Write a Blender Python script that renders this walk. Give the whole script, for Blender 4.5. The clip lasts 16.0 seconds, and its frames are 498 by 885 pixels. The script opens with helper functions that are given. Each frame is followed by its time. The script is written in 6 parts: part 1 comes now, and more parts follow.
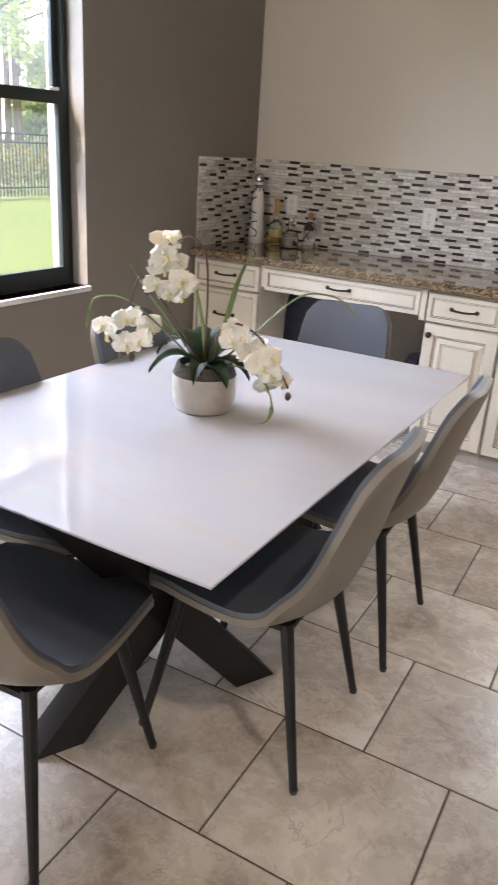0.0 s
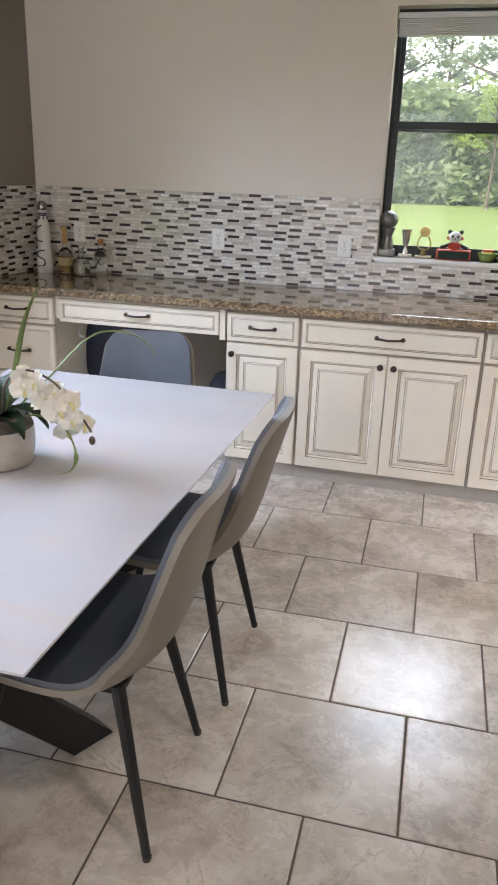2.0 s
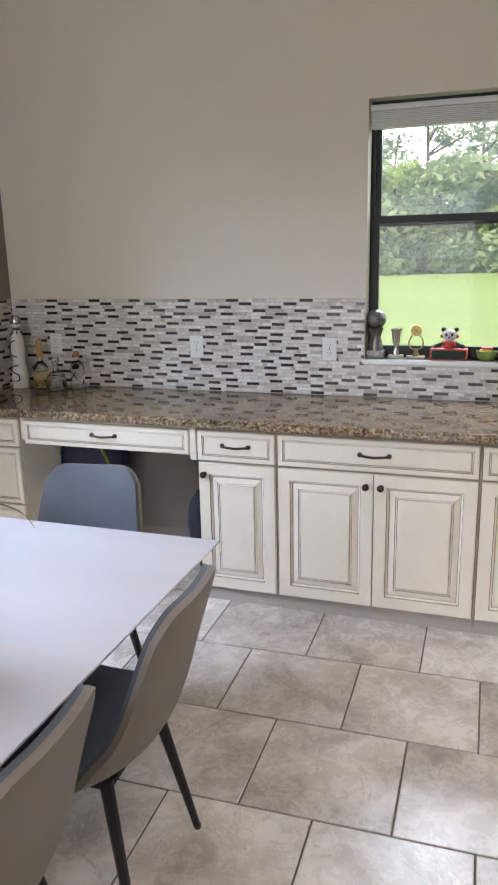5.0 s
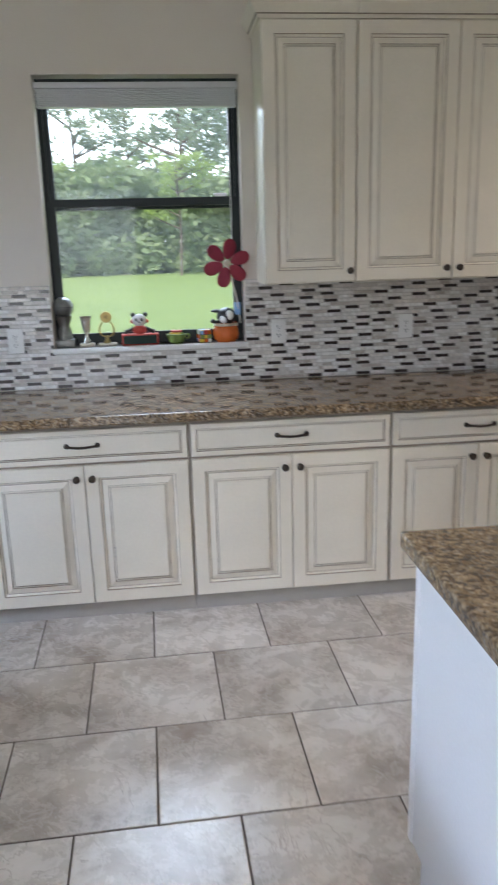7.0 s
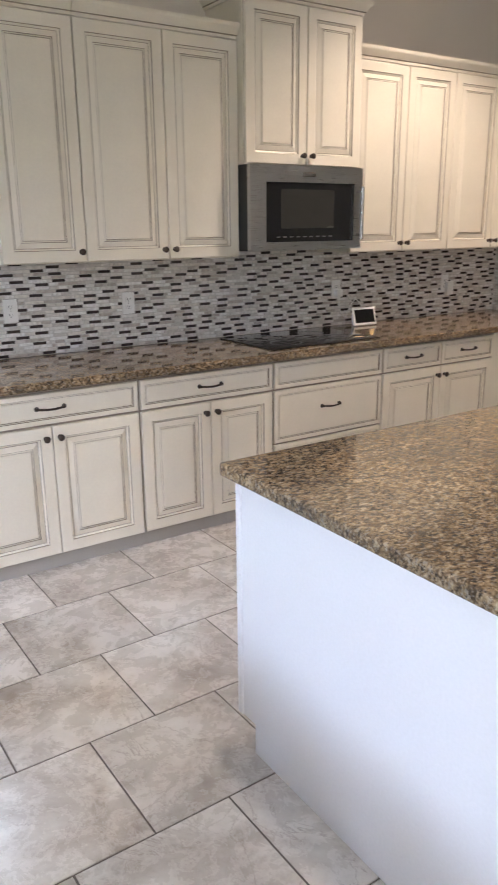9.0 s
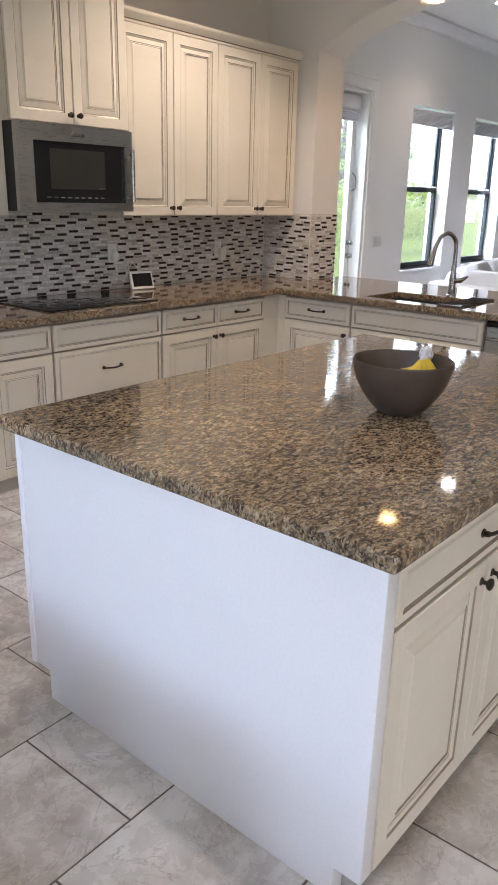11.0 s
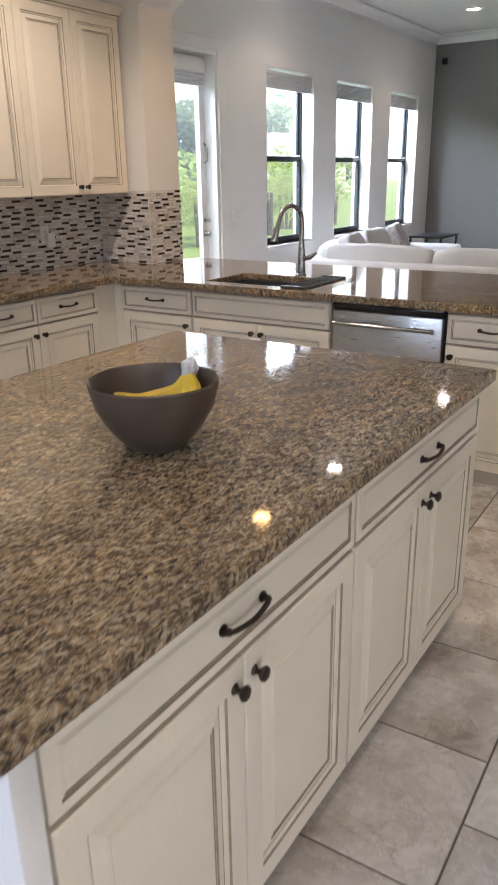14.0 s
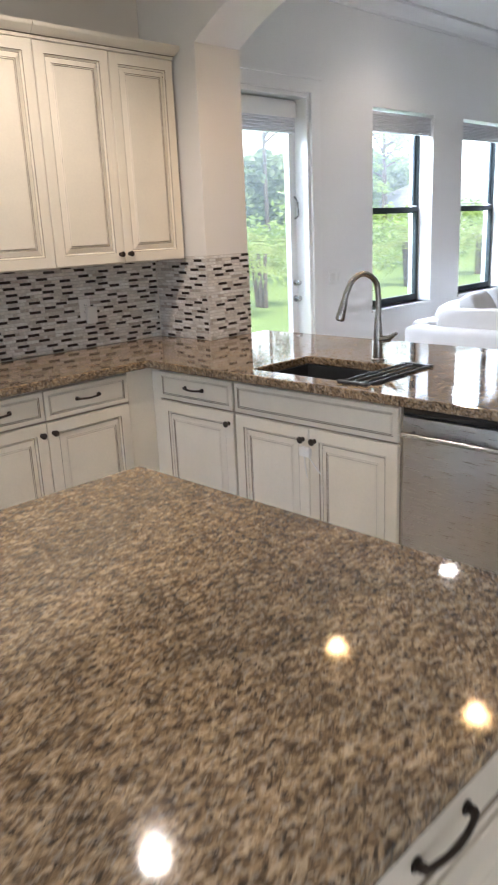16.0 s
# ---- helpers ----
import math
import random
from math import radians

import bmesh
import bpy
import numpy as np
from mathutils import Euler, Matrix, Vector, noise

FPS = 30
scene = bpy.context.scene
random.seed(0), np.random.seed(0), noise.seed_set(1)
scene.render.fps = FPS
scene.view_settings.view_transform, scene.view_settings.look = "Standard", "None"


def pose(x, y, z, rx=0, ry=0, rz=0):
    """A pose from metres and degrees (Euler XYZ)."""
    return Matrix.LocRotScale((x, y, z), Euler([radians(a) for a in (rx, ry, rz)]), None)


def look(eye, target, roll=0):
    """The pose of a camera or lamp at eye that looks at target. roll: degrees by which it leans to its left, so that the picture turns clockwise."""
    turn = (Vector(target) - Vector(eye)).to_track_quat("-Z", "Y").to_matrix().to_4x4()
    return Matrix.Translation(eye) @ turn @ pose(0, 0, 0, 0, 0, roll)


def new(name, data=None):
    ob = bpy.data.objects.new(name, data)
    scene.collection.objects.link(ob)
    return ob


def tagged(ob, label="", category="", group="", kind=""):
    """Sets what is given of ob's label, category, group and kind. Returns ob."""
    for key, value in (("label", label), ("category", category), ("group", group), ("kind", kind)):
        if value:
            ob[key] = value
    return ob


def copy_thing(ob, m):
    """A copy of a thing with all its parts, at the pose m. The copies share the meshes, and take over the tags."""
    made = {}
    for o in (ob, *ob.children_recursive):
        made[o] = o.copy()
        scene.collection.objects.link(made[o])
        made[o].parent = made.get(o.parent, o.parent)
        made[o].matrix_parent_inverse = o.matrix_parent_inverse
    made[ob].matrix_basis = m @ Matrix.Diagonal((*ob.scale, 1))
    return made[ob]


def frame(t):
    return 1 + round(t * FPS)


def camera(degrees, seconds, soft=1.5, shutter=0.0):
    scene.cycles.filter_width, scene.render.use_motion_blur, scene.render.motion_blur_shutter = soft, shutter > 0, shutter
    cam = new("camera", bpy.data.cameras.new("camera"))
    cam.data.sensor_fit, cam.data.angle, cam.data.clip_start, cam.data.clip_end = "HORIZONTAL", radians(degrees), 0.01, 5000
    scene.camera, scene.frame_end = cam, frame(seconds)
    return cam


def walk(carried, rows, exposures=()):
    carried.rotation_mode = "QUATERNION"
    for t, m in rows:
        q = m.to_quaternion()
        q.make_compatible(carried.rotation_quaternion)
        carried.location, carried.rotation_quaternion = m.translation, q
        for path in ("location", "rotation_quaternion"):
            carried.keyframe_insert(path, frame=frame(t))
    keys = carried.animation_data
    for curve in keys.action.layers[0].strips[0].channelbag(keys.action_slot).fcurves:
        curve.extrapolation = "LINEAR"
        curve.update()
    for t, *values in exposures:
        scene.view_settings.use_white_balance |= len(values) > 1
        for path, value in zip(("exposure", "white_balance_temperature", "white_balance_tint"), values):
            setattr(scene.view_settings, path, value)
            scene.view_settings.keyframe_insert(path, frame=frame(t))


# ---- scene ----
cam = camera(37.1, 16.0, soft=1.7, shutter=0.4)
PATH = [
    (0, (0.034, 0.137, 1.454), (-0.873, 1.758, 0.713), 3.7),
    (0.5, (0.058, 0.166, 1.458), (-0.72, 1.856, 0.722), 3.7),
    (1, (0.04, 0.232, 1.463), (-0.621, 1.978, 0.744), 3.3),
    (1.5, (0.02, 0.244, 1.481), (-0.532, 2.034, 0.779), 2.6),
    (2, (0.029, 0.226, 1.491), (-0.448, 2.044, 0.81), 1.9),
    (2.5, (0.043, 0.223, 1.496), (-0.383, 2.064, 0.842), 1.4),
    (3, (0.061, 0.287, 1.494), (-0.342, 2.145, 0.873), 1.0),
    (3.2, (0.089, 0.328, 1.506), (-0.326, 2.185, 0.891), 0.3),
    (5.3, (0.263, 0.78, 1.643), (-0.376, 2.618, 1.182), -1.1),
    (5.5, (0.263, 0.807, 1.657), (-0.327, 2.668, 1.218), -0.8),
    (6, (0.26, 0.872, 1.633), (-0.078, 2.797, 1.212), -0.6),
    (6.5, (0.23, 0.874, 1.564), (0.167, 2.821, 1.115), -1.0),
    (7, (0.133, 0.789, 1.534), (0.343, 2.711, 1.025), -1.6),
    (7.5, (-0.016, 0.697, 1.52), (0.505, 2.545, 0.96), -1.6),
    (8, (-0.2, 0.696, 1.517), (0.542, 2.461, 0.941), -1.4),
    (8.5, (-0.336, 0.681, 1.526), (0.576, 2.366, 0.952), -0.9),
    (9, (-0.383, 0.618, 1.542), (0.674, 2.22, 0.977), -0.5),
    (9.5, (-0.414, 0.547, 1.534), (0.761, 2.063, 0.967), 0.1),
    (10, (-0.434, 0.509, 1.512), (0.933, 1.84, 0.913), 0.6),
    (10.2, (-0.446, 0.5, 1.5), (0.985, 1.755, 0.887), 0.7),
    (12.3, (-0.342, 0.482, 1.498), (1.128, 1.677, 0.858), 1.5),
    (12.5, (-0.296, 0.438, 1.498), (1.176, 1.625, 0.847), 1.2),
    (13, (-0.177, 0.36, 1.473), (1.336, 1.476, 0.79), 0.3),
    (13.5, (0.005, 0.366, 1.454), (1.554, 1.419, 0.755), -0.3),
    (14, (0.258, 0.457, 1.489), (1.829, 1.489, 0.807), -0.9),
    (14.5, (0.455, 0.498, 1.5), (2.024, 1.552, 0.847), -1.2),
    (15, (0.774, 0.518, 1.517), (2.304, 1.649, 0.898), -1.8),
    (15.5, (1.076, 0.583, 1.5), (2.542, 1.811, 0.914), -2.3),
    (16, (1.383, 0.69, 1.531), (2.743, 2.047, 0.975), -2.6),
]
EXPOSURE = [(0.0, 1.02, 7800, 22), (1.0, 1.2, 7500, 20), (2.0, 1.05, 7300, 20), (3.0, 1.0, 7100, 20), (5.5, 1.08, 7000, 20), (7.0, 0.78, 6400, 16), (8.5, 1.24, 6700, 19), (10.0, 1.05, 6600, 20), (12.5, 0.88, 6700, 20), (14.5, 0.97, 6800, 20), (16.0, 1.18, 6350, 17)]
walk(cam, [(t, look(eye, target, roll)) for t, eye, target, roll in PATH], EXPOSURE)

# ---- light ----
world = bpy.data.worlds.new("sky")
scene.world = world
world.use_nodes = True
wt = world.node_tree
sky = wt.nodes.new("ShaderNodeTexSky")
sky.sky_type, sky.sun_disc = "NISHITA", False
sky.sun_elevation, sky.sun_rotation = radians(58), radians(200)
sky.dust_density, sky.air_density = 2.0, 1.0
wt.links.new(sky.outputs[0], wt.nodes["Background"].inputs[0])
wt.nodes["Background"].inputs[1].default_value = 0.15


def sun_lamp():
    d = bpy.data.lights.new("sun", "SUN")
    d.energy, d.angle, d.color = 4.0, radians(2.0), (1, 0.95, 0.86)
    ob = new("sun", d)
    ob.matrix_world = look((0, 0, 30), Vector((0, 0, 30)) + Vector((0.3, 0.62, -1.1)))


sun_lamp()


def sky_light(name, head, out, w, h, power, color=(0.66, 0.80, 1.0)):
    """The sky above a window's head: leans outwards over the opening and shines in."""
    d = bpy.data.lights.new(name, "AREA")
    d.shape, d.size, d.size_y, d.energy, d.color = "RECTANGLE", w, h, power, color
    o = Vector(out)
    p = Vector(head) + (o * 0.55 + Vector((0, 0, 0.8))) * (h / 2)
    ob = new(name, d)
    ob.matrix_world = look(p, p - o * 0.8 + Vector((0, 0, -0.55)))
    return ob


sky_light("window_sky", (0.07, 4.68, 2.32), (0, 1, 0), 0.95, 2.2, 78)
sky_light("window_sky", (-2.72, 1.9, 2.32), (-1, 0, 0), 1.9, 1.5, 370, (0.56, 0.73, 1.0))
sky_light("window_sky", (5.43, 4.76, 2.50), (0, 1, 0), 1.0, 1.4, 170)
for wx in (7.205, 8.66, 10.13):
    sky_light("window_sky", (wx, 4.76, 2.47), (0, 1, 0), 1.0, 1.4, 170)


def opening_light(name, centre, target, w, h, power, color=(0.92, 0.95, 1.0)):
    """Fill lamp set in an assumed opening behind the walk, never in view."""
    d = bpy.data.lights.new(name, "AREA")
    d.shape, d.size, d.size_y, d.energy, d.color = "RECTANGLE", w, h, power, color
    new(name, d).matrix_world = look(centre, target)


# added fill from the south, sized and placed to balance the room
opening_light("south_fill", (-1.2, -3.22, 1.25), (-1.2, 4, 1.3), 2.0, 2.3, 28)


def downlight(x, y, z, power, color):
    d = bpy.data.lights.new("downlight", "SPOT")
    d.energy, d.color, d.spot_size, d.spot_blend, d.shadow_soft_size = power, color, radians(130), 0.6, 0.035
    new("downlight", d).matrix_world = look((x, y, z), (x, y, 0))


WARM, COOL, CLEAR = (1, 0.66, 0.36), (1, 0.86, 0.69), (1, 0.94, 0.86)
# the CLEAR lamp at (0.85, 0.55) is an unseen fill, added to lift the floor
for q in ((3.05, 3.13, 3.17, 57, COOL), (0.85, 0.55, 3.17, 32, CLEAR), (4.55, 3.18, 2.73, 5, WARM), (4.55, 2.25, 2.77, 5, WARM), (6.70, 3.63, 3.17, 10, COOL), (9.65, 3.50, 3.17, 10, COOL)):
    downlight(*q)

# ---- materials ----


def nodes_of(name):
    m = bpy.data.materials.new(name)
    m.use_nodes = True
    t = m.node_tree
    return m, t, t.nodes["Principled BSDF"]


def add(t, kind, **props):
    n = t.nodes.new("ShaderNode" + kind)
    for k, v in props.items():
        if k in n.inputs:
            n.inputs[k].default_value = v
    return n


def ramp(t, src, stops, constant=False):
    r = t.nodes.new("ShaderNodeValToRGB")
    e = r.color_ramp.elements
    if constant:
        r.color_ramp.interpolation = "CONSTANT"
    while len(e) < len(stops):
        e.new(0.5)
    for el, (p, c) in zip(e, stops):
        el.position = p
        el.color = (*c, 1) if len(c) == 3 else c
    t.links.new(src, r.inputs[0])
    return r.outputs[0]


def mixc(t, fac, a, b, mode="MIX"):
    n = t.nodes.new("ShaderNodeMix")
    n.data_type, n.blend_type = "RGBA", mode
    for sock, v in ((n.inputs[0], fac), (n.inputs[6], a), (n.inputs[7], b)):
        if isinstance(v, (int, float)):
            sock.default_value = v
        elif isinstance(v, tuple):
            sock.default_value = (*v, 1)
        else:
            t.links.new(v, sock)
    return n.outputs[2]


def bump(t, b, height, strength, dist=0.002):
    n = t.nodes.new("ShaderNodeBump")
    n.inputs["Strength"].default_value, n.inputs["Distance"].default_value = strength, dist
    t.links.new(height, n.inputs["Height"])
    t.links.new(n.outputs[0], b.inputs["Normal"])


def plain(name, color, rough=0.5, metal=0.0, vary=0.08, scale=3.0, fine=120.0, relief=0.05, dist=0.001, coat=0.0, spec=0.5):
    """A surface with soft large variation, fine grain and slight relief."""
    m, t, b = nodes_of(name)
    tc = add(t, "TexCoord")
    n1, n2 = add(t, "TexNoise", Scale=scale, Detail=4.0), add(t, "TexNoise", Scale=fine, Detail=3.0)
    for n in (n1, n2):
        t.links.new(tc.outputs["Object"], n.inputs["Vector"])
    lo, hi = tuple(c * (1 - vary) for c in color), tuple(min(1, c * (1 + vary)) for c in color)
    c1 = ramp(t, n1.outputs[0], [(0.3, lo), (0.7, hi)])
    c2 = mixc(t, 0.12, c1, ramp(t, n2.outputs[0], [(0.3, tuple(c * 0.8 for c in color)), (0.7, tuple(min(1, c * 1.15) for c in color))]))
    t.links.new(c2, b.inputs["Base Color"])
    rr = add(t, "MapRange")
    rr.inputs[3].default_value, rr.inputs[4].default_value = max(0, rough - 0.06), min(1, rough + 0.06)
    t.links.new(n1.outputs[0], rr.inputs[0])
    t.links.new(rr.outputs[0], b.inputs["Roughness"])
    b.inputs["Metallic"].default_value, b.inputs["Coat Weight"].default_value = metal, coat
    b.inputs["Specular IOR Level"].default_value = spec
    if relief:
        bump(t, b, n2.outputs[0], relief, dist)
    return m


def emitter(name, color, strength):
    m, t, b = nodes_of(name)
    b.inputs["Base Color"].default_value = (*color, 1)
    b.inputs["Emission Color"].default_value = (*color, 1)
    b.inputs["Emission Strength"].default_value = strength
    return m


def granite():
    """Brown speckled granite: soft tan and umber grains, black mica, grey quartz."""
    m, t, b = nodes_of("granite")
    tc = add(t, "TexCoord")
    mp = add(t, "Mapping")
    mp.inputs["Rotation"].default_value = (0, 0, 0.75)
    mp.inputs["Scale"].default_value = (1.1, 1.9, 1.5)
    t.links.new(tc.outputs["Object"], mp.inputs["Vector"])
    n1 = add(t, "TexNoise", Scale=42.0, Detail=6.0, Roughness=0.68, Distortion=0.9)
    n2 = add(t, "TexNoise", Scale=3.2, Detail=4.0, Distortion=1.0)
    n3 = add(t, "TexNoise", Scale=66.0, Detail=4.0, Roughness=0.62, Distortion=0.5)
    n4 = add(t, "TexNoise", Scale=74.0, Detail=3.0, Roughness=0.55, Distortion=0.4)
    n5 = add(t, "TexNoise", Scale=24.0, Detail=4.0, Roughness=0.6)
    for n in (n1, n3, n4, n5):
        t.links.new(mp.outputs[0], n.inputs["Vector"])
    t.links.new(tc.outputs["Object"], n2.inputs["Vector"])
    c = ramp(t, n1.outputs[0], [(0.40, (0.037, 0.027, 0.019)), (0.455, (0.110, 0.076, 0.046)), (0.51, (0.220, 0.156, 0.096)), (0.565, (0.36, 0.270, 0.172)), (0.64, (0.53, 0.44, 0.335))])
    c = mixc(t, 0.28, c, ramp(t, n5.outputs[0], [(0.38, (0.064, 0.046, 0.032)), (0.5, (0.185, 0.128, 0.076)), (0.64, (0.37, 0.27, 0.165))]))
    quartz = ramp(t, n4.outputs[0], [(0.54, (0, 0, 0)), (0.62, (0.7, 0.7, 0.7))])
    c = mixc(t, quartz, c, (0.31, 0.28, 0.245))
    mica = ramp(t, n3.outputs[0], [(0.39, (0.9, 0.9, 0.9)), (0.45, (0, 0, 0))])
    c = mixc(t, mica, c, (0.03, 0.025, 0.021))
    tone = ramp(t, n2.outputs[0], [(0.35, (0.86, 0.85, 0.82)), (0.65, (1.22, 1.15, 1.03))])
    c = mixc(t, 1.0, c, tone, "MULTIPLY")
    t.links.new(c, b.inputs["Base Color"])
    t.links.new(ramp(t, n2.outputs[0], [(0.3, (0.035,) * 3), (0.7, (0.075,) * 3)]), b.inputs["Roughness"])
    return m


def floor_tile(name, island):
    m, t, b = nodes_of(name)
    tc = add(t, "TexCoord")
    rnd = (add(t, "NewGeometry").outputs["Random Per Island"] if island else add(t, "ObjectInfo").outputs["Random"])
    sc = t.nodes.new("ShaderNodeMath")
    sc.operation = "MULTIPLY"
    sc.inputs[1].default_value = 57.0
    t.links.new(rnd, sc.inputs[0])
    off = t.nodes.new("ShaderNodeVectorMath")
    t.links.new(tc.outputs["Object"], off.inputs[0])
    t.links.new(sc.outputs[0], off.inputs[1])
    n1 = add(t, "TexNoise", Scale=3.8, Detail=8.0, Roughness=0.6, Distortion=0.35)
    n2 = add(t, "TexNoise", Scale=13.0, Detail=8.0, Roughness=0.72, Distortion=0.4)
    n3 = add(t, "TexNoise", Scale=90.0, Detail=4.0)
    n4 = add(t, "TexNoise", Scale=2.9, Detail=8.0, Roughness=0.62, Distortion=1.3)
    for n in (n1, n2, n3, n4):
        t.links.new(off.outputs[0], n.inputs["Vector"])
    c = ramp(t, n1.outputs[0], [(0.28, (0.34, 0.295, 0.25)), (0.40, (0.475, 0.43, 0.38)), (0.53, (0.60, 0.565, 0.515)), (0.70, (0.70, 0.67, 0.625))])
    spots = ramp(t, n2.outputs[0], [(0.52, (0, 0, 0)), (0.62, (0.62, 0.62, 0.62))])
    patch = ramp(t, n1.outputs[0], [(0.38, (1, 1, 1)), (0.56, (0, 0, 0))])
    c = mixc(t, mixc(t, 1.0, spots, patch, "MULTIPLY"), c, (0.25, 0.205, 0.16))
    vein = ramp(t, n4.outputs[0], [(0.486, (0, 0, 0)), (0.5, (0.62, 0.62, 0.62)), (0.508, (0, 0, 0))])
    wide = ramp(t, n2.outputs[0], [(0.42, (0.1, 0.1, 0.1)), (0.58, (1, 1, 1))])
    c = mixc(t, mixc(t, 1.0, vein, wide, "MULTIPLY"), c, (0.26, 0.21, 0.17))
    tone = ramp(t, rnd, [(0.0, (0.88, 0.87, 0.86)), (1.0, (1.08, 1.07, 1.06))])
    c = mixc(t, 1.0, c, tone, "MULTIPLY")
    t.links.new(c, b.inputs["Base Color"])
    r = ramp(t, n2.outputs[0], [(0.35, (0.22,) * 3), (0.7, (0.35,) * 3)])
    t.links.new(r, b.inputs["Roughness"])
    mixh = mixc(t, 0.3, n2.outputs[0], n3.outputs[0])
    b.inputs["Specular IOR Level"].default_value = 0.75
    bump(t, b, mixh, 0.10, 0.002)
    return m


def mosaic(name, island):
    m, t, b = nodes_of(name)
    rnd = (add(t, "NewGeometry").outputs["Random Per Island"] if island else add(t, "ObjectInfo").outputs["Random"])
    c = ramp(t, rnd, [(0.0, (0.77, 0.74, 0.705)), (0.22, (0.64, 0.60, 0.56)), (0.40, (0.74, 0.695, 0.64)), (0.56, (0.48, 0.435, 0.395)), (0.64, (0.82, 0.805, 0.78)), (0.84, (0.54, 0.48, 0.43)), (0.91, (0.70, 0.665, 0.63))], True)
    tc = add(t, "TexCoord")
    n = add(t, "TexNoise", Scale=38.0, Detail=5.0, Distortion=1.0)
    t.links.new(tc.outputs["Object"], n.inputs["Vector"])
    c = mixc(t, 1.0, c, ramp(t, n.outputs[0], [(0.35, (0.80, 0.79, 0.78)), (0.65, (1.05, 1.05, 1.05))]), "MULTIPLY")
    t.links.new(c, b.inputs["Base Color"])
    b.inputs["Roughness"].default_value = 0.22
    bump(t, b, n.outputs[0], 0.06, 0.001)
    return m


def marble():
    m, t, b = nodes_of("white_stone")
    tc = add(t, "TexCoord")
    mp = add(t, "Mapping")
    mp.inputs["Rotation"].default_value = (0, 0, -0.55)
    mp.inputs["Scale"].default_value = (0.35, 2.4, 1)
    t.links.new(tc.outputs["Object"], mp.inputs["Vector"])
    n1 = add(t, "TexNoise", Scale=1.5, Detail=5.0, Distortion=0.6)
    n2 = add(t, "TexNoise", Scale=0.9, Detail=3.0)
    for n in (n1, n2):
        t.links.new(mp.outputs[0], n.inputs["Vector"])
    vein = ramp(t, n1.outputs[0], [(0.485, (0, 0, 0)), (0.5, (0.6, 0.6, 0.6)), (0.525, (0, 0, 0))])
    base = ramp(t, n2.outputs[0], [(0.35, (0.45, 0.45, 0.468)), (0.7, (0.52, 0.52, 0.533))])
    t.links.new(mixc(t, vein, base, (0.52, 0.465, 0.42)), b.inputs["Base Color"])
    b.inputs["Roughness"].default_value = 0.05
    b.inputs["Coat Weight"].default_value, b.inputs["Coat Roughness"].default_value = 0.6, 0.03
    return m


def brushed(name, color=(0.40, 0.395, 0.39), rough=0.24):
    m, t, b = nodes_of(name)
    tc = add(t, "TexCoord")
    mp = add(t, "Mapping")
    mp.inputs["Scale"].default_value = (3, 3, 60)
    t.links.new(tc.outputs["Object"], mp.inputs["Vector"])
    n = add(t, "TexNoise", Scale=4.0, Detail=4.0)
    t.links.new(mp.outputs[0], n.inputs["Vector"])
    t.links.new(ramp(t, n.outputs[0], [(0.3, tuple(c * 0.96 for c in color)), (0.7, tuple(c * 1.03 for c in color))]), b.inputs["Base Color"])
    b.inputs["Metallic"].default_value = 1.0
    t.links.new(ramp(t, n.outputs[0], [(0.3, (rough - 0.03,) * 3), (0.7, (rough + 0.03,) * 3)]), b.inputs["Roughness"])
    return m


def glass(name, color=(1, 1, 1), rough=0.0):
    m, t, b = nodes_of(name)
    b.inputs["Base Color"].default_value = (*color, 1)
    b.inputs["Transmission Weight"].default_value = 1.0
    b.inputs["Roughness"].default_value = rough
    b.inputs["IOR"].default_value = 1.45
    return m


def pane_glass():
    m, t, b = nodes_of("pane_glass")
    tr, gl, mx = add(t, "BsdfTransparent"), add(t, "BsdfGlossy"), add(t, "MixShader")
    tr.inputs[0].default_value = (0.95, 0.98, 0.97, 1)
    gl.inputs["Roughness"].default_value = 0.0
    mx.inputs[0].default_value = 0.012
    t.links.new(tr.outputs[0], mx.inputs[1])
    t.links.new(gl.outputs[0], mx.inputs[2])
    # a thin translucent layer imitates the glare veil over the bright view
    veil, veil_mix = add(t, "BsdfTranslucent"), add(t, "MixShader")
    veil.inputs[0].default_value = (0.85, 0.9, 0.92, 1)
    veil_mix.inputs[0].default_value = 0.022
    t.links.new(mx.outputs[0], veil_mix.inputs[1])
    t.links.new(veil.outputs[0], veil_mix.inputs[2])
    t.links.new(veil_mix.outputs[0], t.nodes["Material Output"].inputs[0])
    return m


def leafy(name, a, bcol, rough=0.6):
    m, t, b = nodes_of(name)
    rnd = add(t, "NewGeometry").outputs["Random Per Island"]
    t.links.new(ramp(t, rnd, [(0.0, a), (1.0, bcol)]), b.inputs["Base Color"])
    b.inputs["Roughness"].default_value = rough
    tl, mx = add(t, "BsdfTranslucent"), add(t, "MixShader")
    t.links.new(ramp(t, rnd, [(0.0, tuple(c * 1.2 for c in a)), (1.0, tuple(c * 1.2 for c in bcol))]), tl.inputs[0])
    mx.inputs[0].default_value = 0.45
    t.links.new(b.outputs[0], mx.inputs[1])
    t.links.new(tl.outputs[0], mx.inputs[2])
    t.links.new(mx.outputs[0], t.nodes["Material Output"].inputs[0])
    return m


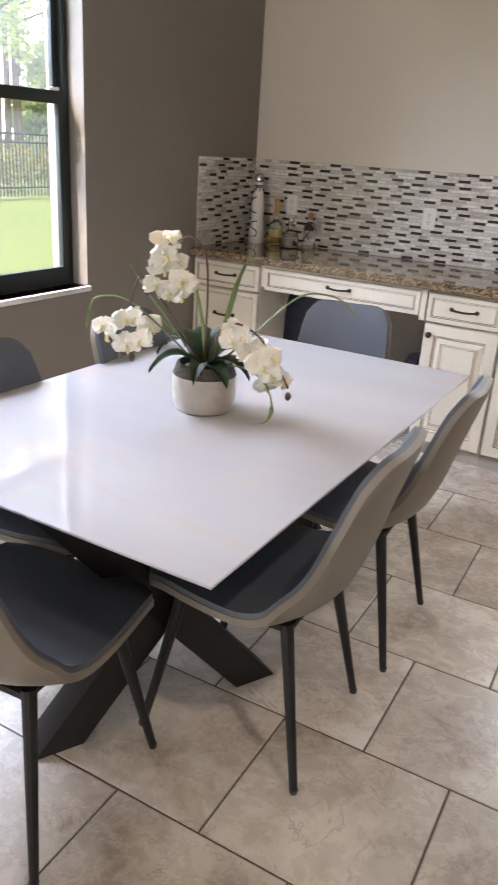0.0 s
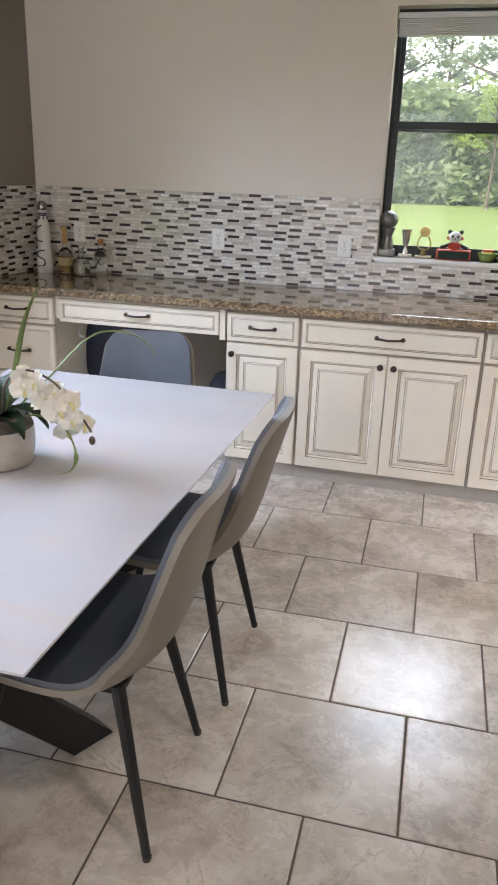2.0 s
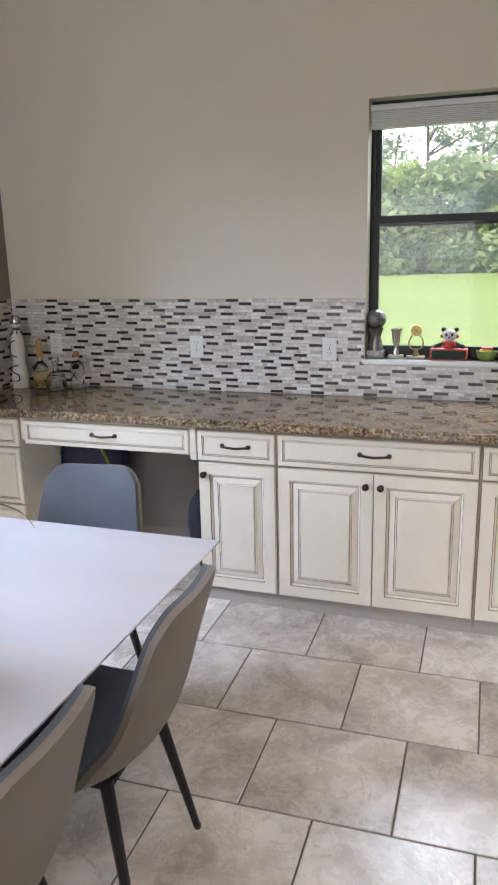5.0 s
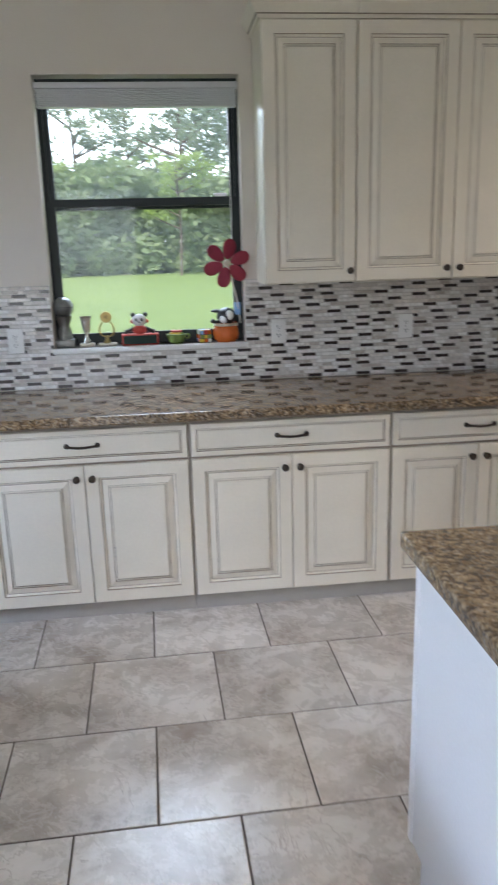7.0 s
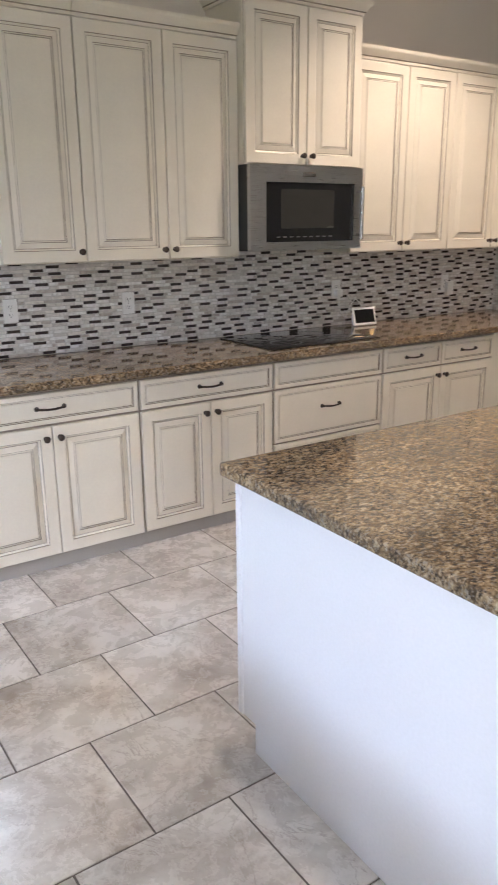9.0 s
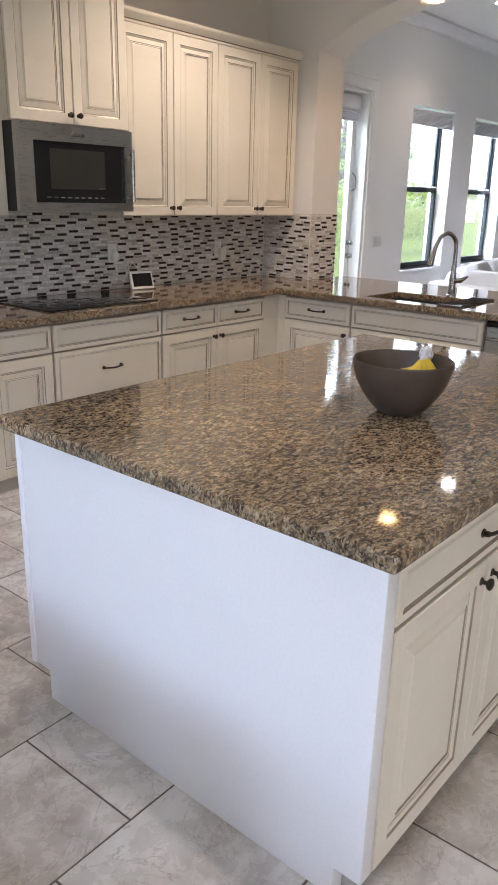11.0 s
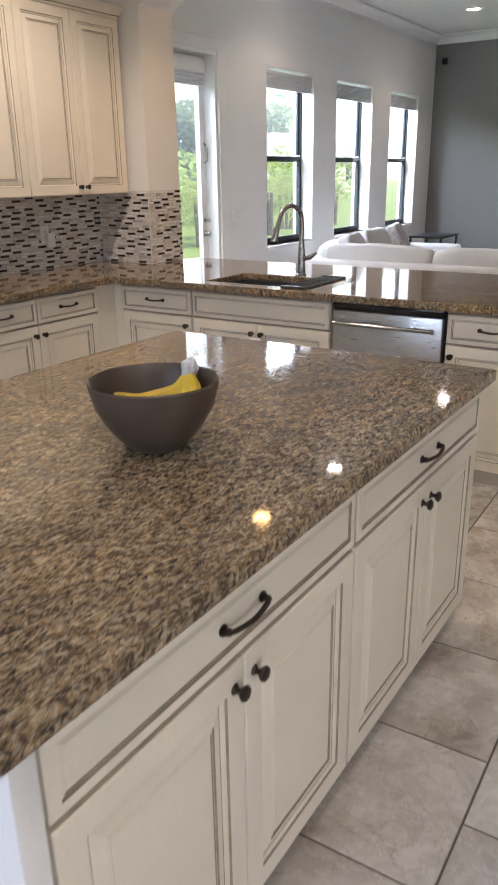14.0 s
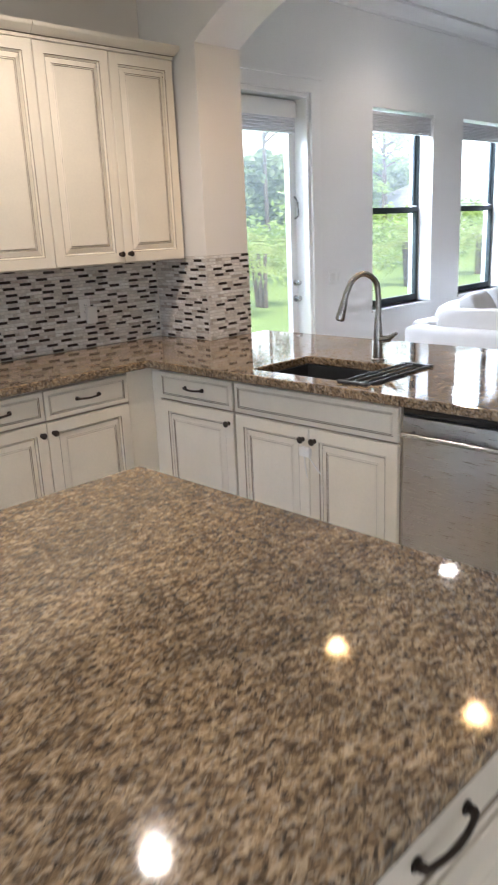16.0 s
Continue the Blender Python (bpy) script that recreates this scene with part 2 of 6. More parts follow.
M_GREIGE = plain("greige_paint", (0.67, 0.61, 0.54), 0.75, vary=0.03, scale=0.8, fine=160, relief=0.10)
M_PALE = plain("pale_greige_paint", (0.75, 0.73, 0.70), 0.75, vary=0.03, scale=0.8, fine=160, relief=0.10)
# brown for the shade in the gaps between cream doors
M_GAP = plain("gap_shade_brown", (0.36, 0.31, 0.25), 0.5, vary=0.15, scale=8)
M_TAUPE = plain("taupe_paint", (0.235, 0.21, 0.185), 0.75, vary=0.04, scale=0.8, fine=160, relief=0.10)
M_WHITE = plain("white_paint", (0.78, 0.77, 0.75), 0.7, vary=0.02, scale=0.8, fine=160, relief=0.08)
M_GREY = plain("grey_paint", (0.20, 0.20, 0.19), 0.75, vary=0.03, scale=0.8, fine=160, relief=0.08)
M_CEIL = plain("ceiling_paint", (0.76, 0.74, 0.71), 0.85, vary=0.02, scale=0.8, fine=60, relief=0.3)
M_TRIM = plain("trim_paint", (0.80, 0.79, 0.77), 0.4, vary=0.02, relief=0.02)
M_CREAM = plain("cream_cabinet_paint", (0.74, 0.685, 0.58), 0.38, vary=0.035, scale=5, fine=90, relief=0.03)
M_GLAZE = plain("brown_glaze", (0.31, 0.26, 0.20), 0.5, vary=0.25, scale=14, relief=0.03)
# toe kicks: darker and greyer than the cream fronts
M_TOE = plain("toe_kick_grey_beige", (0.40, 0.375, 0.34), 0.5, vary=0.06)
M_PANEL = plain("white_panel", (0.76, 0.755, 0.75), 0.42, vary=0.015, scale=2, relief=0.02)
M_BRONZE = plain("oiled_bronze", (0.055, 0.042, 0.034), 0.38, metal=0.7, vary=0.3, scale=40, relief=0.05)
M_FRAME = plain("bronze_window_frame", (0.018, 0.026, 0.027), 0.45, vary=0.1, spec=0.3)
M_GRANITE, M_MARBLE = granite(), marble()
M_TILE, M_TILE_FAR = floor_tile("porcelain_tile", False), floor_tile("porcelain_tile_far", True)
M_GROUT = plain("grout", (0.12, 0.10, 0.085), 0.9, vary=0.15, relief=0.3)
M_MOS, M_MOS_FAR = mosaic("mosaic", False), mosaic("mosaic_field", True)
M_DARKMOS = plain("dark_glass_mosaic", (0.045, 0.037, 0.033), 0.16, vary=0.3, scale=30, relief=0.02)
M_MGROUT = plain("mosaic_grout", (0.54, 0.51, 0.475), 0.9, vary=0.08, relief=0.2)
M_STEEL = brushed("brushed_steel", (0.52, 0.515, 0.51), 0.29)
M_CHROME = brushed("satin_nickel", (0.42, 0.41, 0.40), 0.24)
M_BLACKGLASS = plain("black_glass", (0.012, 0.012, 0.013), 0.05, vary=0.1, relief=0)
M_SINK = plain("black_sink", (0.03, 0.032, 0.034), 0.35, vary=0.15, scale=30)
M_PANE = pane_glass()
M_LEATHER = plain("slate_leather", (0.072, 0.086, 0.108), 0.42, vary=0.12, scale=6, fine=260, relief=0.25, dist=0.0012)
M_SHELL = plain("taupe_leather", (0.19, 0.165, 0.135), 0.5, vary=0.07, scale=6, fine=260, relief=0.25, dist=0.0012)
M_BLACK = plain("black_metal", (0.012, 0.012, 0.013), 0.5, vary=0.2, scale=20, relief=0.03, spec=0.3)
M_PLASTIC = plain("white_plastic", (0.78, 0.77, 0.74), 0.35, vary=0.02, relief=0)
M_SLOT = plain("dark_slot", (0.03, 0.03, 0.03), 0.6, relief=0)
M_BLIND = plain("blind_slat", (0.62, 0.63, 0.65), 0.45, vary=0.03, relief=0)
M_CERAMIC = plain("glazed_pot", (0.44, 0.40, 0.35), 0.3, vary=0.14, scale=26, fine=180, relief=0.12, dist=0.002)
M_SOIL = plain("soil", (0.075, 0.065, 0.058), 0.9, vary=0.4, scale=30, relief=0.8, dist=0.006)
M_PETAL = plain("white_petal", (0.82, 0.81, 0.74), 0.55, vary=0.04, scale=30, relief=0.05)
M_LIP = plain("yellow_lip", (0.66, 0.60, 0.30), 0.55, vary=0.15, scale=40)
M_STEM = plain("green_stem", (0.13, 0.20, 0.06), 0.5, vary=0.2, scale=20)
M_TWIG = plain("brown_stem", (0.10, 0.07, 0.05), 0.6, vary=0.2, scale=20)
M_LEAF = plain("dark_leaf", (0.045, 0.09, 0.05), 0.4, vary=0.3, scale=18, relief=0.1)
M_BOWL = plain("dark_stoneware", (0.075, 0.056, 0.044), 0.42, vary=0.22, scale=9, fine=60, relief=0.15, dist=0.002)
M_BANANA = plain("banana_skin", (0.72, 0.50, 0.045), 0.5, vary=0.1, scale=12)
M_FILM = plain("crumpled_film", (0.62, 0.63, 0.64), 0.2, vary=0.3, scale=60, relief=0.6, dist=0.006)
M_SOFA = plain("white_linen", (0.592, 0.576, 0.552), 0.9, vary=0.05, scale=5, fine=220, relief=0.4, dist=0.003)
M_PILLOW = plain("patterned_linen", (0.42, 0.39, 0.36), 0.9, vary=0.35, scale=34, fine=200, relief=0.4)
M_LAMP = emitter("lamp_glow", (1, 0.95, 0.88), 30)
M_WARMLAMP = emitter("warm_lamp_glow", (1, 0.62, 0.25), 22)

# ---- mesh helpers ----


def link_mesh(name, bm, mats, parent=None, label="", smooth=False, angle=35):
    me = bpy.data.meshes.new(name)
    bm.normal_update()
    bm.to_mesh(me)
    bm.free()
    for m in (mats if isinstance(mats, (list, tuple)) else [mats]):
        me.materials.append(m)
    if smooth:
        me.shade_smooth()
        me.set_sharp_from_angle(angle=radians(angle))
    ob = new(name, me)
    if parent:
        ob.parent = parent
    if label:
        ob["label"] = label
    return ob


def part(name, bm, mats, parent, label="", smooth=True):
    return link_mesh(name, bm, mats, parent, label, smooth)


def empty(name, m=None):
    ob = new(name)
    ob.empty_display_size = 0.1
    if m is not None:
        ob.matrix_world = m
    return ob


def box(bm, x0, x1, y0, y1, z0, z1, mat=0):
    v = [bm.verts.new(p) for p in ((x0, y0, z0), (x1, y0, z0), (x1, y1, z0), (x0, y1, z0), (x0, y0, z1), (x1, y0, z1), (x1, y1, z1), (x0, y1, z1))]
    fs = []
    for q in ((3, 2, 1, 0), (4, 5, 6, 7), (0, 1, 5, 4), (1, 2, 6, 5), (2, 3, 7, 6), (3, 0, 4, 7)):
        f = bm.faces.new([v[i] for i in q])
        f.material_index = mat
        fs.append(f)
    return v, fs


def bevel_box(x0, x1, y0, y1, z0, z1, r=0.003, seg=2):
    bm = bmesh.new()
    box(bm, x0, x1, y0, y1, z0, z1)
    bmesh.ops.bevel(bm, geom=bm.edges[:], offset=r, segments=seg, affect="EDGES", profile=0.5)
    return bm


def sharp_bevel(bm, r, seg=2):
    es = [e for e in bm.edges if len(e.link_faces) == 2 and e.calc_face_angle(0) > 0.9]
    bmesh.ops.bevel(bm, geom=es, offset=r, segments=seg, affect="EDGES", profile=0.5)


def lathe(profile, n=24, mats=None, bm=None, m=Matrix.Identity(4)):
    """Revolve (radius, z) pairs round z; a radius of 0 closes the end."""
    bm = bm or bmesh.new()
    rings = []
    for r, z in profile:
        if r < 1e-6:
            rings.append([bm.verts.new(m @ Vector((0, 0, z)))])
        else:
            rings.append([bm.verts.new(m @ Vector((r * math.cos(2 * math.pi * i / n), r * math.sin(2 * math.pi * i / n), z))) for i in range(n)])
    for k, (a, b) in enumerate(zip(rings, rings[1:])):
        for i in range(n):
            j = (i + 1) % n
            if len(a) == 1 and len(b) == 1:
                continue
            if len(a) == 1:
                f = bm.faces.new((a[0], b[j], b[i]))
            elif len(b) == 1:
                f = bm.faces.new((a[i], a[j], b[0]))
            else:
                f = bm.faces.new((a[i], a[j], b[j], b[i]))
            if mats:
                f.material_index = mats[k]
    return bm


def tube(points, radii, n=8, bm=None, flat=1.0):
    """Sweep a ring along points; radii one or a list."""
    bm = bm or bmesh.new()
    pts = [Vector(p) for p in points]
    radii = radii if isinstance(radii, (list, tuple)) else [radii] * len(pts)
    up = Vector((0.13, 0.21, 0.97))
    rings = []
    for i, p in enumerate(pts):
        d = (pts[min(i + 1, len(pts) - 1)] - pts[max(i - 1, 0)]).normalized()
        s = d.cross(up)
        s = s.normalized() if s.length > 1e-4 else Vector((1, 0, 0))
        u = s.cross(d).normalized()
        rings.append([bm.verts.new(p + radii[i] * (s * math.cos(2 * math.pi * k / n) + u * flat * math.sin(2 * math.pi * k / n))) for k in range(n)])
    for a, b in zip(rings, rings[1:]):
        for k in range(n):
            j = (k + 1) % n
            bm.faces.new((a[k], a[j], b[j], b[k]))
    bm.faces.new(rings[0][::-1])
    bm.faces.new(rings[-1])
    return bm


def spline(ctrl, n):
    """Points on a smooth curve through the control points."""
    c = [Vector(p) for p in ctrl]
    out = []
    for i in range(len(c) - 1):
        p0, p1, p2, p3 = c[max(i - 1, 0)], c[i], c[i + 1], c[min(i + 2, len(c) - 1)]
        for k in range(n):
            t = k / n
            out.append(0.5 * (2 * p1 + (p2 - p0) * t + (2 * p0 - 5 * p1 + 4 * p2 - p3) * t * t + (3 * p1 - p0 - 3 * p2 + p3) * t ** 3))
    out.append(c[-1])
    return out


def slab(xs, ys, keep, z0, z1, r=0.006):
    """A worktop made of the kept cells of a grid, with eased edges."""
    bm = bmesh.new()
    vs = {}
    faces = []
    for i in range(len(xs) - 1):
        for j in range(len(ys) - 1):
            if keep(i, j):
                q = []
                for key in ((i, j), (i + 1, j), (i + 1, j + 1), (i, j + 1)):
                    if key not in vs:
                        vs[key] = bm.verts.new((xs[key[0]], ys[key[1]], z1))
                    q.append(vs[key])
                faces.append(bm.faces.new(q))
    ext = bmesh.ops.extrude_face_region(bm, geom=faces)
    bmesh.ops.translate(bm, vec=(0, 0, z0 - z1), verts=[v for v in ext["geom"] if isinstance(v, bmesh.types.BMVert)])
    bmesh.ops.recalc_face_normals(bm, faces=bm.faces[:])
    sharp_bevel(bm, r, 3)
    return bm


def wall(name, axis, pos, thick, a0, a1, z0, z1, holes, mat, label):
    """A wall with thickness; axis 'y': it runs along x at y = pos. holes: (a0, a1, z0, z1)."""
    bm = bmesh.new()
    cuts = sorted({a0, a1, *[h[0] for h in holes], *[h[1] for h in holes]})
    for lo, hi in zip(cuts, cuts[1:]):
        spans = sorted((h[2], h[3]) for h in holes if h[0] <= lo + 1e-6 and h[1] >= hi - 1e-6)
        z = z0
        for b, t in spans + [(z1, z1)]:
            if b > z + 1e-6:
                p, q = min(pos, pos + thick), max(pos, pos + thick)
                box(bm, *((lo, hi, p, q) if axis == "y" else (p, q, lo, hi)), z, b)
            z = t
    bmesh.ops.remove_doubles(bm, verts=bm.verts[:], dist=1e-5)
    seen = {}
    for f in bm.faces[:]:
        seen.setdefault(tuple(round(c, 4) for c in f.calc_center_median()), []).append(f)
    bmesh.ops.delete(bm, geom=[f for fs in seen.values() if len(fs) > 1 for f in fs], context="FACES_ONLY")
    return tagged(link_mesh(name, bm, mat), label, "wall", kind="structure")


# ---- structure ----
BACK, LEFT, CEIL = 4.40, -2.43, 3.20
wall("wall_north", "y", BACK, 0.22, LEFT - 0.22, 4.36, -0.15, CEIL, [(-0.385, 0.525, 1.09, 2.285)], M_GREIGE, "greige painted kitchen wall with a window over the counter")
wall("wall_west", "x", LEFT, -0.22, -3.2, BACK, -0.15, CEIL, [(0.95, 2.855, 0.785, 2.285)], M_TAUPE, "dark taupe painted wall with a tall window")
# the hole is assumed, cut out of view for the south fill lamp
wall("wall_south", "y", -3.2, -0.2, LEFT - 0.22, 11.4, -0.15, CEIL, [(-2.2, -0.2, -0.15, 2.4)], M_WHITE, "plain white closing wall with an unseen opening added for fill light")
wall("wall_east", "x", 11.15, 0.2, -3.2, 4.68, -0.15, CEIL, [], M_GREY, "dark grey accent wall of the living room")
wall("wall_living", "y", 4.46, 0.24, 4.70, 11.15, -0.15, CEIL, [(5.01, 5.94, -0.15, 2.45), (6.74, 7.67, 0.80, 2.42), (8.195, 9.13, 0.80, 2.42), (9.665, 10.60, 0.80, 2.42)], M_WHITE, "white living room wall with a glass door and three windows")


def arch_wall():
    """The stub wall and the wide flat arch between kitchen and living room."""
    bm = bmesh.new()
    x0, x1, yc, a, b, zs = 4.36, 4.70, 1.937, 2.0, 0.31, 2.495
    prof = [(4.68, -0.15), (yc + a, -0.15)]
    for i in range(41):
        th = math.pi * i / 40
        prof.append((yc + a * math.cos(th), zs + b * (1 - abs(math.cos(th)) ** 4.2)))
    low = [(yc - a, -0.15), (-3.2, -0.15)]
    outline = prof + low
    top = CEIL
    n = len(outline)
    va = [(bm.verts.new((x0, y, z)), bm.verts.new((x1, y, z)), bm.verts.new((x0, y, top)), bm.verts.new((x1, y, top))) for y, z in outline]
    for p, q in zip(va, va[1:]):
        bm.faces.new((p[0], p[1], q[1], q[0]))
        if abs(p[2].co.y - q[2].co.y) > 1e-6:
            bm.faces.new((p[0], q[0], q[2], p[2]))
            bm.faces.new((p[1], p[3], q[3], q[1]))
    bm.faces.new((va[0][0], va[0][2], va[0][3], va[0][1]))
    bmesh.ops.remove_doubles(bm, verts=bm.verts[:], dist=1e-5)
    bmesh.ops.recalc_face_normals(bm, faces=bm.faces[:])
    return tagged(link_mesh("wall_arch", bm, M_PALE), "greige wall stub and wide flat arch to the living room", "wall", kind="structure")


arch_wall()
bm = bmesh.new()
box(bm, LEFT - 0.22, 11.4, -3.4, 4.7, CEIL, CEIL + 0.25)
tagged(link_mesh("ceiling", bm, M_CEIL), "plain off-white ceiling", "ceiling", kind="structure")
bm = bmesh.new()
box(bm, LEFT - 0.22, 11.4, -3.4, 4.7, -0.2, -0.003)
FLOOR = tagged(link_mesh("floor", bm, M_GROUT), "mottled beige porcelain tile floor with dark grout", "floor", kind="structure")


def crown_run(name, pts, prof, mat, label):
    """Extrude a moulding profile of (out, up) along a polyline in plan; out is to the right of the run."""
    bm = bmesh.new()
    P = [Vector((*p, 0)) for p in pts]
    rings = []
    for i, p in enumerate(P):
        d0 = (P[i] - P[i - 1]).normalized() if i else (P[1] - P[0]).normalized()
        d1 = (P[i + 1] - P[i]).normalized() if i < len(P) - 1 else d0
        n0, n1 = Vector((d0.y, -d0.x, 0)), Vector((d1.y, -d1.x, 0))
        mit = (n0 + n1).normalized()
        k = 1 / max(0.3, mit.dot(n0))
        rings.append([bm.verts.new(p + mit * (o * k) + Vector((0, 0, u))) for o, u in prof])
    for a, b in zip(rings, rings[1:]):
        for k in range(len(prof)):
            j = (k + 1) % len(prof)
            bm.faces.new((a[k], b[k], b[j], a[j]))
    bm.faces.new(rings[0])
    bm.faces.new(rings[-1][::-1])
    bmesh.ops.recalc_face_normals(bm, faces=bm.faces[:])
    return bm


CROWN_CEIL = [(0.0, -0.115), (0.012, -0.115), (0.016, -0.095), (0.045, -0.07), (0.075, -0.03), (0.095, -0.022), (0.10, -0.002), (0.0, -0.002)]
tagged(link_mesh("crown_trim", crown_run("c", [(4.701, 4.459), (11.149, 4.459), (11.149, -3.19)], [(o, CEIL + u) for o, u in CROWN_CEIL], M_TRIM, ""), M_TRIM, smooth=True), "white crown moulding along the living room ceiling", "trim", kind="structure")
bm = bmesh.new()
box(bm, LEFT + 0.001, LEFT + 0.014, -3.19, 3.74, 0.001, 0.10)
tagged(link_mesh("baseboard", bm, M_TRIM), "white baseboard under the dining window", "trim", kind="structure")
bm = bmesh.new()
box(bm, 5.99, 11.149, 4.445, 4.459, 0.001, 0.12)
box(bm, 11.135, 11.149, -3.19, 4.445, 0.001, 0.12)
tagged(link_mesh("baseboard_living", bm, M_TRIM), "white baseboard along the living room walls", "trim", kind="structure")


def sash_window(name, label, m, w, h, meet, mid=False, depth=0.09, blind=0.075, bar=1.0):
    """A dark single-hung window in a reveal; local x along the wall, y outwards, origin at the opening's lower left."""
    win = tagged(empty(name, m), label, "window", kind="structure")
    f = 0.022 * bar
    bm = bmesh.new()
    y0, y1 = depth, depth + 0.05
    for b in ((0, f, 0, h), (w - f, w, 0, h)):
        box(bm, b[0], b[1], y0, y1, b[2], b[3])
    box(bm, f, w - f, y0, y1, 0, f)
    box(bm, f, w - f, y0, y1, h - f, h)
    if mid:
        box(bm, w / 2 - 0.04, w / 2 + 0.04, y0 - 0.002, y1, f, h - f)
    sharp_bevel(bm, 0.003)
    part("window_frame", bm, M_FRAME, win)
    spans = [(f, w / 2 - 0.04), (w / 2 + 0.04, w - f)] if mid else [(f, w - f)]
    for a, b in spans:
        for k, (z0, z1, yo) in enumerate(((f, meet + 0.025, -0.018), (meet - 0.025, h - f, 0.012))):
            s = 0.024 * bar
            bm = bmesh.new()
            ya, yb = y0 + yo + 0.01, y0 + yo + 0.035
            box(bm, a, a + s, ya, yb, z0, z1)
            box(bm, b - s, b, ya, yb, z0, z1)
            box(bm, a + s, b - s, ya, yb, z0, z0 + s + 0.012)
            box(bm, a + s, b - s, ya, yb, z1 - s - (0.0 if k else 0.012), z1)
            sharp_bevel(bm, 0.003)
            sash = part("sash", bm, M_FRAME, win, "dark bronze sash")
            bm = bmesh.new()
            box(bm, a + s, b - s, ya + 0.010, ya + 0.014, z0 + s, z1 - s)
            pane = part("pane", bm, M_PANE, sash, "clear glass pane", False)
            pane.visible_shadow = False
        part("sash_lock", bevel_box(b - 0.10, b - 0.04, y0 - 0.02, y0 + 0.0, meet + 0.026, meet + 0.04, 0.003), M_PLASTIC, win, "small white sash lock")
    part("window_sill", bevel_box(-0.012, w + 0.012, -0.015, depth, -0.025, 0.0, 0.004), M_TRIM, win, "pale stone sill")
    if blind:
        head = part("blind_rail", bevel_box(0.004, w - 0.004, 0.02, 0.07, h - 0.052, h - 0.026, 0.003), M_BLIND, win, "pale grey blind head rail")
        n = 9
        for i in range(n):
            z = h - 0.054 - blind + blind * i / n
            part("blind_slat", bevel_box(0.012, w - 0.012, 0.018, 0.066, z, z + blind / n * 0.8, 0.001, 1), M_BLIND, head)
        part("blind_cord", tube([(w - 0.05, 0.045, h - 0.04), (w - 0.048, 0.04, h * 0.5), (w - 0.05, 0.035, 0.02)], 0.0022, 6), M_PLASTIC, win, "thin white blind cord")
    return win


sash_window("window_1", "dark framed window over the counter with a raised white blind", pose(-0.385, BACK, 1.09), 0.91, 1.195, 0.655)
sash_window("window_2", "wide dark framed dining window with a pale sill", pose(LEFT, 0.95, 0.785, 0, 0, 90), 1.905, 1.50, 0.815, mid=True, blind=0.0, bar=1.6)
for wx, ww in ((6.74, 0.93), (8.195, 0.935), (9.665, 0.935)):
    sash_window("window_3", "tall dark framed living room window with a raised blind", pose(wx, 4.46, 0.80), ww, 1.62, 0.82, blind=0.12, depth=0.14)


def glass_door():
    d = tagged(empty("door_1", pose(5.01, 4.46, 0)), "white framed full-glass patio door with a raised shade", "door", kind="structure")
    W, Hh = 0.93, 2.45
    bm = bmesh.new()
    for a, b in ((-0.09, 0.0), (W, W + 0.10)):
        box(bm, a, b, -0.022, 0, 0, Hh + 0.09)
    box(bm, 0, W, -0.022, 0, Hh, Hh + 0.09)
    box(bm, -0.10, W + 0.11, -0.034, 0, Hh + 0.09, Hh + 0.11)
    sharp_bevel(bm, 0.005)
    part("casing", bm, M_TRIM, d)
    bm = bmesh.new()
    box(bm, 0, 0.03, 0, 0.2, 0, Hh)
    box(bm, W - 0.03, W, 0, 0.2, 0, Hh)
    box(bm, 0.03, W - 0.03, 0, 0.2, Hh - 0.03, Hh)
    part("jamb", bm, M_TRIM, d, "", False)
    bm = bmesh.new()
    a, b, y0, y1, top = 0.034, W - 0.034, 0.12, 0.165, Hh - 0.034
    box(bm, a, a + 0.11, y0, y1, 0.01, top)
    box(bm, b - 0.07, b, y0, y1, 0.01, top)
    box(bm, a + 0.11, b - 0.07, y0, y1, 0.01, 0.24)
    box(bm, a + 0.11, b - 0.07, y0, y1, top - 0.12, top)
    sharp_bevel(bm, 0.004)
    leaf = part("door_leaf", bm, M_TRIM, d, "white painted door leaf")
    bm = bmesh.new()
    box(bm, a + 0.11, b - 0.07, 0.138, 0.146, 0.24, top - 0.12)
    g = part("pane", bm, M_PANE, leaf, "clear glass pane", False)
    g.visible_shadow = False
    sh = part("shade", bevel_box(a + 0.06, b - 0.04, 0.06, 0.115, top - 0.13, top - 0.02, 0.006), M_PLASTIC, d, "white shade cassette")
    for i in range(5):
        part("shade_pleat", bevel_box(a + 0.07, b - 0.05, 0.07, 0.112, top - 0.145 - 0.022 * i, top - 0.128 - 0.022 * i, 0.002, 1), M_BLIND, sh)
    for z, r in ((0.98, 0.026), (1.10, 0.022)):
        bm = lathe([(0, 0), (r, 0), (r, 0.008), (0.012, 0.012), (0.012, 0.03), (r * 0.9, 0.036), (r * 0.9, 0.05), (0, 0.054)], 18)
        bm.transform(pose(b - 0.035, 0.119, z, 90))
        part("door_knob", bm, M_CHROME, leaf, "satin nickel knob")
    part("door_handle", tube([(b - 0.02, 0.115, 1.58), (b - 0.02, 0.08, 1.60), (b - 0.025, 0.08, 1.70), (b - 0.02, 0.115, 1.74)], 0.008), M_CHROME, leaf, "small latch handle")


glass_door()


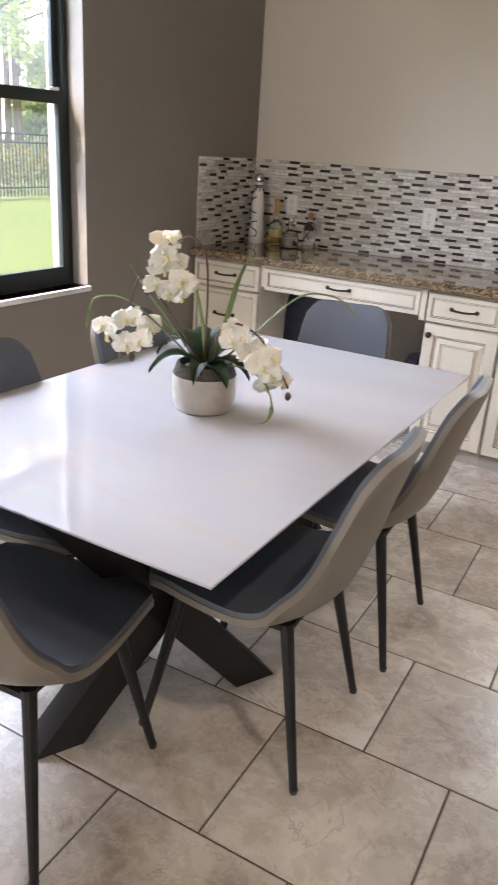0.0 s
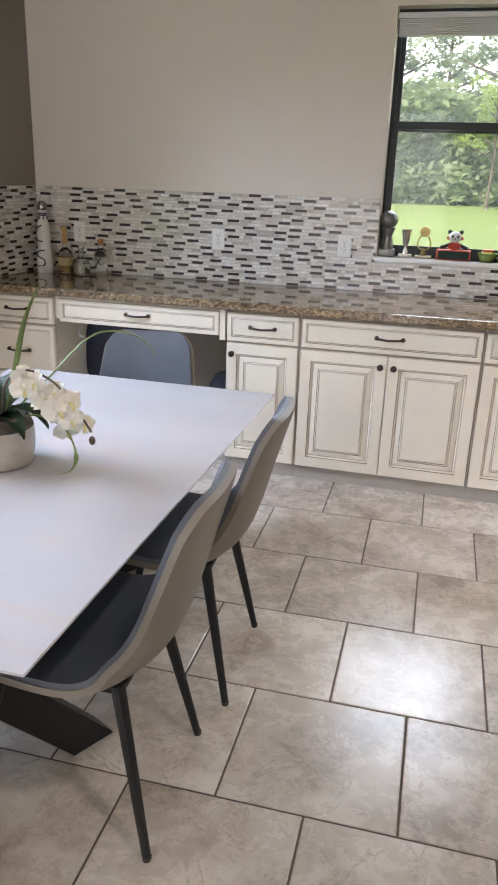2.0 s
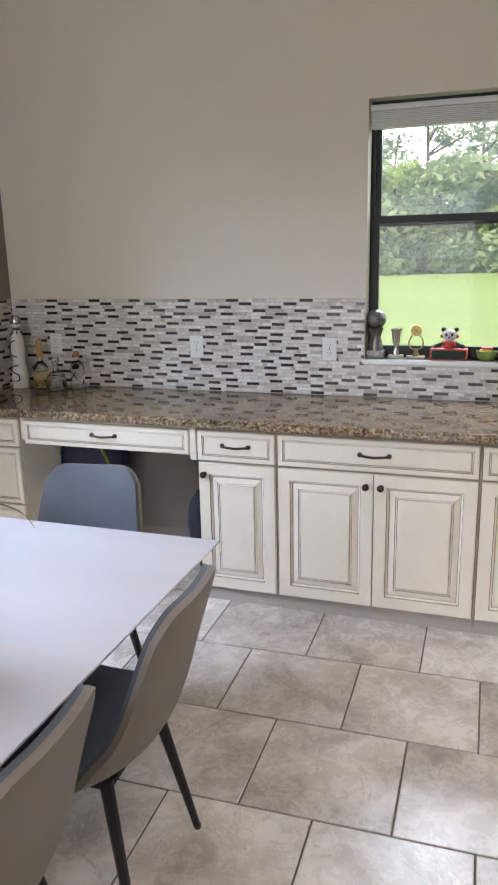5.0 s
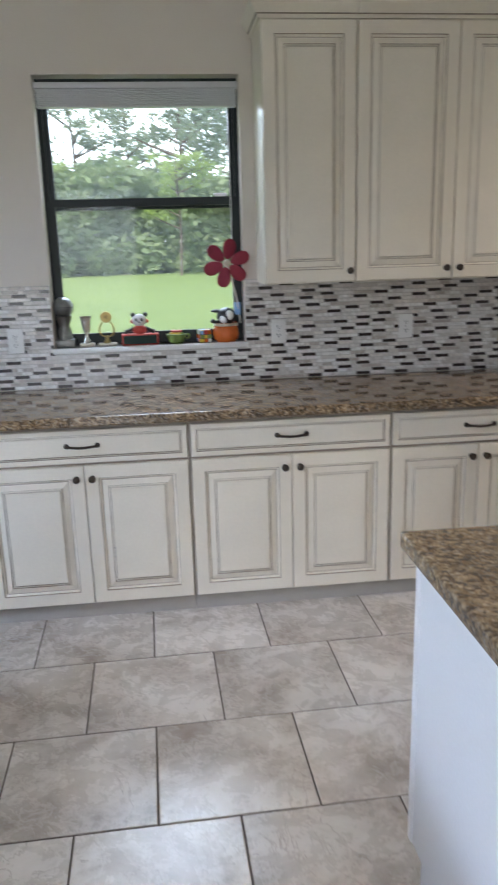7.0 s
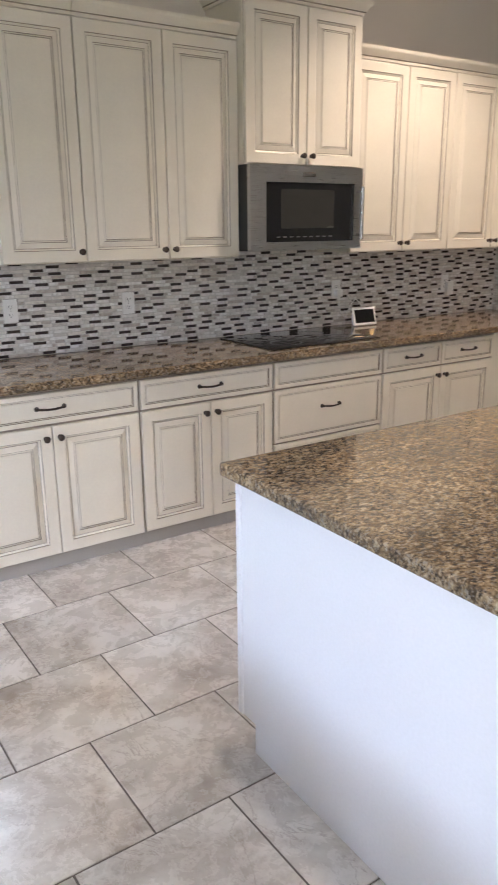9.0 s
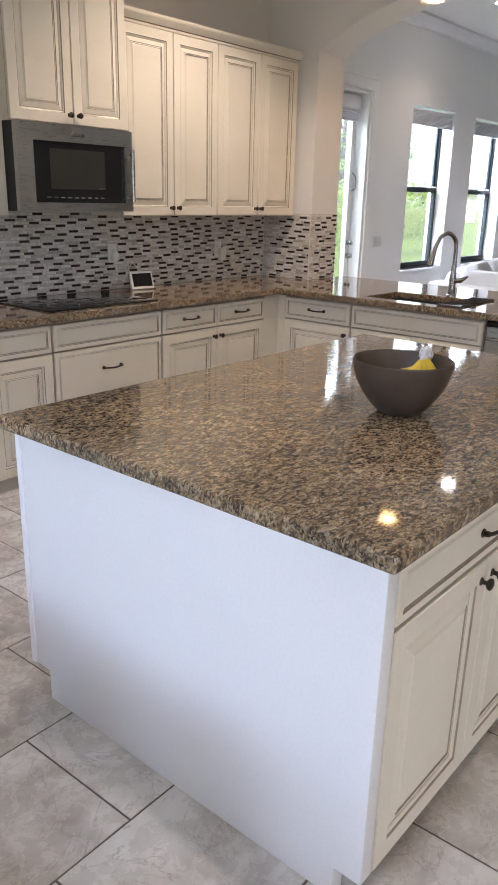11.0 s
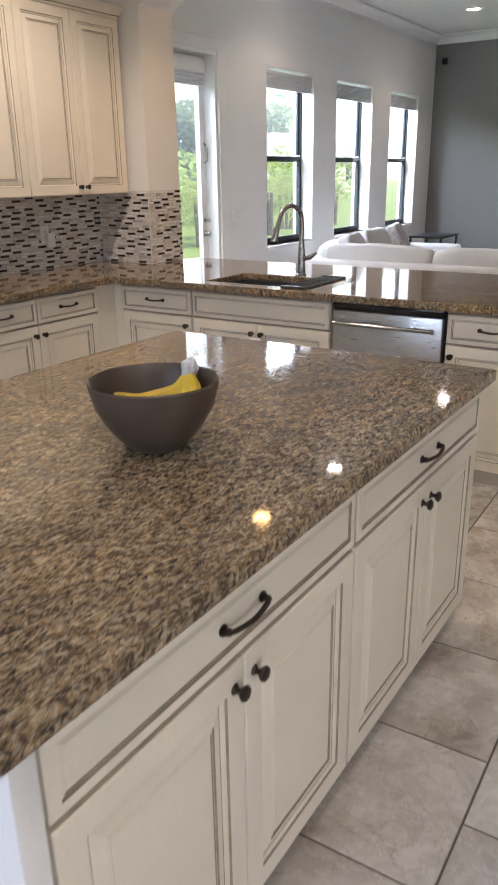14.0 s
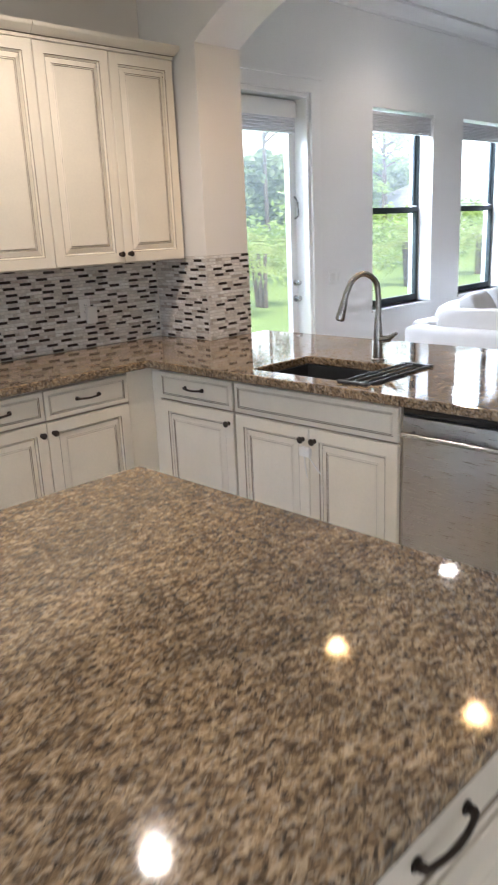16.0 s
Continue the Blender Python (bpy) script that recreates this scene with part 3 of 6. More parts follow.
def recessed_light(x, y, z, lens, label):
    ob = tagged(empty("ceiling_light", pose(x, y, z)), label, "light", "recessed ceiling lights")
    part("trim_ring", lathe([(0.095, -0.002), (0.093, -0.010), (0.075, -0.012), (0.072, -0.002)], 28), M_PLASTIC, ob)
    part("lens", lathe([(0.071, -0.004), (0.05, -0.007), (0, -0.008)], 24), lens, ob, "glowing lens")


# the fixture at (0.85, 0.55) is made up to carry that fill lamp
for x, y in ((3.05, 3.13), (0.85, 0.55), (6.70, 3.63), (9.65, 3.50)):
    recessed_light(x, y, CEIL, M_LAMP, "round white recessed ceiling light, switched on")
for x, y, z in ((4.55, 3.18, 2.762), (4.55, 2.25, 2.804)):
    recessed_light(x, y, z, M_WARMLAMP, "warm recessed light in the arch soffit, switched on")

# ---- cabinets ----
DOOR_RINGS = [(0, 0.018, 0), (0, 0.003, 0), (0.003, 0, 0), (0.053, 0, 1), (0.0558, 0.0045, 0), (0.061, 0.007, 0), (0.0635, 0.011, 1), (0.066, 0.011, 0), (0.090, 0.0030, 1), (0.0925, 0.0065, 0), (0.098, 0.003, 1), (0.1005, 0.005, 0), (0.104, 0.002, 0)]
DRAWER_RINGS = [(0, 0.018, 0), (0, 0.004, 0), (0.004, 0.0, 0), (0.0215, 0.0, 1), (0.024, 0.0045, 0), (0.028, 0.0015, 1), (0.0302, 0.0045, 0), (0.034, 0.001, 0)]


def panel(x0, x1, z0, z1, rings):
    """A moulded door or drawer front facing -y; ring: (inset, depth, material of the strip to the next)."""
    bm = bmesh.new()
    loops = [[bm.verts.new(p) for p in ((x0 + i, y, z0 + i), (x1 - i, y, z0 + i), (x1 - i, y, z1 - i), (x0 + i, y, z1 - i))] for i, y, _ in rings]
    for k, (a, b) in enumerate(zip(loops, loops[1:])):
        for i in range(4):
            f = bm.faces.new((a[i], a[(i + 1) % 4], b[(i + 1) % 4], b[i]))
            f.material_index = rings[k][2]
    bm.faces.new(loops[-1])
    bm.faces.new(loops[0][::-1])
    return bm


KNOB = [(0, -0.030), (0.008, -0.0295), (0.0145, -0.026), (0.0155, -0.022), (0.012, -0.017), (0.006, -0.013), (0.0055, -0.005), (0.010, -0.002), (0.011, 0.0)]


def knob(x, z, parent):
    bm = lathe(KNOB, 16)
    bm.transform(Matrix.Translation((x, 0, z)) @ pose(0, 0, 0, -90))
    return part("knob", bm, M_BRONZE, parent, "dark bronze knob")


def pull(x, z, parent, vertical=False):
    pts = spline([(-0.062, 0.001, 0.003), (-0.061, -0.012, 0.004), (-0.048, -0.019, 0.003), (0, -0.024, 0.000), (0.048, -0.019, 0.003), (0.061, -0.012, 0.004), (0.062, 0.001, 0.003)], 4)
    n = len(pts)
    rad = [0.0075 if (i < 6 or i > n - 7) else 0.0052 for i in range(n)]
    bm = tube(pts, rad, 8)
    for s in (-0.062, 0.062):
        lathe([(0, -0.004), (0.011, -0.003), (0.011, 0.0)], 12, bm=bm, m=Matrix.Translation((s, 0, 0.004)) @ pose(0, 0, 0, -90))
    bm.transform(Matrix.Translation((x, 0, z)))
    return part("handle", bm, M_BRONZE, parent, "dark bronze bar pull")


def base_cabinet(m, w, layout, label, depth=0.635, group="base cabinets"):
    """layout: 'pair', 'left' or 'right' (one door, knob side), 'twins', 'range', 'drawers', 'sink'."""
    cab = tagged(empty("base_cabinet", m), label, "cabinet", group)
    bm = bmesh.new()
    if layout == "sink":
        box(bm, 0.001, w - 0.001, 0.021, depth, 0.085, 0.64)
        box(bm, 0.001, w - 0.001, 0.021, 0.05, 0.64, 0.858)
        box(bm, 0.001, 0.018, 0.05, depth, 0.64, 0.858)
        box(bm, w - 0.018, w - 0.001, 0.05, depth, 0.64, 0.858)
    else:
        box(bm, 0.001, w - 0.001, 0.021, depth, 0.085, 0.858)
    part("body", bm, M_CREAM, cab, "", False)
    # thin sheet behind the fronts: shade of the door gaps, put in as colour
    bm = bmesh.new()
    box(bm, 0.002, w - 0.002, 0.0185, 0.0209, 0.088, 0.856)
    part("gap_shade_sheet", bm, M_GAP, cab, "thin brown sheet giving the door gaps their shade", False)
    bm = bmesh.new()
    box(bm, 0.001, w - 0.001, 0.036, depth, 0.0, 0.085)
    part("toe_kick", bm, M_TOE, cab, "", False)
    g = 0.0075
    dz0, dz1, rz0, rz1 = 0.080, 0.690, 0.702, 0.842

    def front(name, x0, x1, z0, z1, rings):
        return part(name, panel(x0, x1, z0, z1, rings), [M_CREAM, M_GLAZE], cab, "", False)

    def doors(spans):
        for x0, x1, kx in spans:
            d = front("door", x0, x1, dz0, dz1, DOOR_RINGS)
            knob(kx, dz1 - 0.052, d)
    h = w / 2
    if layout in ("pair", "sink"):
        f = front("drawer_front" if layout == "pair" else "false_front", g, w - g, rz0, rz1, DRAWER_RINGS)
        if layout == "pair":
            pull(h, 0.772, f)
        doors([(g, h - 0.002, h - 0.032), (h + 0.002, w - g, h + 0.032)])
    elif layout in ("left", "right"):
        pull(h, 0.772, front("drawer_front", g, w - g, rz0, rz1, DRAWER_RINGS))
        doors([(g, w - g, g + 0.030 if layout == "left" else w - g - 0.030)])
    elif layout == "twins":
        for x0, x1 in ((g, h - 0.002), (h + 0.002, w - g)):
            pull((x0 + x1) / 2, 0.772, front("drawer_front", x0, x1, rz0, rz1, DRAWER_RINGS))
        doors([(g, h - 0.002, h - 0.032), (h + 0.002, w - g, h + 0.032)])
    elif layout == "range":
        front("false_front", g, w - g, rz0, rz1, DRAWER_RINGS)
        for z0, z1 in ((0.402, 0.690), (0.080, 0.390)):
            pull(h, (z0 + z1) / 2 + 0.02, front("drawer_front", g, w - g, z0, z1, DRAWER_RINGS))
    elif layout == "drawers":
        pull(h, 0.772, front("drawer_front", g, w - g, rz0, rz1, DRAWER_RINGS))
        for z0, z1 in ((0.402, 0.690), (0.080, 0.390)):
            pull(h, (z0 + z1) / 2, front("drawer_front", g, w - g, z0, z1, DRAWER_RINGS))
    return cab


FRONT = 3.745
for x0, x1, lay, lab in ((-2.428, -1.985, "drawers", "cream glazed drawer cabinet beside the desk kneehole"), (-1.035, -0.655, "left", "narrow cream glazed base cabinet with one door and drawer"),
                         (-0.655, 0.208, "pair", "cream glazed two-door base cabinet under the window"), (0.208, 1.065, "pair", "cream glazed two-door base cabinet with a wide drawer"),
                         (1.065, 1.84, "pair", "cream glazed two-door base cabinet beside the cooktop"), (1.84, 2.62, "range", "cream glazed drawer cabinet under the cooktop"), (2.62, 3.595, "twins", "cream glazed base cabinet with two doors and two drawers")):
    base_cabinet(pose(x0, FRONT, 0), x1 - x0, lay, lab)


def filler(name, x0, x1, y0, y1, z0, z1, label):
    return tagged(link_mesh(name, bevel_box(x0, x1, y0, y1, z0, z1, 0.002, 1), M_CREAM, smooth=True), label, "cabinet filler")


filler("corner_filler", 3.596, 3.760, 3.757, 3.80, 0.0, 0.858, "cream filler strip at the inside cabinet corner")
filler("corner_filler", 3.757, 3.80, 3.692, 3.7565, 0.0, 0.858, "cream filler strip at the inside cabinet corner")


def desk_drawer():
    d = tagged(empty("desk_unit", pose(-1.984, FRONT, 0)), "cream glazed drawer over the open desk kneehole", "drawer")
    w = 0.948
    bm = bmesh.new()
    box(bm, 0.001, w - 0.001, 0.021, 0.55, 0.735, 0.858)
    part("body", bm, M_CREAM, d, "", False)
    bm = bmesh.new()
    box(bm, w - 0.03, w - 0.002, 0.004, 0.02, 0.70, 0.858)
    part("stile", bm, M_CREAM, d, "", False)
    f = part("drawer_front", panel(0.03, w - 0.034, 0.722, 0.842, DRAWER_RINGS), [M_CREAM, M_GLAZE], d, "", False)
    pull(w / 2, 0.785, f)


desk_drawer()
# thin panel over the wall, darker than the greige above the counter
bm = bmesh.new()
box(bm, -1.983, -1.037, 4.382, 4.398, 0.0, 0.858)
tagged(link_mesh("wall_kneehole", bm, M_TAUPE), "dark taupe panel at the back of the desk kneehole", "wall", kind="structure")
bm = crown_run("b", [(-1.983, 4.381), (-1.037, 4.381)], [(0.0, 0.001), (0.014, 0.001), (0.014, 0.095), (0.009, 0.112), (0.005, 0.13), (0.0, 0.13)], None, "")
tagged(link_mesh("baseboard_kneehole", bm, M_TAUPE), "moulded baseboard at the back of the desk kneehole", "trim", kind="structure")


def pen_at(y):
    return Matrix.Translation((3.745, y, 0)) @ pose(0, 0, 0, 0, 0, -90)


for y1, y0, lay, lab in ((3.69, 3.14, "right", "cream glazed base cabinet with one door on the peninsula"), (3.14, 2.225, "sink", "cream glazed sink cabinet with two doors"), (1.605, 1.15, "left", "cream glazed base cabinet beside the dishwasher"), (1.15, 0.25, "pair", "cream glazed two-door base cabinet at the peninsula end")):
    base_cabinet(pen_at(y1), y1 - y0, lay, lab, depth=0.62)


def dishwasher():
    d = tagged(empty("dishwasher", pen_at(2.215)), "stainless steel dishwasher with a bar handle", "dishwasher")
    w = 0.60
    bm = bmesh.new()
    box(bm, 0.0, w, 0.03, 0.60, 0.0, 0.855)
    part("tub", bm, M_SLOT, d, "", False)
    part("door_panel", bevel_box(0.004, w - 0.004, 0.0, 0.03, 0.10, 0.815, 0.006), M_STEEL, d, "brushed steel door")
    part("control_strip", bevel_box(0.004, w - 0.004, 0.004, 0.03, 0.818, 0.852, 0.003), M_BLACKGLASS, d, "black control strip")
    h = part("handle", tube([(0.03, -0.045, 0.755), (w - 0.03, -0.045, 0.755)], 0.0105, 12), M_CHROME, d, "round steel bar handle")
    for x in (0.055, w - 0.055):
        part("handle_post", tube([(x, -0.045, 0.755), (x, 0.001, 0.755)], 0.008, 10), M_CHROME, h)


dishwasher()
bm = bmesh.new()
box(bm, 4.366, 4.69, 0.25, 3.93, 0.0, 0.858)
tagged(link_mesh("peninsula_back", bm, M_WHITE), "white painted half wall behind the peninsula", "half wall", kind="structure")

# ---- worktops ----
TOP0, TOP1 = 0.860, 0.900
xs, ys = [LEFT + 0.002, 3.70, 3.82, 4.22, 4.356, 4.84], [0.20, 2.385, 3.075, 3.71, 3.932, 4.391]


def keep_main(i, j):
    if ys[j] >= 3.70:
        return i < 4 or (j == 3 and i == 4)
    return i >= 1 and not (i == 2 and j == 1)


tagged(link_mesh("countertop", slab(xs, ys, keep_main, TOP0, TOP1, 0.007), M_GRANITE, smooth=True, angle=8), "polished brown speckled granite countertop along wall and peninsula", "countertop")
tagged(link_mesh("island_countertop", slab([0.640, 2.58], [1.045, 2.325], lambda i, j: True, TOP0, TOP1, 0.008), M_GRANITE, smooth=True, angle=8), "polished brown speckled granite island top", "countertop")


def island():
    base_cabinet(pose(0.716, 1.075, 0), 0.913, "pair", "cream glazed two-door island cabinet with a wide drawer", depth=0.60, group="island cabinets")
    base_cabinet(pose(1.629, 1.075, 0), 0.913, "pair", "cream glazed two-door island cabinet with a wide drawer", depth=0.60, group="island cabinets")
    b = tagged(empty("island_end_panel", pose(0.671, 1.06, 0)), "smooth white end panel of the kitchen island", "panel")
    bm = bmesh.new()
    prof = [(0.014, 0.085), (0.085, 0.085), (0.085, 0.0), (1.135, 0.0), (1.135, 0.10), (1.215, 0.10), (1.215, 0.858), (0.014, 0.858)]
    a = [bm.verts.new((0, y, z)) for y, z in prof]
    c = [bm.verts.new((0.044, y, z)) for y, z in prof]
    bm.faces.new(a)
    bm.faces.new(c[::-1])
    for i in range(len(prof)):
        j = (i + 1) % len(prof)
        bm.faces.new((a[i], c[i], c[j], a[j]))
    bmesh.ops.recalc_face_normals(bm, faces=bm.faces[:])
    sharp_bevel(bm, 0.003)
    part("panel", bm, M_PANEL, b)
    part("corner_strip", bevel_box(-0.005, 0.022, 1.197, 1.221, 0.10, 0.857, 0.003), M_PANEL, b, "thin white corner moulding")
    k = tagged(empty("island_rear_cabinet", pose(0, 0, 0)), "cream painted rear cabinet run of the kitchen island", "cabinet")
    bm = bmesh.new()
    box(bm, 0.716, 2.542, 1.68, 2.27, 0.10, 0.858)
    box(bm, 0.716, 2.542, 1.68, 2.19, 0.0, 0.10)
    part("body", bm, M_CREAM, k, "", False)


island()


def upper_cabinet(x0, x1, z0, z1, yf, spans, label, crown=0.068, left_end=False, right_end=False):
    """spans: (x0, x1, knob x) of each door."""
    cab = tagged(empty("wall_cabinet", pose(x0, yf, z0)), label, "cabinet", "wall cabinets")
    w, h, dep = x1 - x0, z1 - z0, 4.398 - yf
    bm = bmesh.new()
    box(bm, 0.001, w - 0.001, 0.021, dep, 0, h)
    part("body", bm, M_CREAM, cab, "", False)
    # same added sheet here, its brown standing in for gap shadow
    bm = bmesh.new()
    box(bm, 0.002, w - 0.002, 0.0185, 0.0209, 0.003, h - 0.02)
    part("gap_shade_sheet", bm, M_GAP, cab, "thin brown sheet giving the door gaps their shade", False)
    for a, b, kx in spans:
        d = part("door", panel(a - x0 + 0.003, b - x0 - 0.003, 0.004, h - 0.022, DOOR_RINGS), [M_CREAM, M_GLAZE], cab, "", False)
        knob(kx - x0, 0.05, d)
    prof = [(0.0, 0.0), (0.010, 0.0), (0.012, 0.014), (0.019, 0.019), (0.031, 0.038), (0.041, 0.046), (0.045, 0.053), (0.045, crown), (0.0, crown)]
    y, e = 0.018, 0.02
    pts = [(e, y), (w - e, y)]
    if left_end:
        pts = [(0.0, dep), (0.0, y), *pts[1:]]
    else:
        pts[0] = (0.001, y)
    if right_end:
        pts = [*pts[:-1], (w, y), (w, dep)]
    else:
        pts[-1] = (w - 0.001, y)
    bm = crown_run("crown", pts, [(o, h - 0.016 + u) for o, u in prof], None, "")
    part("crown", bm, M_CREAM, cab, "cream crown moulding")
    bm = crown_run("line", pts, [(o + 0.0005, h - 0.016 + u) for o, u in ((0.0, 0.0135), (0.0125, 0.0135), (0.0185, 0.0175), (0.0, 0.0175))], None, "")
    part("glaze_line", bm, M_GLAZE, cab, "brown glaze line in the moulding")


UZ = 1.372
upper_cabinet(0.587, 0.990, UZ, 2.445, 4.085, [(0.587, 0.990, 0.962)], "tall cream glazed wall cabinet with one door", left_end=True)
upper_cabinet(0.990, 1.856, UZ, 2.445, 4.085, [(0.990, 1.432, 1.402), (1.432, 1.856, 1.462)], "tall cream glazed wall cabinet with two doors")
upper_cabinet(1.858, 2.630, 1.842, 2.635, 4.02, [(1.858, 2.252, 2.222), (2.252, 2.630, 2.282)], "cream glazed wall cabinet above the microwave", left_end=True, right_end=True)
upper_cabinet(2.632, 3.465, UZ, 2.445, 4.085, [(2.632, 3.062, 3.032), (3.062, 3.465, 3.092)], "tall cream glazed wall cabinet with two doors")
upper_cabinet(3.465, 4.325, UZ, 2.445, 4.085, [(3.465, 3.897, 3.867), (3.897, 4.325, 3.927)], "tall cream glazed wall cabinet in the corner", right_end=True)


def microwave():
    mw = tagged(empty("microwave", pose(1.861, 3.985, 1.402)), "stainless steel over-the-range microwave with a black glass door", "microwave")
    w, h, dep = 0.766, 0.437, 0.41
    bm = bmesh.new()
    box(bm, 0, w, 0.03, dep, 0, h)
    part("housing", bm, M_SLOT, mw, "black housing", False)
    bm = bmesh.new()
    for b in ((0, 0.10, 0, h - 0.085), (w - 0.055, w, 0, h - 0.085), (0.10, w - 0.055, 0, 0.045), (0, w, h - 0.085, h)):
        box(bm, b[0], b[1], 0, 0.03, b[2], b[3])
    sharp_bevel(bm, 0.003)
    part("door_frame", bm, M_STEEL, mw, "brushed steel door frame")
    bm = bmesh.new()
    box(bm, 0.10, w - 0.055, 0.006, 0.029, 0.045, h - 0.085)
    g = part("door_glass", bm, M_BLACKGLASS, mw, "black glass window", False)
    bm = bmesh.new()
    box(bm, 0.20, w - 0.20, 0.0045, 0.0058, 0.115, h - 0.12)
    part("viewing_screen", bm, plain("grey_screen", (0.035, 0.035, 0.033), 0.25, relief=0), g, "dark grey viewing screen", False)
    for i in range(9):
        bm = bmesh.new()
        box(bm, 0.17 + i * 0.045, 0.195 + i * 0.045, 0.0045, 0.0058, 0.068, 0.074)
        part("button_mark", bm, plain("dim_mark", (0.16, 0.16, 0.16), 0.5, relief=0), g, "faint button marking", False)
    hd = part("handle", tube([(w - 0.028, -0.035, 0.05), (w - 0.028, -0.035, h - 0.10)], 0.011, 12), M_CHROME, mw, "vertical steel bar handle")
    for z in (0.075, h - 0.125):
        part("handle_post", tube([(w - 0.028, -0.035, z), (w - 0.028, 0.002, z)], 0.009, 10), M_CHROME, hd)
    part("badge", bevel_box(w / 2 - 0.045, w / 2 + 0.045, -0.004, 0.001, h - 0.055, h - 0.03, 0.003), M_CHROME, mw, "blank rectangular badge")


microwave()

# ---- dining table and chairs ----


def dining_table():
    tb = tagged(empty("dining_table", pose(-1.085, 1.9285, 0)), "white stone-topped dining table with a black crossed steel base", "table")
    bm = bmesh.new()
    hx, hy = 0.535, 0.8495
    zt = 0.735
    lo = [(-hx + 0.012, -hy + 0.012), (hx - 0.012, -hy + 0.012), (hx - 0.012, hy - 0.012), (-hx + 0.012, hy - 0.012)]
    hi = [(-hx, -hy), (hx, -hy), (hx, hy), (-hx, hy)]
    a = [bm.verts.new((x, y, zt - 0.014)) for x, y in lo]
    b = [bm.verts.new((x, y, zt - 0.004)) for x, y in hi]
    c = [bm.verts.new((x, y, zt)) for x, y in hi]
    for p, q in ((a, b), (b, c)):
        for i in range(4):
            bm.faces.new((p[i], p[(i + 1) % 4], q[(i + 1) % 4], q[i]))
    bm.faces.new(c)
    bm.faces.new(a[::-1])
    bmesh.ops.bevel(bm, geom=[e for e in bm.edges if abs(e.verts[0].co.z - zt) < 1e-5 and abs(e.verts[1].co.z - zt) < 1e-5], offset=0.0015, segments=2, affect="EDGES")
    part("tabletop", bm, M_MARBLE, tb, "glossy white veined stone top")
    part("sub_frame", bevel_box(-0.40, 0.40, -0.62, 0.62, zt - 0.035, zt - 0.0145, 0.003), M_BLACK, tb)
    for fx, fy, hx2, hy2 in ((0.0, -0.72, 0.275, -0.20), (0.275, -0.20, 0.0, -0.72), (0.0, 0.72, -0.275, 0.20), (-0.275, 0.20, 0.0, 0.72)):
        foot, head = Vector((fx, fy, 0)), Vector((hx2, hy2, zt - 0.035))
        bm = bmesh.new()
        d = Vector((head.x - foot.x, head.y - foot.y, 0)).normalized()
        s = Vector((-d.y, d.x, 0)) * 0.045
        e = d * 0.065
        low = [bm.verts.new(foot + v) for v in (-e - s, e - s, e + s, -e + s)]
        up = [bm.verts.new(head + v) for v in (-e - s, e - s, e + s, -e + s)]
        for i in range(4):
            bm.faces.new((low[i], low[(i + 1) % 4], up[(i + 1) % 4], up[i]))
        bm.faces.new(low[::-1])
        bm.faces.new(up)
        bmesh.ops.recalc_face_normals(bm, faces=bm.faces[:])
        sharp_bevel(bm, 0.003)
        part("leg", bm, M_BLACK, tb, "black slanted steel beam")


dining_table()


def chair_surface(u, v):
    """u from -1 to 1 across, v from 0 (seat front) to 1 (top of the back)."""
    ctrl = [(0.245, 0.452), (0.16, 0.462), (0.05, 0.450), (-0.06, 0.442), (-0.15, 0.452), (-0.205, 0.495), (-0.238, 0.57), (-0.265, 0.67), (-0.298, 0.78), (-0.33, 0.872)]
    half = [0.215, 0.230, 0.238, 0.240, 0.235, 0.224, 0.211, 0.197, 0.183, 0.168]
    v = min(1, max(0, v + (1 - v) * 0.075 * abs(u) ** 4 - v * 0.085 * abs(u) ** 6))
    k = v * (len(ctrl) - 1)
    i = min(int(k), len(ctrl) - 2)
    f = k - i

    def cr(a, b, c, d):
        return 0.5 * (2 * b + (c - a) * f + (2 * a - 5 * b + 4 * c - d) * f * f + (3 * b - a - 3 * c + d) * f ** 3)

    def pick(seq):
        return cr(seq[max(i - 1, 0)], seq[i], seq[i + 1], seq[min(i + 2, len(seq) - 1)])
    y, z, w = pick([c[0] for c in ctrl]), pick([c[1] for c in ctrl]), pick(half)
    back = min(1, max(0, (v - 0.30) / 0.4))
    back = back * back * (3 - 2 * back)
    cup = abs(u) ** 2.3
    lift = (0.012 + 0.030 * math.exp(-((v - 0.50) / 0.13) ** 2)) * cup
    fwd = (0.030 * back * (1 - 0.45 * max(0, (v - 0.7) / 0.3)) + 0.026 * math.exp(-((v - 0.53) / 0.13) ** 2)) * cup
    return Vector((u * w, y + fwd, z + lift))


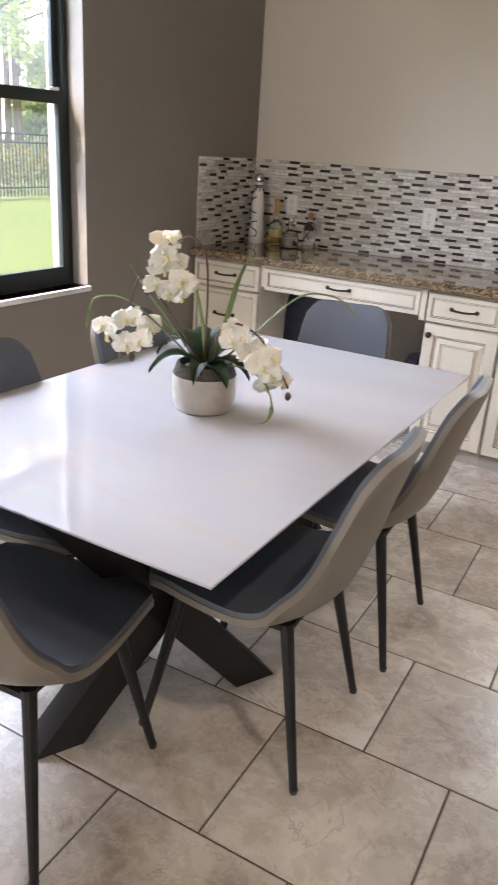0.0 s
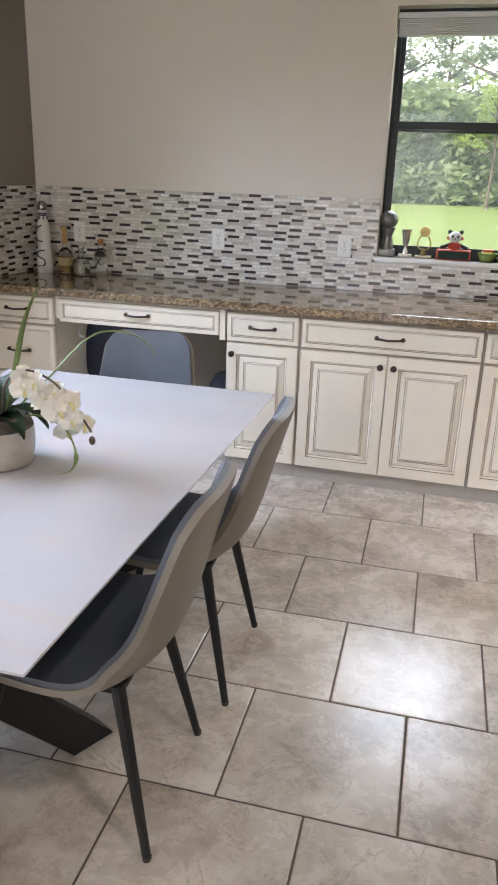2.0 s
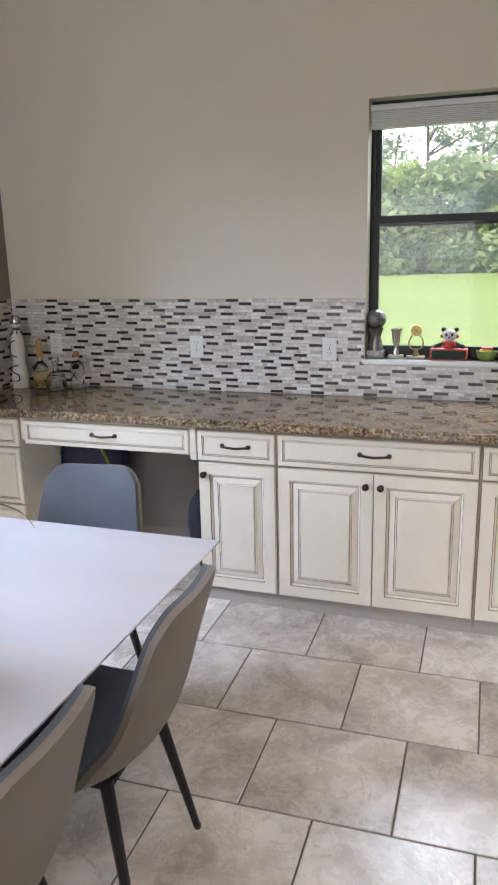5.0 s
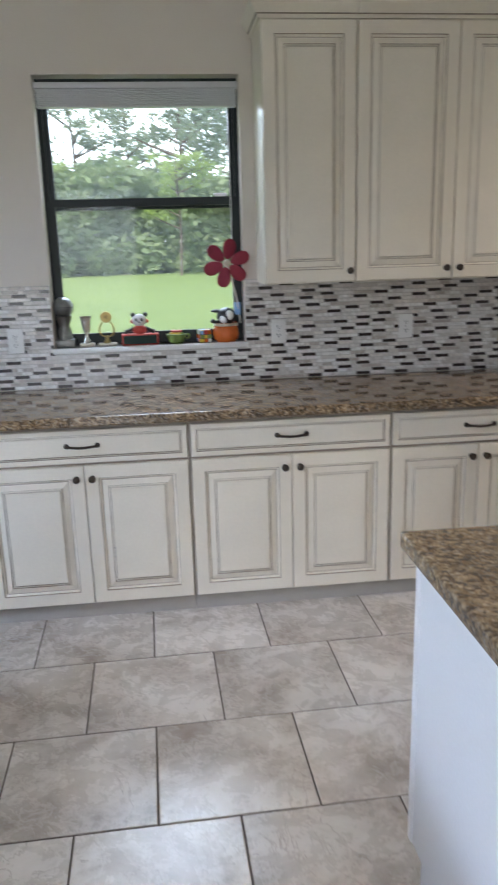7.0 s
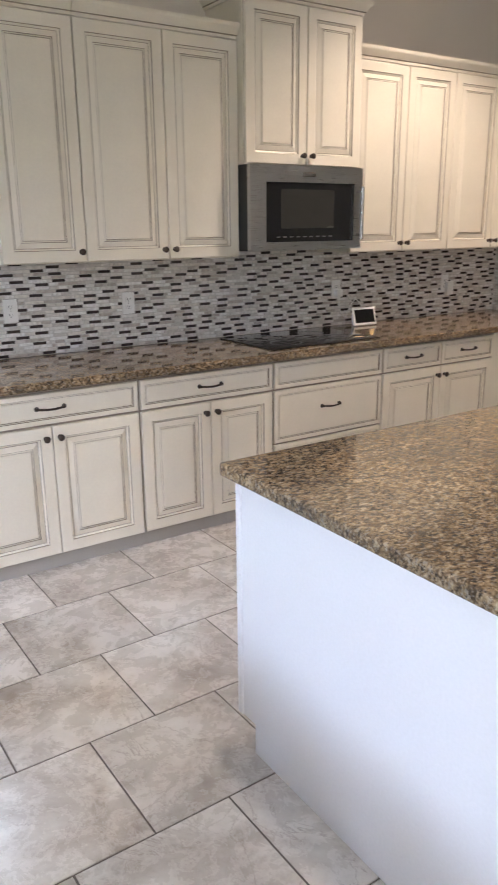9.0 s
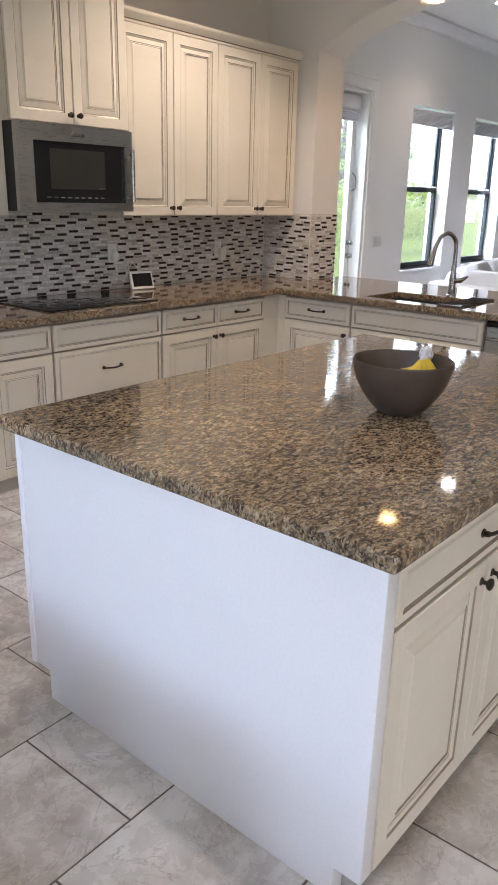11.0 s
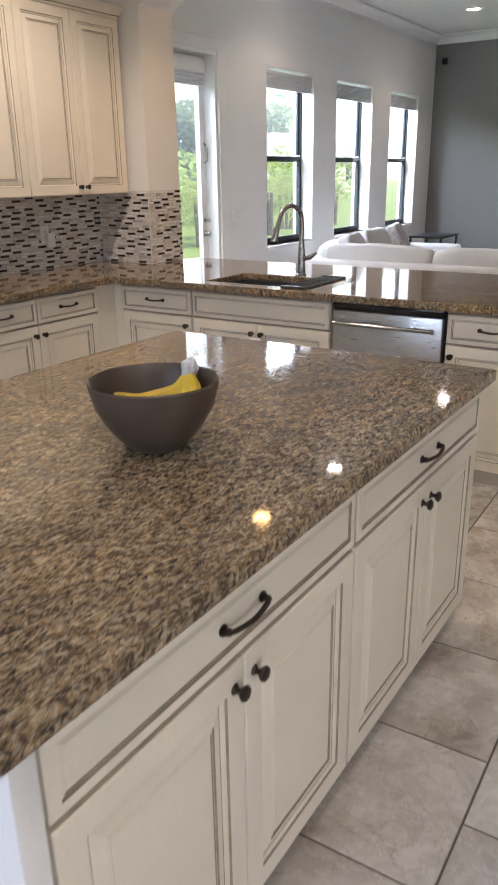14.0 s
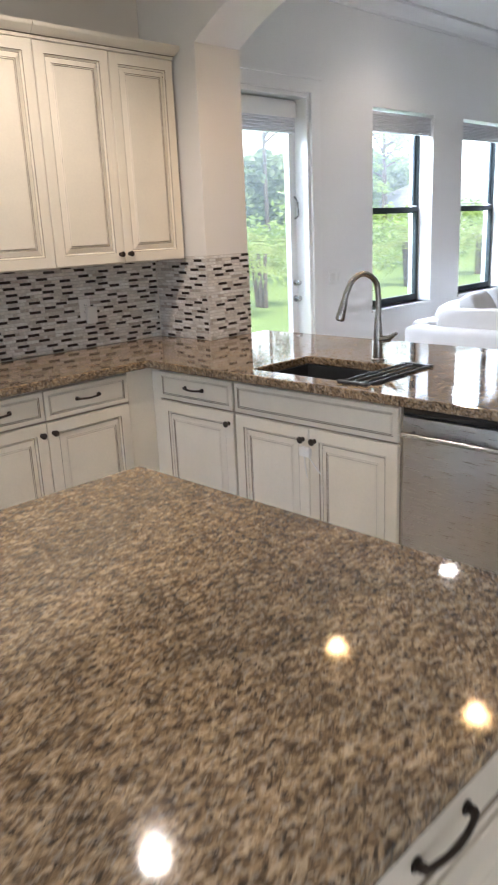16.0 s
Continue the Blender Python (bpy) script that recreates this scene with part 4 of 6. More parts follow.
def chair_shell(off0, off1, shrink):
    NU, NV = 26, 40
    bm = bmesh.new()

    def grid(off):
        g = []
        for j in range(NV + 1):
            row = []
            for i in range(NU + 1):
                u, v = (-1 + 2 * i / NU) * shrink, 0.5 + (j / NV - 0.5) * (1 - (1 - shrink) * 0.6)
                e = 1e-3
                p = chair_surface(u, v)
                du, dv = chair_surface(u + e, v) - chair_surface(u - e, v), chair_surface(u, min(1, v + e)) - chair_surface(u, max(0, v - e))
                n = dv.cross(du).normalized()
                edge = max(abs(u) ** 6, abs(2 * v - 1) ** 10)
                row.append(bm.verts.new(p + n * off * (1 - 0.35 * edge)))
            g.append(row)
        return g
    a, b = grid(off0), grid(off1)
    for j in range(NV):
        for i in range(NU):
            bm.faces.new((a[j][i], a[j][i + 1], a[j + 1][i + 1], a[j + 1][i]))
            bm.faces.new((b[j][i], b[j + 1][i], b[j + 1][i + 1], b[j][i + 1]))
    rim = [(0, i) for i in range(NU)] + [(j, NU) for j in range(NV)] + [(NV, i) for i in range(NU, 0, -1)] + [(j, 0) for j in range(NV, 0, -1)]
    for k in range(len(rim)):
        p, q = rim[k], rim[(k + 1) % len(rim)]
        bm.faces.new((a[p[0]][p[1]], b[p[0]][p[1]], b[q[0]][q[1]], a[q[0]][q[1]]))
    bmesh.ops.recalc_face_normals(bm, faces=bm.faces[:])
    return bm


def dining_chair(m, label):
    ch = tagged(empty("dining_chair", m), label, "chair", "chairs round the table")
    link_mesh("shell", chair_shell(-0.026, 0.0, 1.0), M_SHELL, ch, "taupe leather outer shell", True, 60)
    link_mesh("seat_pad", chair_shell(-0.004, 0.020, 0.985), M_LEATHER, ch, "slate grey leather inner pad", True, 60)
    part("under_frame", bevel_box(-0.15, 0.15, -0.15, 0.15, 0.395, 0.412, 0.004), M_BLACK, ch)
    for sx in (-1, 1):
        for sy in (-1, 1):
            leg = part("leg", tube([(0.15 * sx, 0.14 * sy, 0.425), (0.21 * sx, 0.222 * sy, 0.004)], [0.017, 0.0105], 10), M_BLACK, ch, "tapered black metal leg")
            part("foot_cap", lathe([(0, 0), (0.010, 0), (0.0115, 0.012), (0.0, 0.013)], 10, m=Matrix.Translation((0.21 * sx, 0.222 * sy, 0))), M_SLOT, leg)
    return ch


CHAIR = dining_chair(pose(-0.724, 1.607, 0, 0, 0, 93), "slate grey leather dining chair with a taupe shell back, tucked in")
for m in (pose(-0.708, 2.168, 0, 0, 0, 93), pose(-1.057, 1.10, 0, 0, 0, 4), pose(-1.36, 2.20, 0, 0, 0, -90), pose(-1.37, 1.57, 0, 0, 0, -88), pose(-1.095, 2.71, 0, 0, 0, 188)):
    copy_thing(CHAIR, m)

# ---- outdoors ----
def grass_mat():
    m, t, b = nodes_of("lawn_grass")
    tc = add(t, "TexCoord")
    n1, n2 = add(t, "TexNoise", Scale=0.12, Detail=4.0), add(t, "TexNoise", Scale=14.0, Detail=5.0)
    for n in (n1, n2):
        t.links.new(tc.outputs["Object"], n.inputs["Vector"])
    c = ramp(t, n1.outputs[0], [(0.35, (0.10, 0.175, 0.035)), (0.65, (0.15, 0.23, 0.055))])
    c = mixc(t, 0.5, c, ramp(t, n2.outputs[0], [(0.3, (0.09, 0.14, 0.035)), (0.7, (0.22, 0.28, 0.09))]))
    t.links.new(c, b.inputs["Base Color"])
    b.inputs["Roughness"].default_value = 0.8
    bump(t, b, n2.outputs[0], 0.6, 0.05)
    return m


M_GRASS = grass_mat()
M_BARK = plain("pine_bark", (0.13, 0.10, 0.08), 0.9, vary=0.3, scale=6, fine=30, relief=0.8, dist=0.03)
M_PINE = leafy("pine_foliage", (0.15, 0.20, 0.13), (0.26, 0.31, 0.20))
M_BROAD = leafy("bright_foliage", (0.22, 0.31, 0.08), (0.36, 0.46, 0.16))
M_BRUSH = leafy("brush_foliage", (0.18, 0.25, 0.12), (0.29, 0.36, 0.19))
M_PALM = leafy("palm_foliage", (0.20, 0.26, 0.07), (0.34, 0.38, 0.13))
M_YELLOW = leafy("yellow_hedge_foliage", (0.16, 0.20, 0.03), (0.36, 0.33, 0.07))
M_ROOF = plain("roof_shingle", (0.26, 0.26, 0.27), 0.9, vary=0.2, scale=3)
M_STUCCO = plain("stucco", (0.55, 0.52, 0.47), 0.9, vary=0.06, scale=1, relief=0.3)
bm = bmesh.new()
bmesh.ops.create_grid(bm, x_segments=8, y_segments=8, size=600)
bm.transform(Matrix.Translation((0, 0, -0.20)))
tagged(link_mesh("ground", bm, M_GRASS), "mown green lawn reaching to the trees", "lawn", kind="structure")
bm = bmesh.new()
ring = [(170 * math.cos(2 * math.pi * i / 64), 170 * math.sin(2 * math.pi * i / 64)) for i in range(64)]
lo, hi = [bm.verts.new((x, y, -0.2)) for x, y in ring], [bm.verts.new((x, y, 80)) for x, y in ring]
for i in range(64):
    bm.faces.new((lo[i], hi[i], hi[(i + 1) % 64], lo[(i + 1) % 64]))
tagged(link_mesh("backdrop", bm, emitter("hazy_sky", (0.86, 0.93, 1.0), 1.05)), "bright hazy sky low over the horizon", "sky", kind="structure")
lrng = random.Random(11)


def leaf_cloud(vs, fs, centre, size, n, leaf, flat=0.7):
    """Many small tilted leaves scattered through an uneven clump."""
    for _ in range(n):
        d = Vector((lrng.gauss(0, 1), lrng.gauss(0, 1), lrng.gauss(0, 1)))
        d = d.normalized() * (lrng.random() ** 0.45)
        p = Vector(centre) + Vector((d.x * size, d.y * size, d.z * size * flat))
        a = Vector((lrng.gauss(0, 1), lrng.gauss(0, 1), lrng.gauss(0, 0.6))).normalized()
        b = a.cross(Vector((lrng.gauss(0, 1), lrng.gauss(0, 1), lrng.gauss(0, 1)))).normalized()
        s = leaf * lrng.uniform(0.6, 1.4)
        k = len(vs)
        vs += [tuple(p - a * s), tuple(p + b * s * 0.45), tuple(p + a * s), tuple(p - b * s * 0.45)]
        fs.append((k, k + 1, k + 2, k + 3))


def raw_mesh(name, vs, fs, mat, parent=None):
    me = bpy.data.meshes.new(name)
    me.from_pydata(vs, [], fs)
    me.materials.append(mat)
    ob = new(name, me)
    if parent:
        ob.parent = parent
    return ob


def tree(kind, m, height, label):
    """kind 'pine': bare tall trunk and layered ragged crown; 'broad': rounded bright crown."""
    tr = tagged(empty("tree", m), label, "tree", "trees behind the lawn")
    h = height
    bend = [(0, 0, 0), (0.1, 0.05, h * 0.35), (-0.05, 0.1, h * 0.7), (0.1, 0, h * 0.97)]
    pts = spline(bend, 5)
    bm = tube(pts, [h * 0.0075 * (1 - 0.8 * i / len(pts)) + 0.03 for i in range(len(pts))], 9)
    vs, fs = [], []
    start = 0.38 if kind == "pine" else 0.25
    for i in range(16 if kind == "pine" else 12):
        z = h * (start + (0.98 - start) * (i + lrng.random()) / 16) if kind == "pine" else h * lrng.uniform(start + 0.1, 0.8)
        ang = lrng.uniform(0, 6.28)
        r = h * (lrng.uniform(0.10, 0.24) if kind == "pine" else lrng.uniform(0.12, 0.3))
        r *= 1.15 - 0.6 * (z / h - start) / (1 - start)
        tip = Vector((math.cos(ang) * r, math.sin(ang) * r, z + h * 0.05))
        tube([(0, 0, z - h * 0.04), tuple((tip * 0.6).xy) + (z + h * 0.01,), tip], [h * 0.006, h * 0.004, h * 0.0015], 5, bm)
        for k in range(3):
            c = tip * (1 - 0.28 * k)
            c.z = tip.z - h * 0.012 * k + lrng.uniform(-0.02, 0.02) * h
            leaf_cloud(vs, fs, c, h * lrng.uniform(0.045, 0.085), 56, h * 0.012, 0.6)
    part("trunk", bm, M_BARK, tr)
    raw_mesh("crown", vs, fs, M_PINE if kind == "pine" else M_BROAD, tr)
    return tr


P1 = tree("pine", pose(-6.0, 62, -0.2, 0, 0, 20), 19, "tall pine with a ragged open crown")
P2 = tree("pine", pose(2.0, 60, -0.2), 22, "tall pine with a ragged open crown")
B1 = tree("broad", pose(1.5, 52, -0.2), 9.5, "bright green rounded young tree")
for src, x, y, a in ((P1, 12, 64, 80), (P2, -11, 63, 140), (P1, -17, 66, 200), (P2, 19, 60, 40), (P1, 27, 58, 10), (P2, 36, 50, 60), (P1, 3.6, 67, 300), (P2, 7.2, 72, 210), (P1, -2.2, 70, 30),
                     (B1, 10.5, 55, 90), (B1, -7.5, 56, 30), (B1, -13, 58, 70), (B1, 17, 52, 150), (B1, 28, 44, 200), (B1, 36, 40, 20), (B1, 23, 50, 80), (P2, 46, 42, 100), (P1, 53, 36, 0), (B1, 46, 31, 0), (B1, 42, 46, 10), (B1, 33, 52, 50), (P1, 42, 56, 150),
                     (P1, -40, 28, 0), (P2, -36, 34, 50), (B1, -30, 22, 70), (B1, -33, 28, 10), (P1, -44, 20, 130), (B1, -30, 14, 40), (P2, -32, 42, 0), (B1, -27, 32, 100), (B1, -22, 20, 15), (B1, -24.5, 16.5, 75), (B1, -20.5, 24, 130), (B1, -26, 25, 190), (P1, -28, 26, 60)):
    copy_thing(src, pose(x, y, -0.2, 0, 0, a))
vs, fs = [], []
for i in range(150):
    x = -45 + 110 * i / 150 + lrng.uniform(-0.5, 0.5)
    for k in range(3):
        leaf_cloud(vs, fs, (x, 61 - abs(x - 3) * 0.35 + lrng.uniform(-2, 2), lrng.uniform(0.4, 2.0) + 2.2 * k), lrng.uniform(1.5, 2.6), 270, 0.38, 0.8)
tagged(raw_mesh("far_brush", vs, fs, M_BRUSH), "dense green undergrowth along the far edge of the lawn", "undergrowth", kind="stuff")
vs, fs = [], []
for i in range(60):
    y = 7 + 24 * i / 60
    leaf_cloud(vs, fs, (-17.2 + lrng.uniform(-0.3, 0.3), y, lrng.uniform(0.2, 0.9)), lrng.uniform(0.5, 0.8), 130, 0.10, 0.9)
tagged(raw_mesh("yellow_hedge", vs, fs, M_YELLOW), "yellow-green flowering hedge behind the fence", "hedge", kind="stuff")


def fence():
    f = tagged(empty("fence", pose(-15.6, 4, -0.2)), "black metal picket fence along the lawn", "fence")
    n = 220
    bm0 = bevel_box(-0.012, 0.012, -0.012, 0.012, 0.05, 1.62, 0.003, 1)
    me = bpy.data.meshes.new("picket")
    bm0.to_mesh(me)
    bm0.free()
    me.materials.append(M_BLACK)
    for i in range(n):
        ob = new("picket", me)
        ob.parent = f
        ob.location = (0, i * 0.12, 0)
    for z in (0.25, 1.36, 1.56):
        part("rail", bevel_box(-0.018, 0.018, -0.05, n * 0.12, z, z + 0.045, 0.004, 1), M_BLACK, f)
    for i in range(0, n, 20):
        part("post", bevel_box(-0.04, 0.04, i * 0.12 - 0.04, i * 0.12 + 0.04, 0, 1.70, 0.006, 1), M_BLACK, f)


fence()


def palm(m, h, label):
    p = tagged(empty("palm_shrub", m), label, "palm", "garden palms")
    bm = bmesh.new()
    for k in range(3):
        tube([(0.12 * k - 0.1, 0.05 * k, 0), (0.2 * k - 0.2, 0.1 * k, h * 0.45)], [0.06, 0.04], 7, bm)
    part("stems", bm, M_BARK, p)
    vs, fs = [], []
    for i in range(34):
        ang, el = lrng.uniform(0, 6.28), lrng.uniform(0.15, 1.2)
        base = Vector((lrng.uniform(-0.2, 0.3), lrng.uniform(-0.2, 0.2), h * lrng.uniform(0.25, 0.5)))
        L = h * lrng.uniform(0.4, 0.6)
        d = Vector((math.cos(ang), math.sin(ang), 0))
        prev = base
        for s in range(1, 15):
            u = s / 14
            q = base + d * (L * u * math.cos(el * (1 - 0.3 * u))) + Vector((0, 0, L * (math.sin(el) * u - 0.75 * u * u)))
            ax = (q - prev).normalized()
            side = ax.cross(Vector((0, 0, 1))).normalized()
            for sg in (-1, 1):
                ll = 0.28 * h * 0.4 * math.sin(math.pi * min(0.95, u + 0.1))
                tip = q + side * sg * ll + ax * ll * 0.6 - Vector((0, 0, ll * 0.4))
                k = len(vs)
                vs += [tuple(q), tuple(q + ax * 0.035), tuple(tip)]
                fs.append((k, k + 1, k + 2))
            prev = q
    raw_mesh("fronds", vs, fs, M_PALM, p)
    return p


PA = palm(pose(12.0, 11.5, -0.2), 2.6, "yellow-green feathery garden palm")
for x, y, a in ((13.6, 12.2, 60), (15.4, 11.6, 120), (17.2, 12.6, 200), (19.2, 12.0, 30), (21.5, 12.8, 90), (10.8, 14.5, 260), (11.2, 17.5, 10), (13.0, 18.5, 80), (23.8, 12.4, 150), (16.0, 20.0, 40), (19, 21, 100)):
    copy_thing(PA, pose(x, y, -0.2, 0, 0, a))
vs, fs = [], []
for i in range(70):
    x = 9 + 30 * i / 70
    leaf_cloud(vs, fs, (x, 15.5 + 0.35 * (x - 9) * 0.4 + lrng.uniform(-1, 1), lrng.uniform(0.3, 1.8)), lrng.uniform(0.6, 1.2), 130, 0.12, 0.9)
tagged(raw_mesh("garden_shrubs", vs, fs, M_BROAD), "bright green mixed garden shrubs", "shrubs", kind="stuff")


def neighbour_house():
    hs = tagged(empty("house", pose(62, 36, -0.2, 0, 0, -20)), "single-storey neighbouring house with a grey hip roof", "house")
    bm = bmesh.new()
    box(bm, -6, 6, -4, 4, 0, 2.9)
    part("wall", bm, M_STUCCO, hs, "", False)
    bm = bmesh.new()
    b = [bm.verts.new(p) for p in ((-6.6, -4.6, 2.85), (6.6, -4.6, 2.85), (6.6, 4.6, 2.85), (-6.6, 4.6, 2.85))]
    t = [bm.verts.new(p) for p in ((-2.4, 0, 5.0), (2.4, 0, 5.0))]
    for q in ((b[0], b[1], t[1], t[0]), (b[1], b[2], t[1]), (b[2], b[3], t[0], t[1]), (b[3], b[0], t[0]), b[::-1]):
        bm.faces.new(q)
    part("roof", bm, M_ROOF, hs, "grey shingle hip roof", False)
    for x in (-3.5, 0, 3.5):
        w = part("window", bevel_box(x - 0.6, x + 0.6, -4.05, -3.98, 0.9, 2.2, 0.01, 1), M_FRAME, hs, "dark window")
        part("pane", bevel_box(x - 0.52, x + 0.52, -4.07, -4.055, 0.98, 2.12, 0.004, 1), M_BLACKGLASS, w)


neighbour_house()

# ---- things on the worktops ----


def fruit_bowl():
    b = tagged(empty("fruit_bowl", pose(1.492, 1.522, TOP1)), "large dark brown stoneware bowl holding bananas on the island", "bowl")
    prof = [(0, 0.0), (0.058, 0.0), (0.064, 0.004), (0.088, 0.026), (0.115, 0.062), (0.135, 0.10), (0.145, 0.138), (0.148, 0.156), (0.145, 0.160), (0.141, 0.156), (0.136, 0.136), (0.125, 0.10), (0.105, 0.066), (0.075, 0.033), (0.04, 0.018), (0, 0.015)]
    part("bowl_body", lathe(prof, 48), M_BOWL, b)


fruit_bowl()


def bananas():
    b = tagged(empty("banana_bunch", pose(1.492, 1.522, TOP1 + 0.048)), "ripe yellow bananas with a film-wrapped stem, in the bowl", "bananas")
    stem = Vector((0.115, -0.01, 0.098))
    for i, (mid, end) in enumerate((((0.03, -0.075, 0.055), (-0.085, -0.055, 0.062)), ((0.04, -0.02, 0.035), (-0.07, 0.015, 0.055)), ((0.05, 0.05, 0.045), (-0.04, 0.085, 0.07)))):
        pts = spline([stem, (stem + Vector(mid)) / 2 + Vector((0.012, -0.01, -0.012)), mid, (Vector(mid) + Vector(end)) / 2 + Vector((0, -0.006, -0.008)), end], 5)
        n = len(pts)
        rad = [0.006 + 0.0125 * math.sin(math.pi * min(1, max(0.0, (k / (n - 1)) * 0.94 + 0.06))) ** 0.6 for k in range(n)]
        part("banana", tube(pts, rad, 7), M_BANANA, b)
    bm = bmesh.new()
    bmesh.ops.create_icosphere(bm, subdivisions=3, radius=0.02)
    for v in bm.verts:
        v.co *= 1 + 0.3 * noise.noise(v.co * 90)
        v.co.z *= 1.3
    bm.transform(Matrix.Translation(stem + Vector((0.005, 0, 0.012))))
    part("wrapped_stem", bm, M_FILM, b, "crumpled clear film round the stem")


bananas()


def sink():
    s = tagged(empty("kitchen_sink", pose(3.82, 2.385, 0)), "black composite undermount sink with a folding rack", "sink")
    w, l, z0, z1 = 0.40, 0.69, 0.66, 0.862
    bm = bmesh.new()
    rings = [[(-0.012, -0.012), (w + 0.012, -0.012), (w + 0.012, l + 0.012), (-0.012, l + 0.012)], [(0.002, 0.002), (w - 0.002, 0.002), (w - 0.002, l - 0.002), (0.002, l - 0.002)], [(0.015, 0.015), (w - 0.015, 0.015), (w - 0.015, l - 0.015), (0.015, l - 0.015)]]
    zs = [z1 - 0.003, z1 - 0.003, z0]
    loops = [[bm.verts.new((x, y, z)) for x, y in ring] for ring, z in zip(rings, zs)]
    for a, b in zip(loops, loops[1:]):
        for i in range(4):
            bm.faces.new((a[i], a[(i + 1) % 4], b[(i + 1) % 4], b[i]))
    bm.faces.new(loops[-1])
    part("basin", bm, M_SINK, s, "", False)
    part("drain", lathe([(0.045, z0 + 0.001), (0.043, z0 + 0.004), (0.03, z0 + 0.002), (0, z0 + 0.002)], 24, m=Matrix.Translation((w / 2, l / 2, 0))), M_CHROME, s, "steel drain")
    rack = part("rack_rail", tube([(-0.04, 0.02, TOP1 + 0.006), (w + 0.05, 0.02, TOP1 + 0.006)], 0.006, 8), M_SINK, s, "black rolled drying rack")
    for k in range(1, 4):
        part("rack_bar", tube([(-0.04, 0.02 + 0.043 * k, TOP1 + 0.006), (w + 0.05, 0.02 + 0.043 * k, TOP1 + 0.006)], 0.005, 8), M_SINK, rack)
    for x in (-0.035, w + 0.045):
        part("rack_strip", bevel_box(x - 0.012, x + 0.012, 0.01, 0.165, TOP1 + 0.0005, TOP1 + 0.012, 0.003, 1), M_SINK, rack, "black rubber edge strip")


sink()


def faucet():
    f = tagged(empty("faucet", pose(4.30, 2.71, TOP1)), "brushed nickel pull-down kitchen faucet beside the sink", "faucet")
    part("base", lathe([(0, 0), (0.030, 0), (0.030, 0.006), (0.024, 0.012), (0.022, 0.10), (0.020, 0.14), (0.017, 0.18), (0.0165, 0.20), (0, 0.20)], 24), M_CHROME, f)
    path = spline([(0, 0, 0.19), (0, 0, 0.30), (-0.012, 0.006, 0.365), (-0.06, 0.03, 0.405), (-0.115, 0.055, 0.385), (-0.145, 0.07, 0.33), (-0.158, 0.077, 0.285)], 6)
    part("spout", tube(path, 0.0135, 14), M_CHROME, f)
    d = (Vector(path[-1]) - Vector(path[-2])).normalized()
    a = Vector(path[-1])
    hd = part("spray_head", tube([a - d * 0.006, a + d * 0.02, a + d * 0.075, a + d * 0.085], [0.0155, 0.0175, 0.022, 0.020], 18), M_CHROME, f)
    part("nozzle", tube([a + d * 0.085, a + d * 0.089], [0.016, 0.015], 16), M_SLOT, hd, "black nozzle face")
    part("lever", tube([(0, -0.015, 0.10), (0.004, -0.055, 0.105), (0.006, -0.085, 0.125), (0.008, -0.10, 0.135)], [0.017, 0.016, 0.010, 0.006], 12), M_CHROME, f)


faucet()


def cooktop():
    c = tagged(empty("cooktop", pose(1.862, 3.79, TOP1)), "black glass electric cooktop set in the granite", "cooktop")
    part("glass_plate", bevel_box(0, 0.77, 0, 0.53, 0.0005, 0.007, 0.002), M_BLACKGLASS, c)
    ringm = plain("burner_ring", (0.10, 0.10, 0.10), 0.3, relief=0)
    for x, y, r in ((0.2, 0.15, 0.09), (0.56, 0.15, 0.11), (0.2, 0.39, 0.11), (0.56, 0.39, 0.08)):
        part("burner_mark", lathe([(r, 0.0072), (r - 0.003, 0.0076), (r - 0.006, 0.0072)], 40, m=Matrix.Translation((x, y, 0))), ringm, c, "thin grey burner ring")


cooktop()


def tablet():
    t = tagged(empty("smart_display", pose(2.93, 4.25, TOP1, 0, 0, -8)), "white framed smart display standing by the wall", "display")
    fr = bevel_box(-0.088, 0.088, -0.006, 0.006, 0, 0.118, 0.005)
    fr.transform(pose(0, 0, 0.004, -18))
    part("frame", fr, M_PLASTIC, t)
    bm = bmesh.new()
    box(bm, -0.074, 0.074, -0.0068, -0.0060, 0.016, 0.102)
    bm.transform(pose(0, 0, 0.004, -18))
    part("screen", bm, M_BLACKGLASS, t, "dark screen", False)
    bm = bevel_box(-0.06, 0.06, 0.032, 0.08, 0, 0.065, 0.012)
    part("foot", bm, M_PLASTIC, t)


tablet()


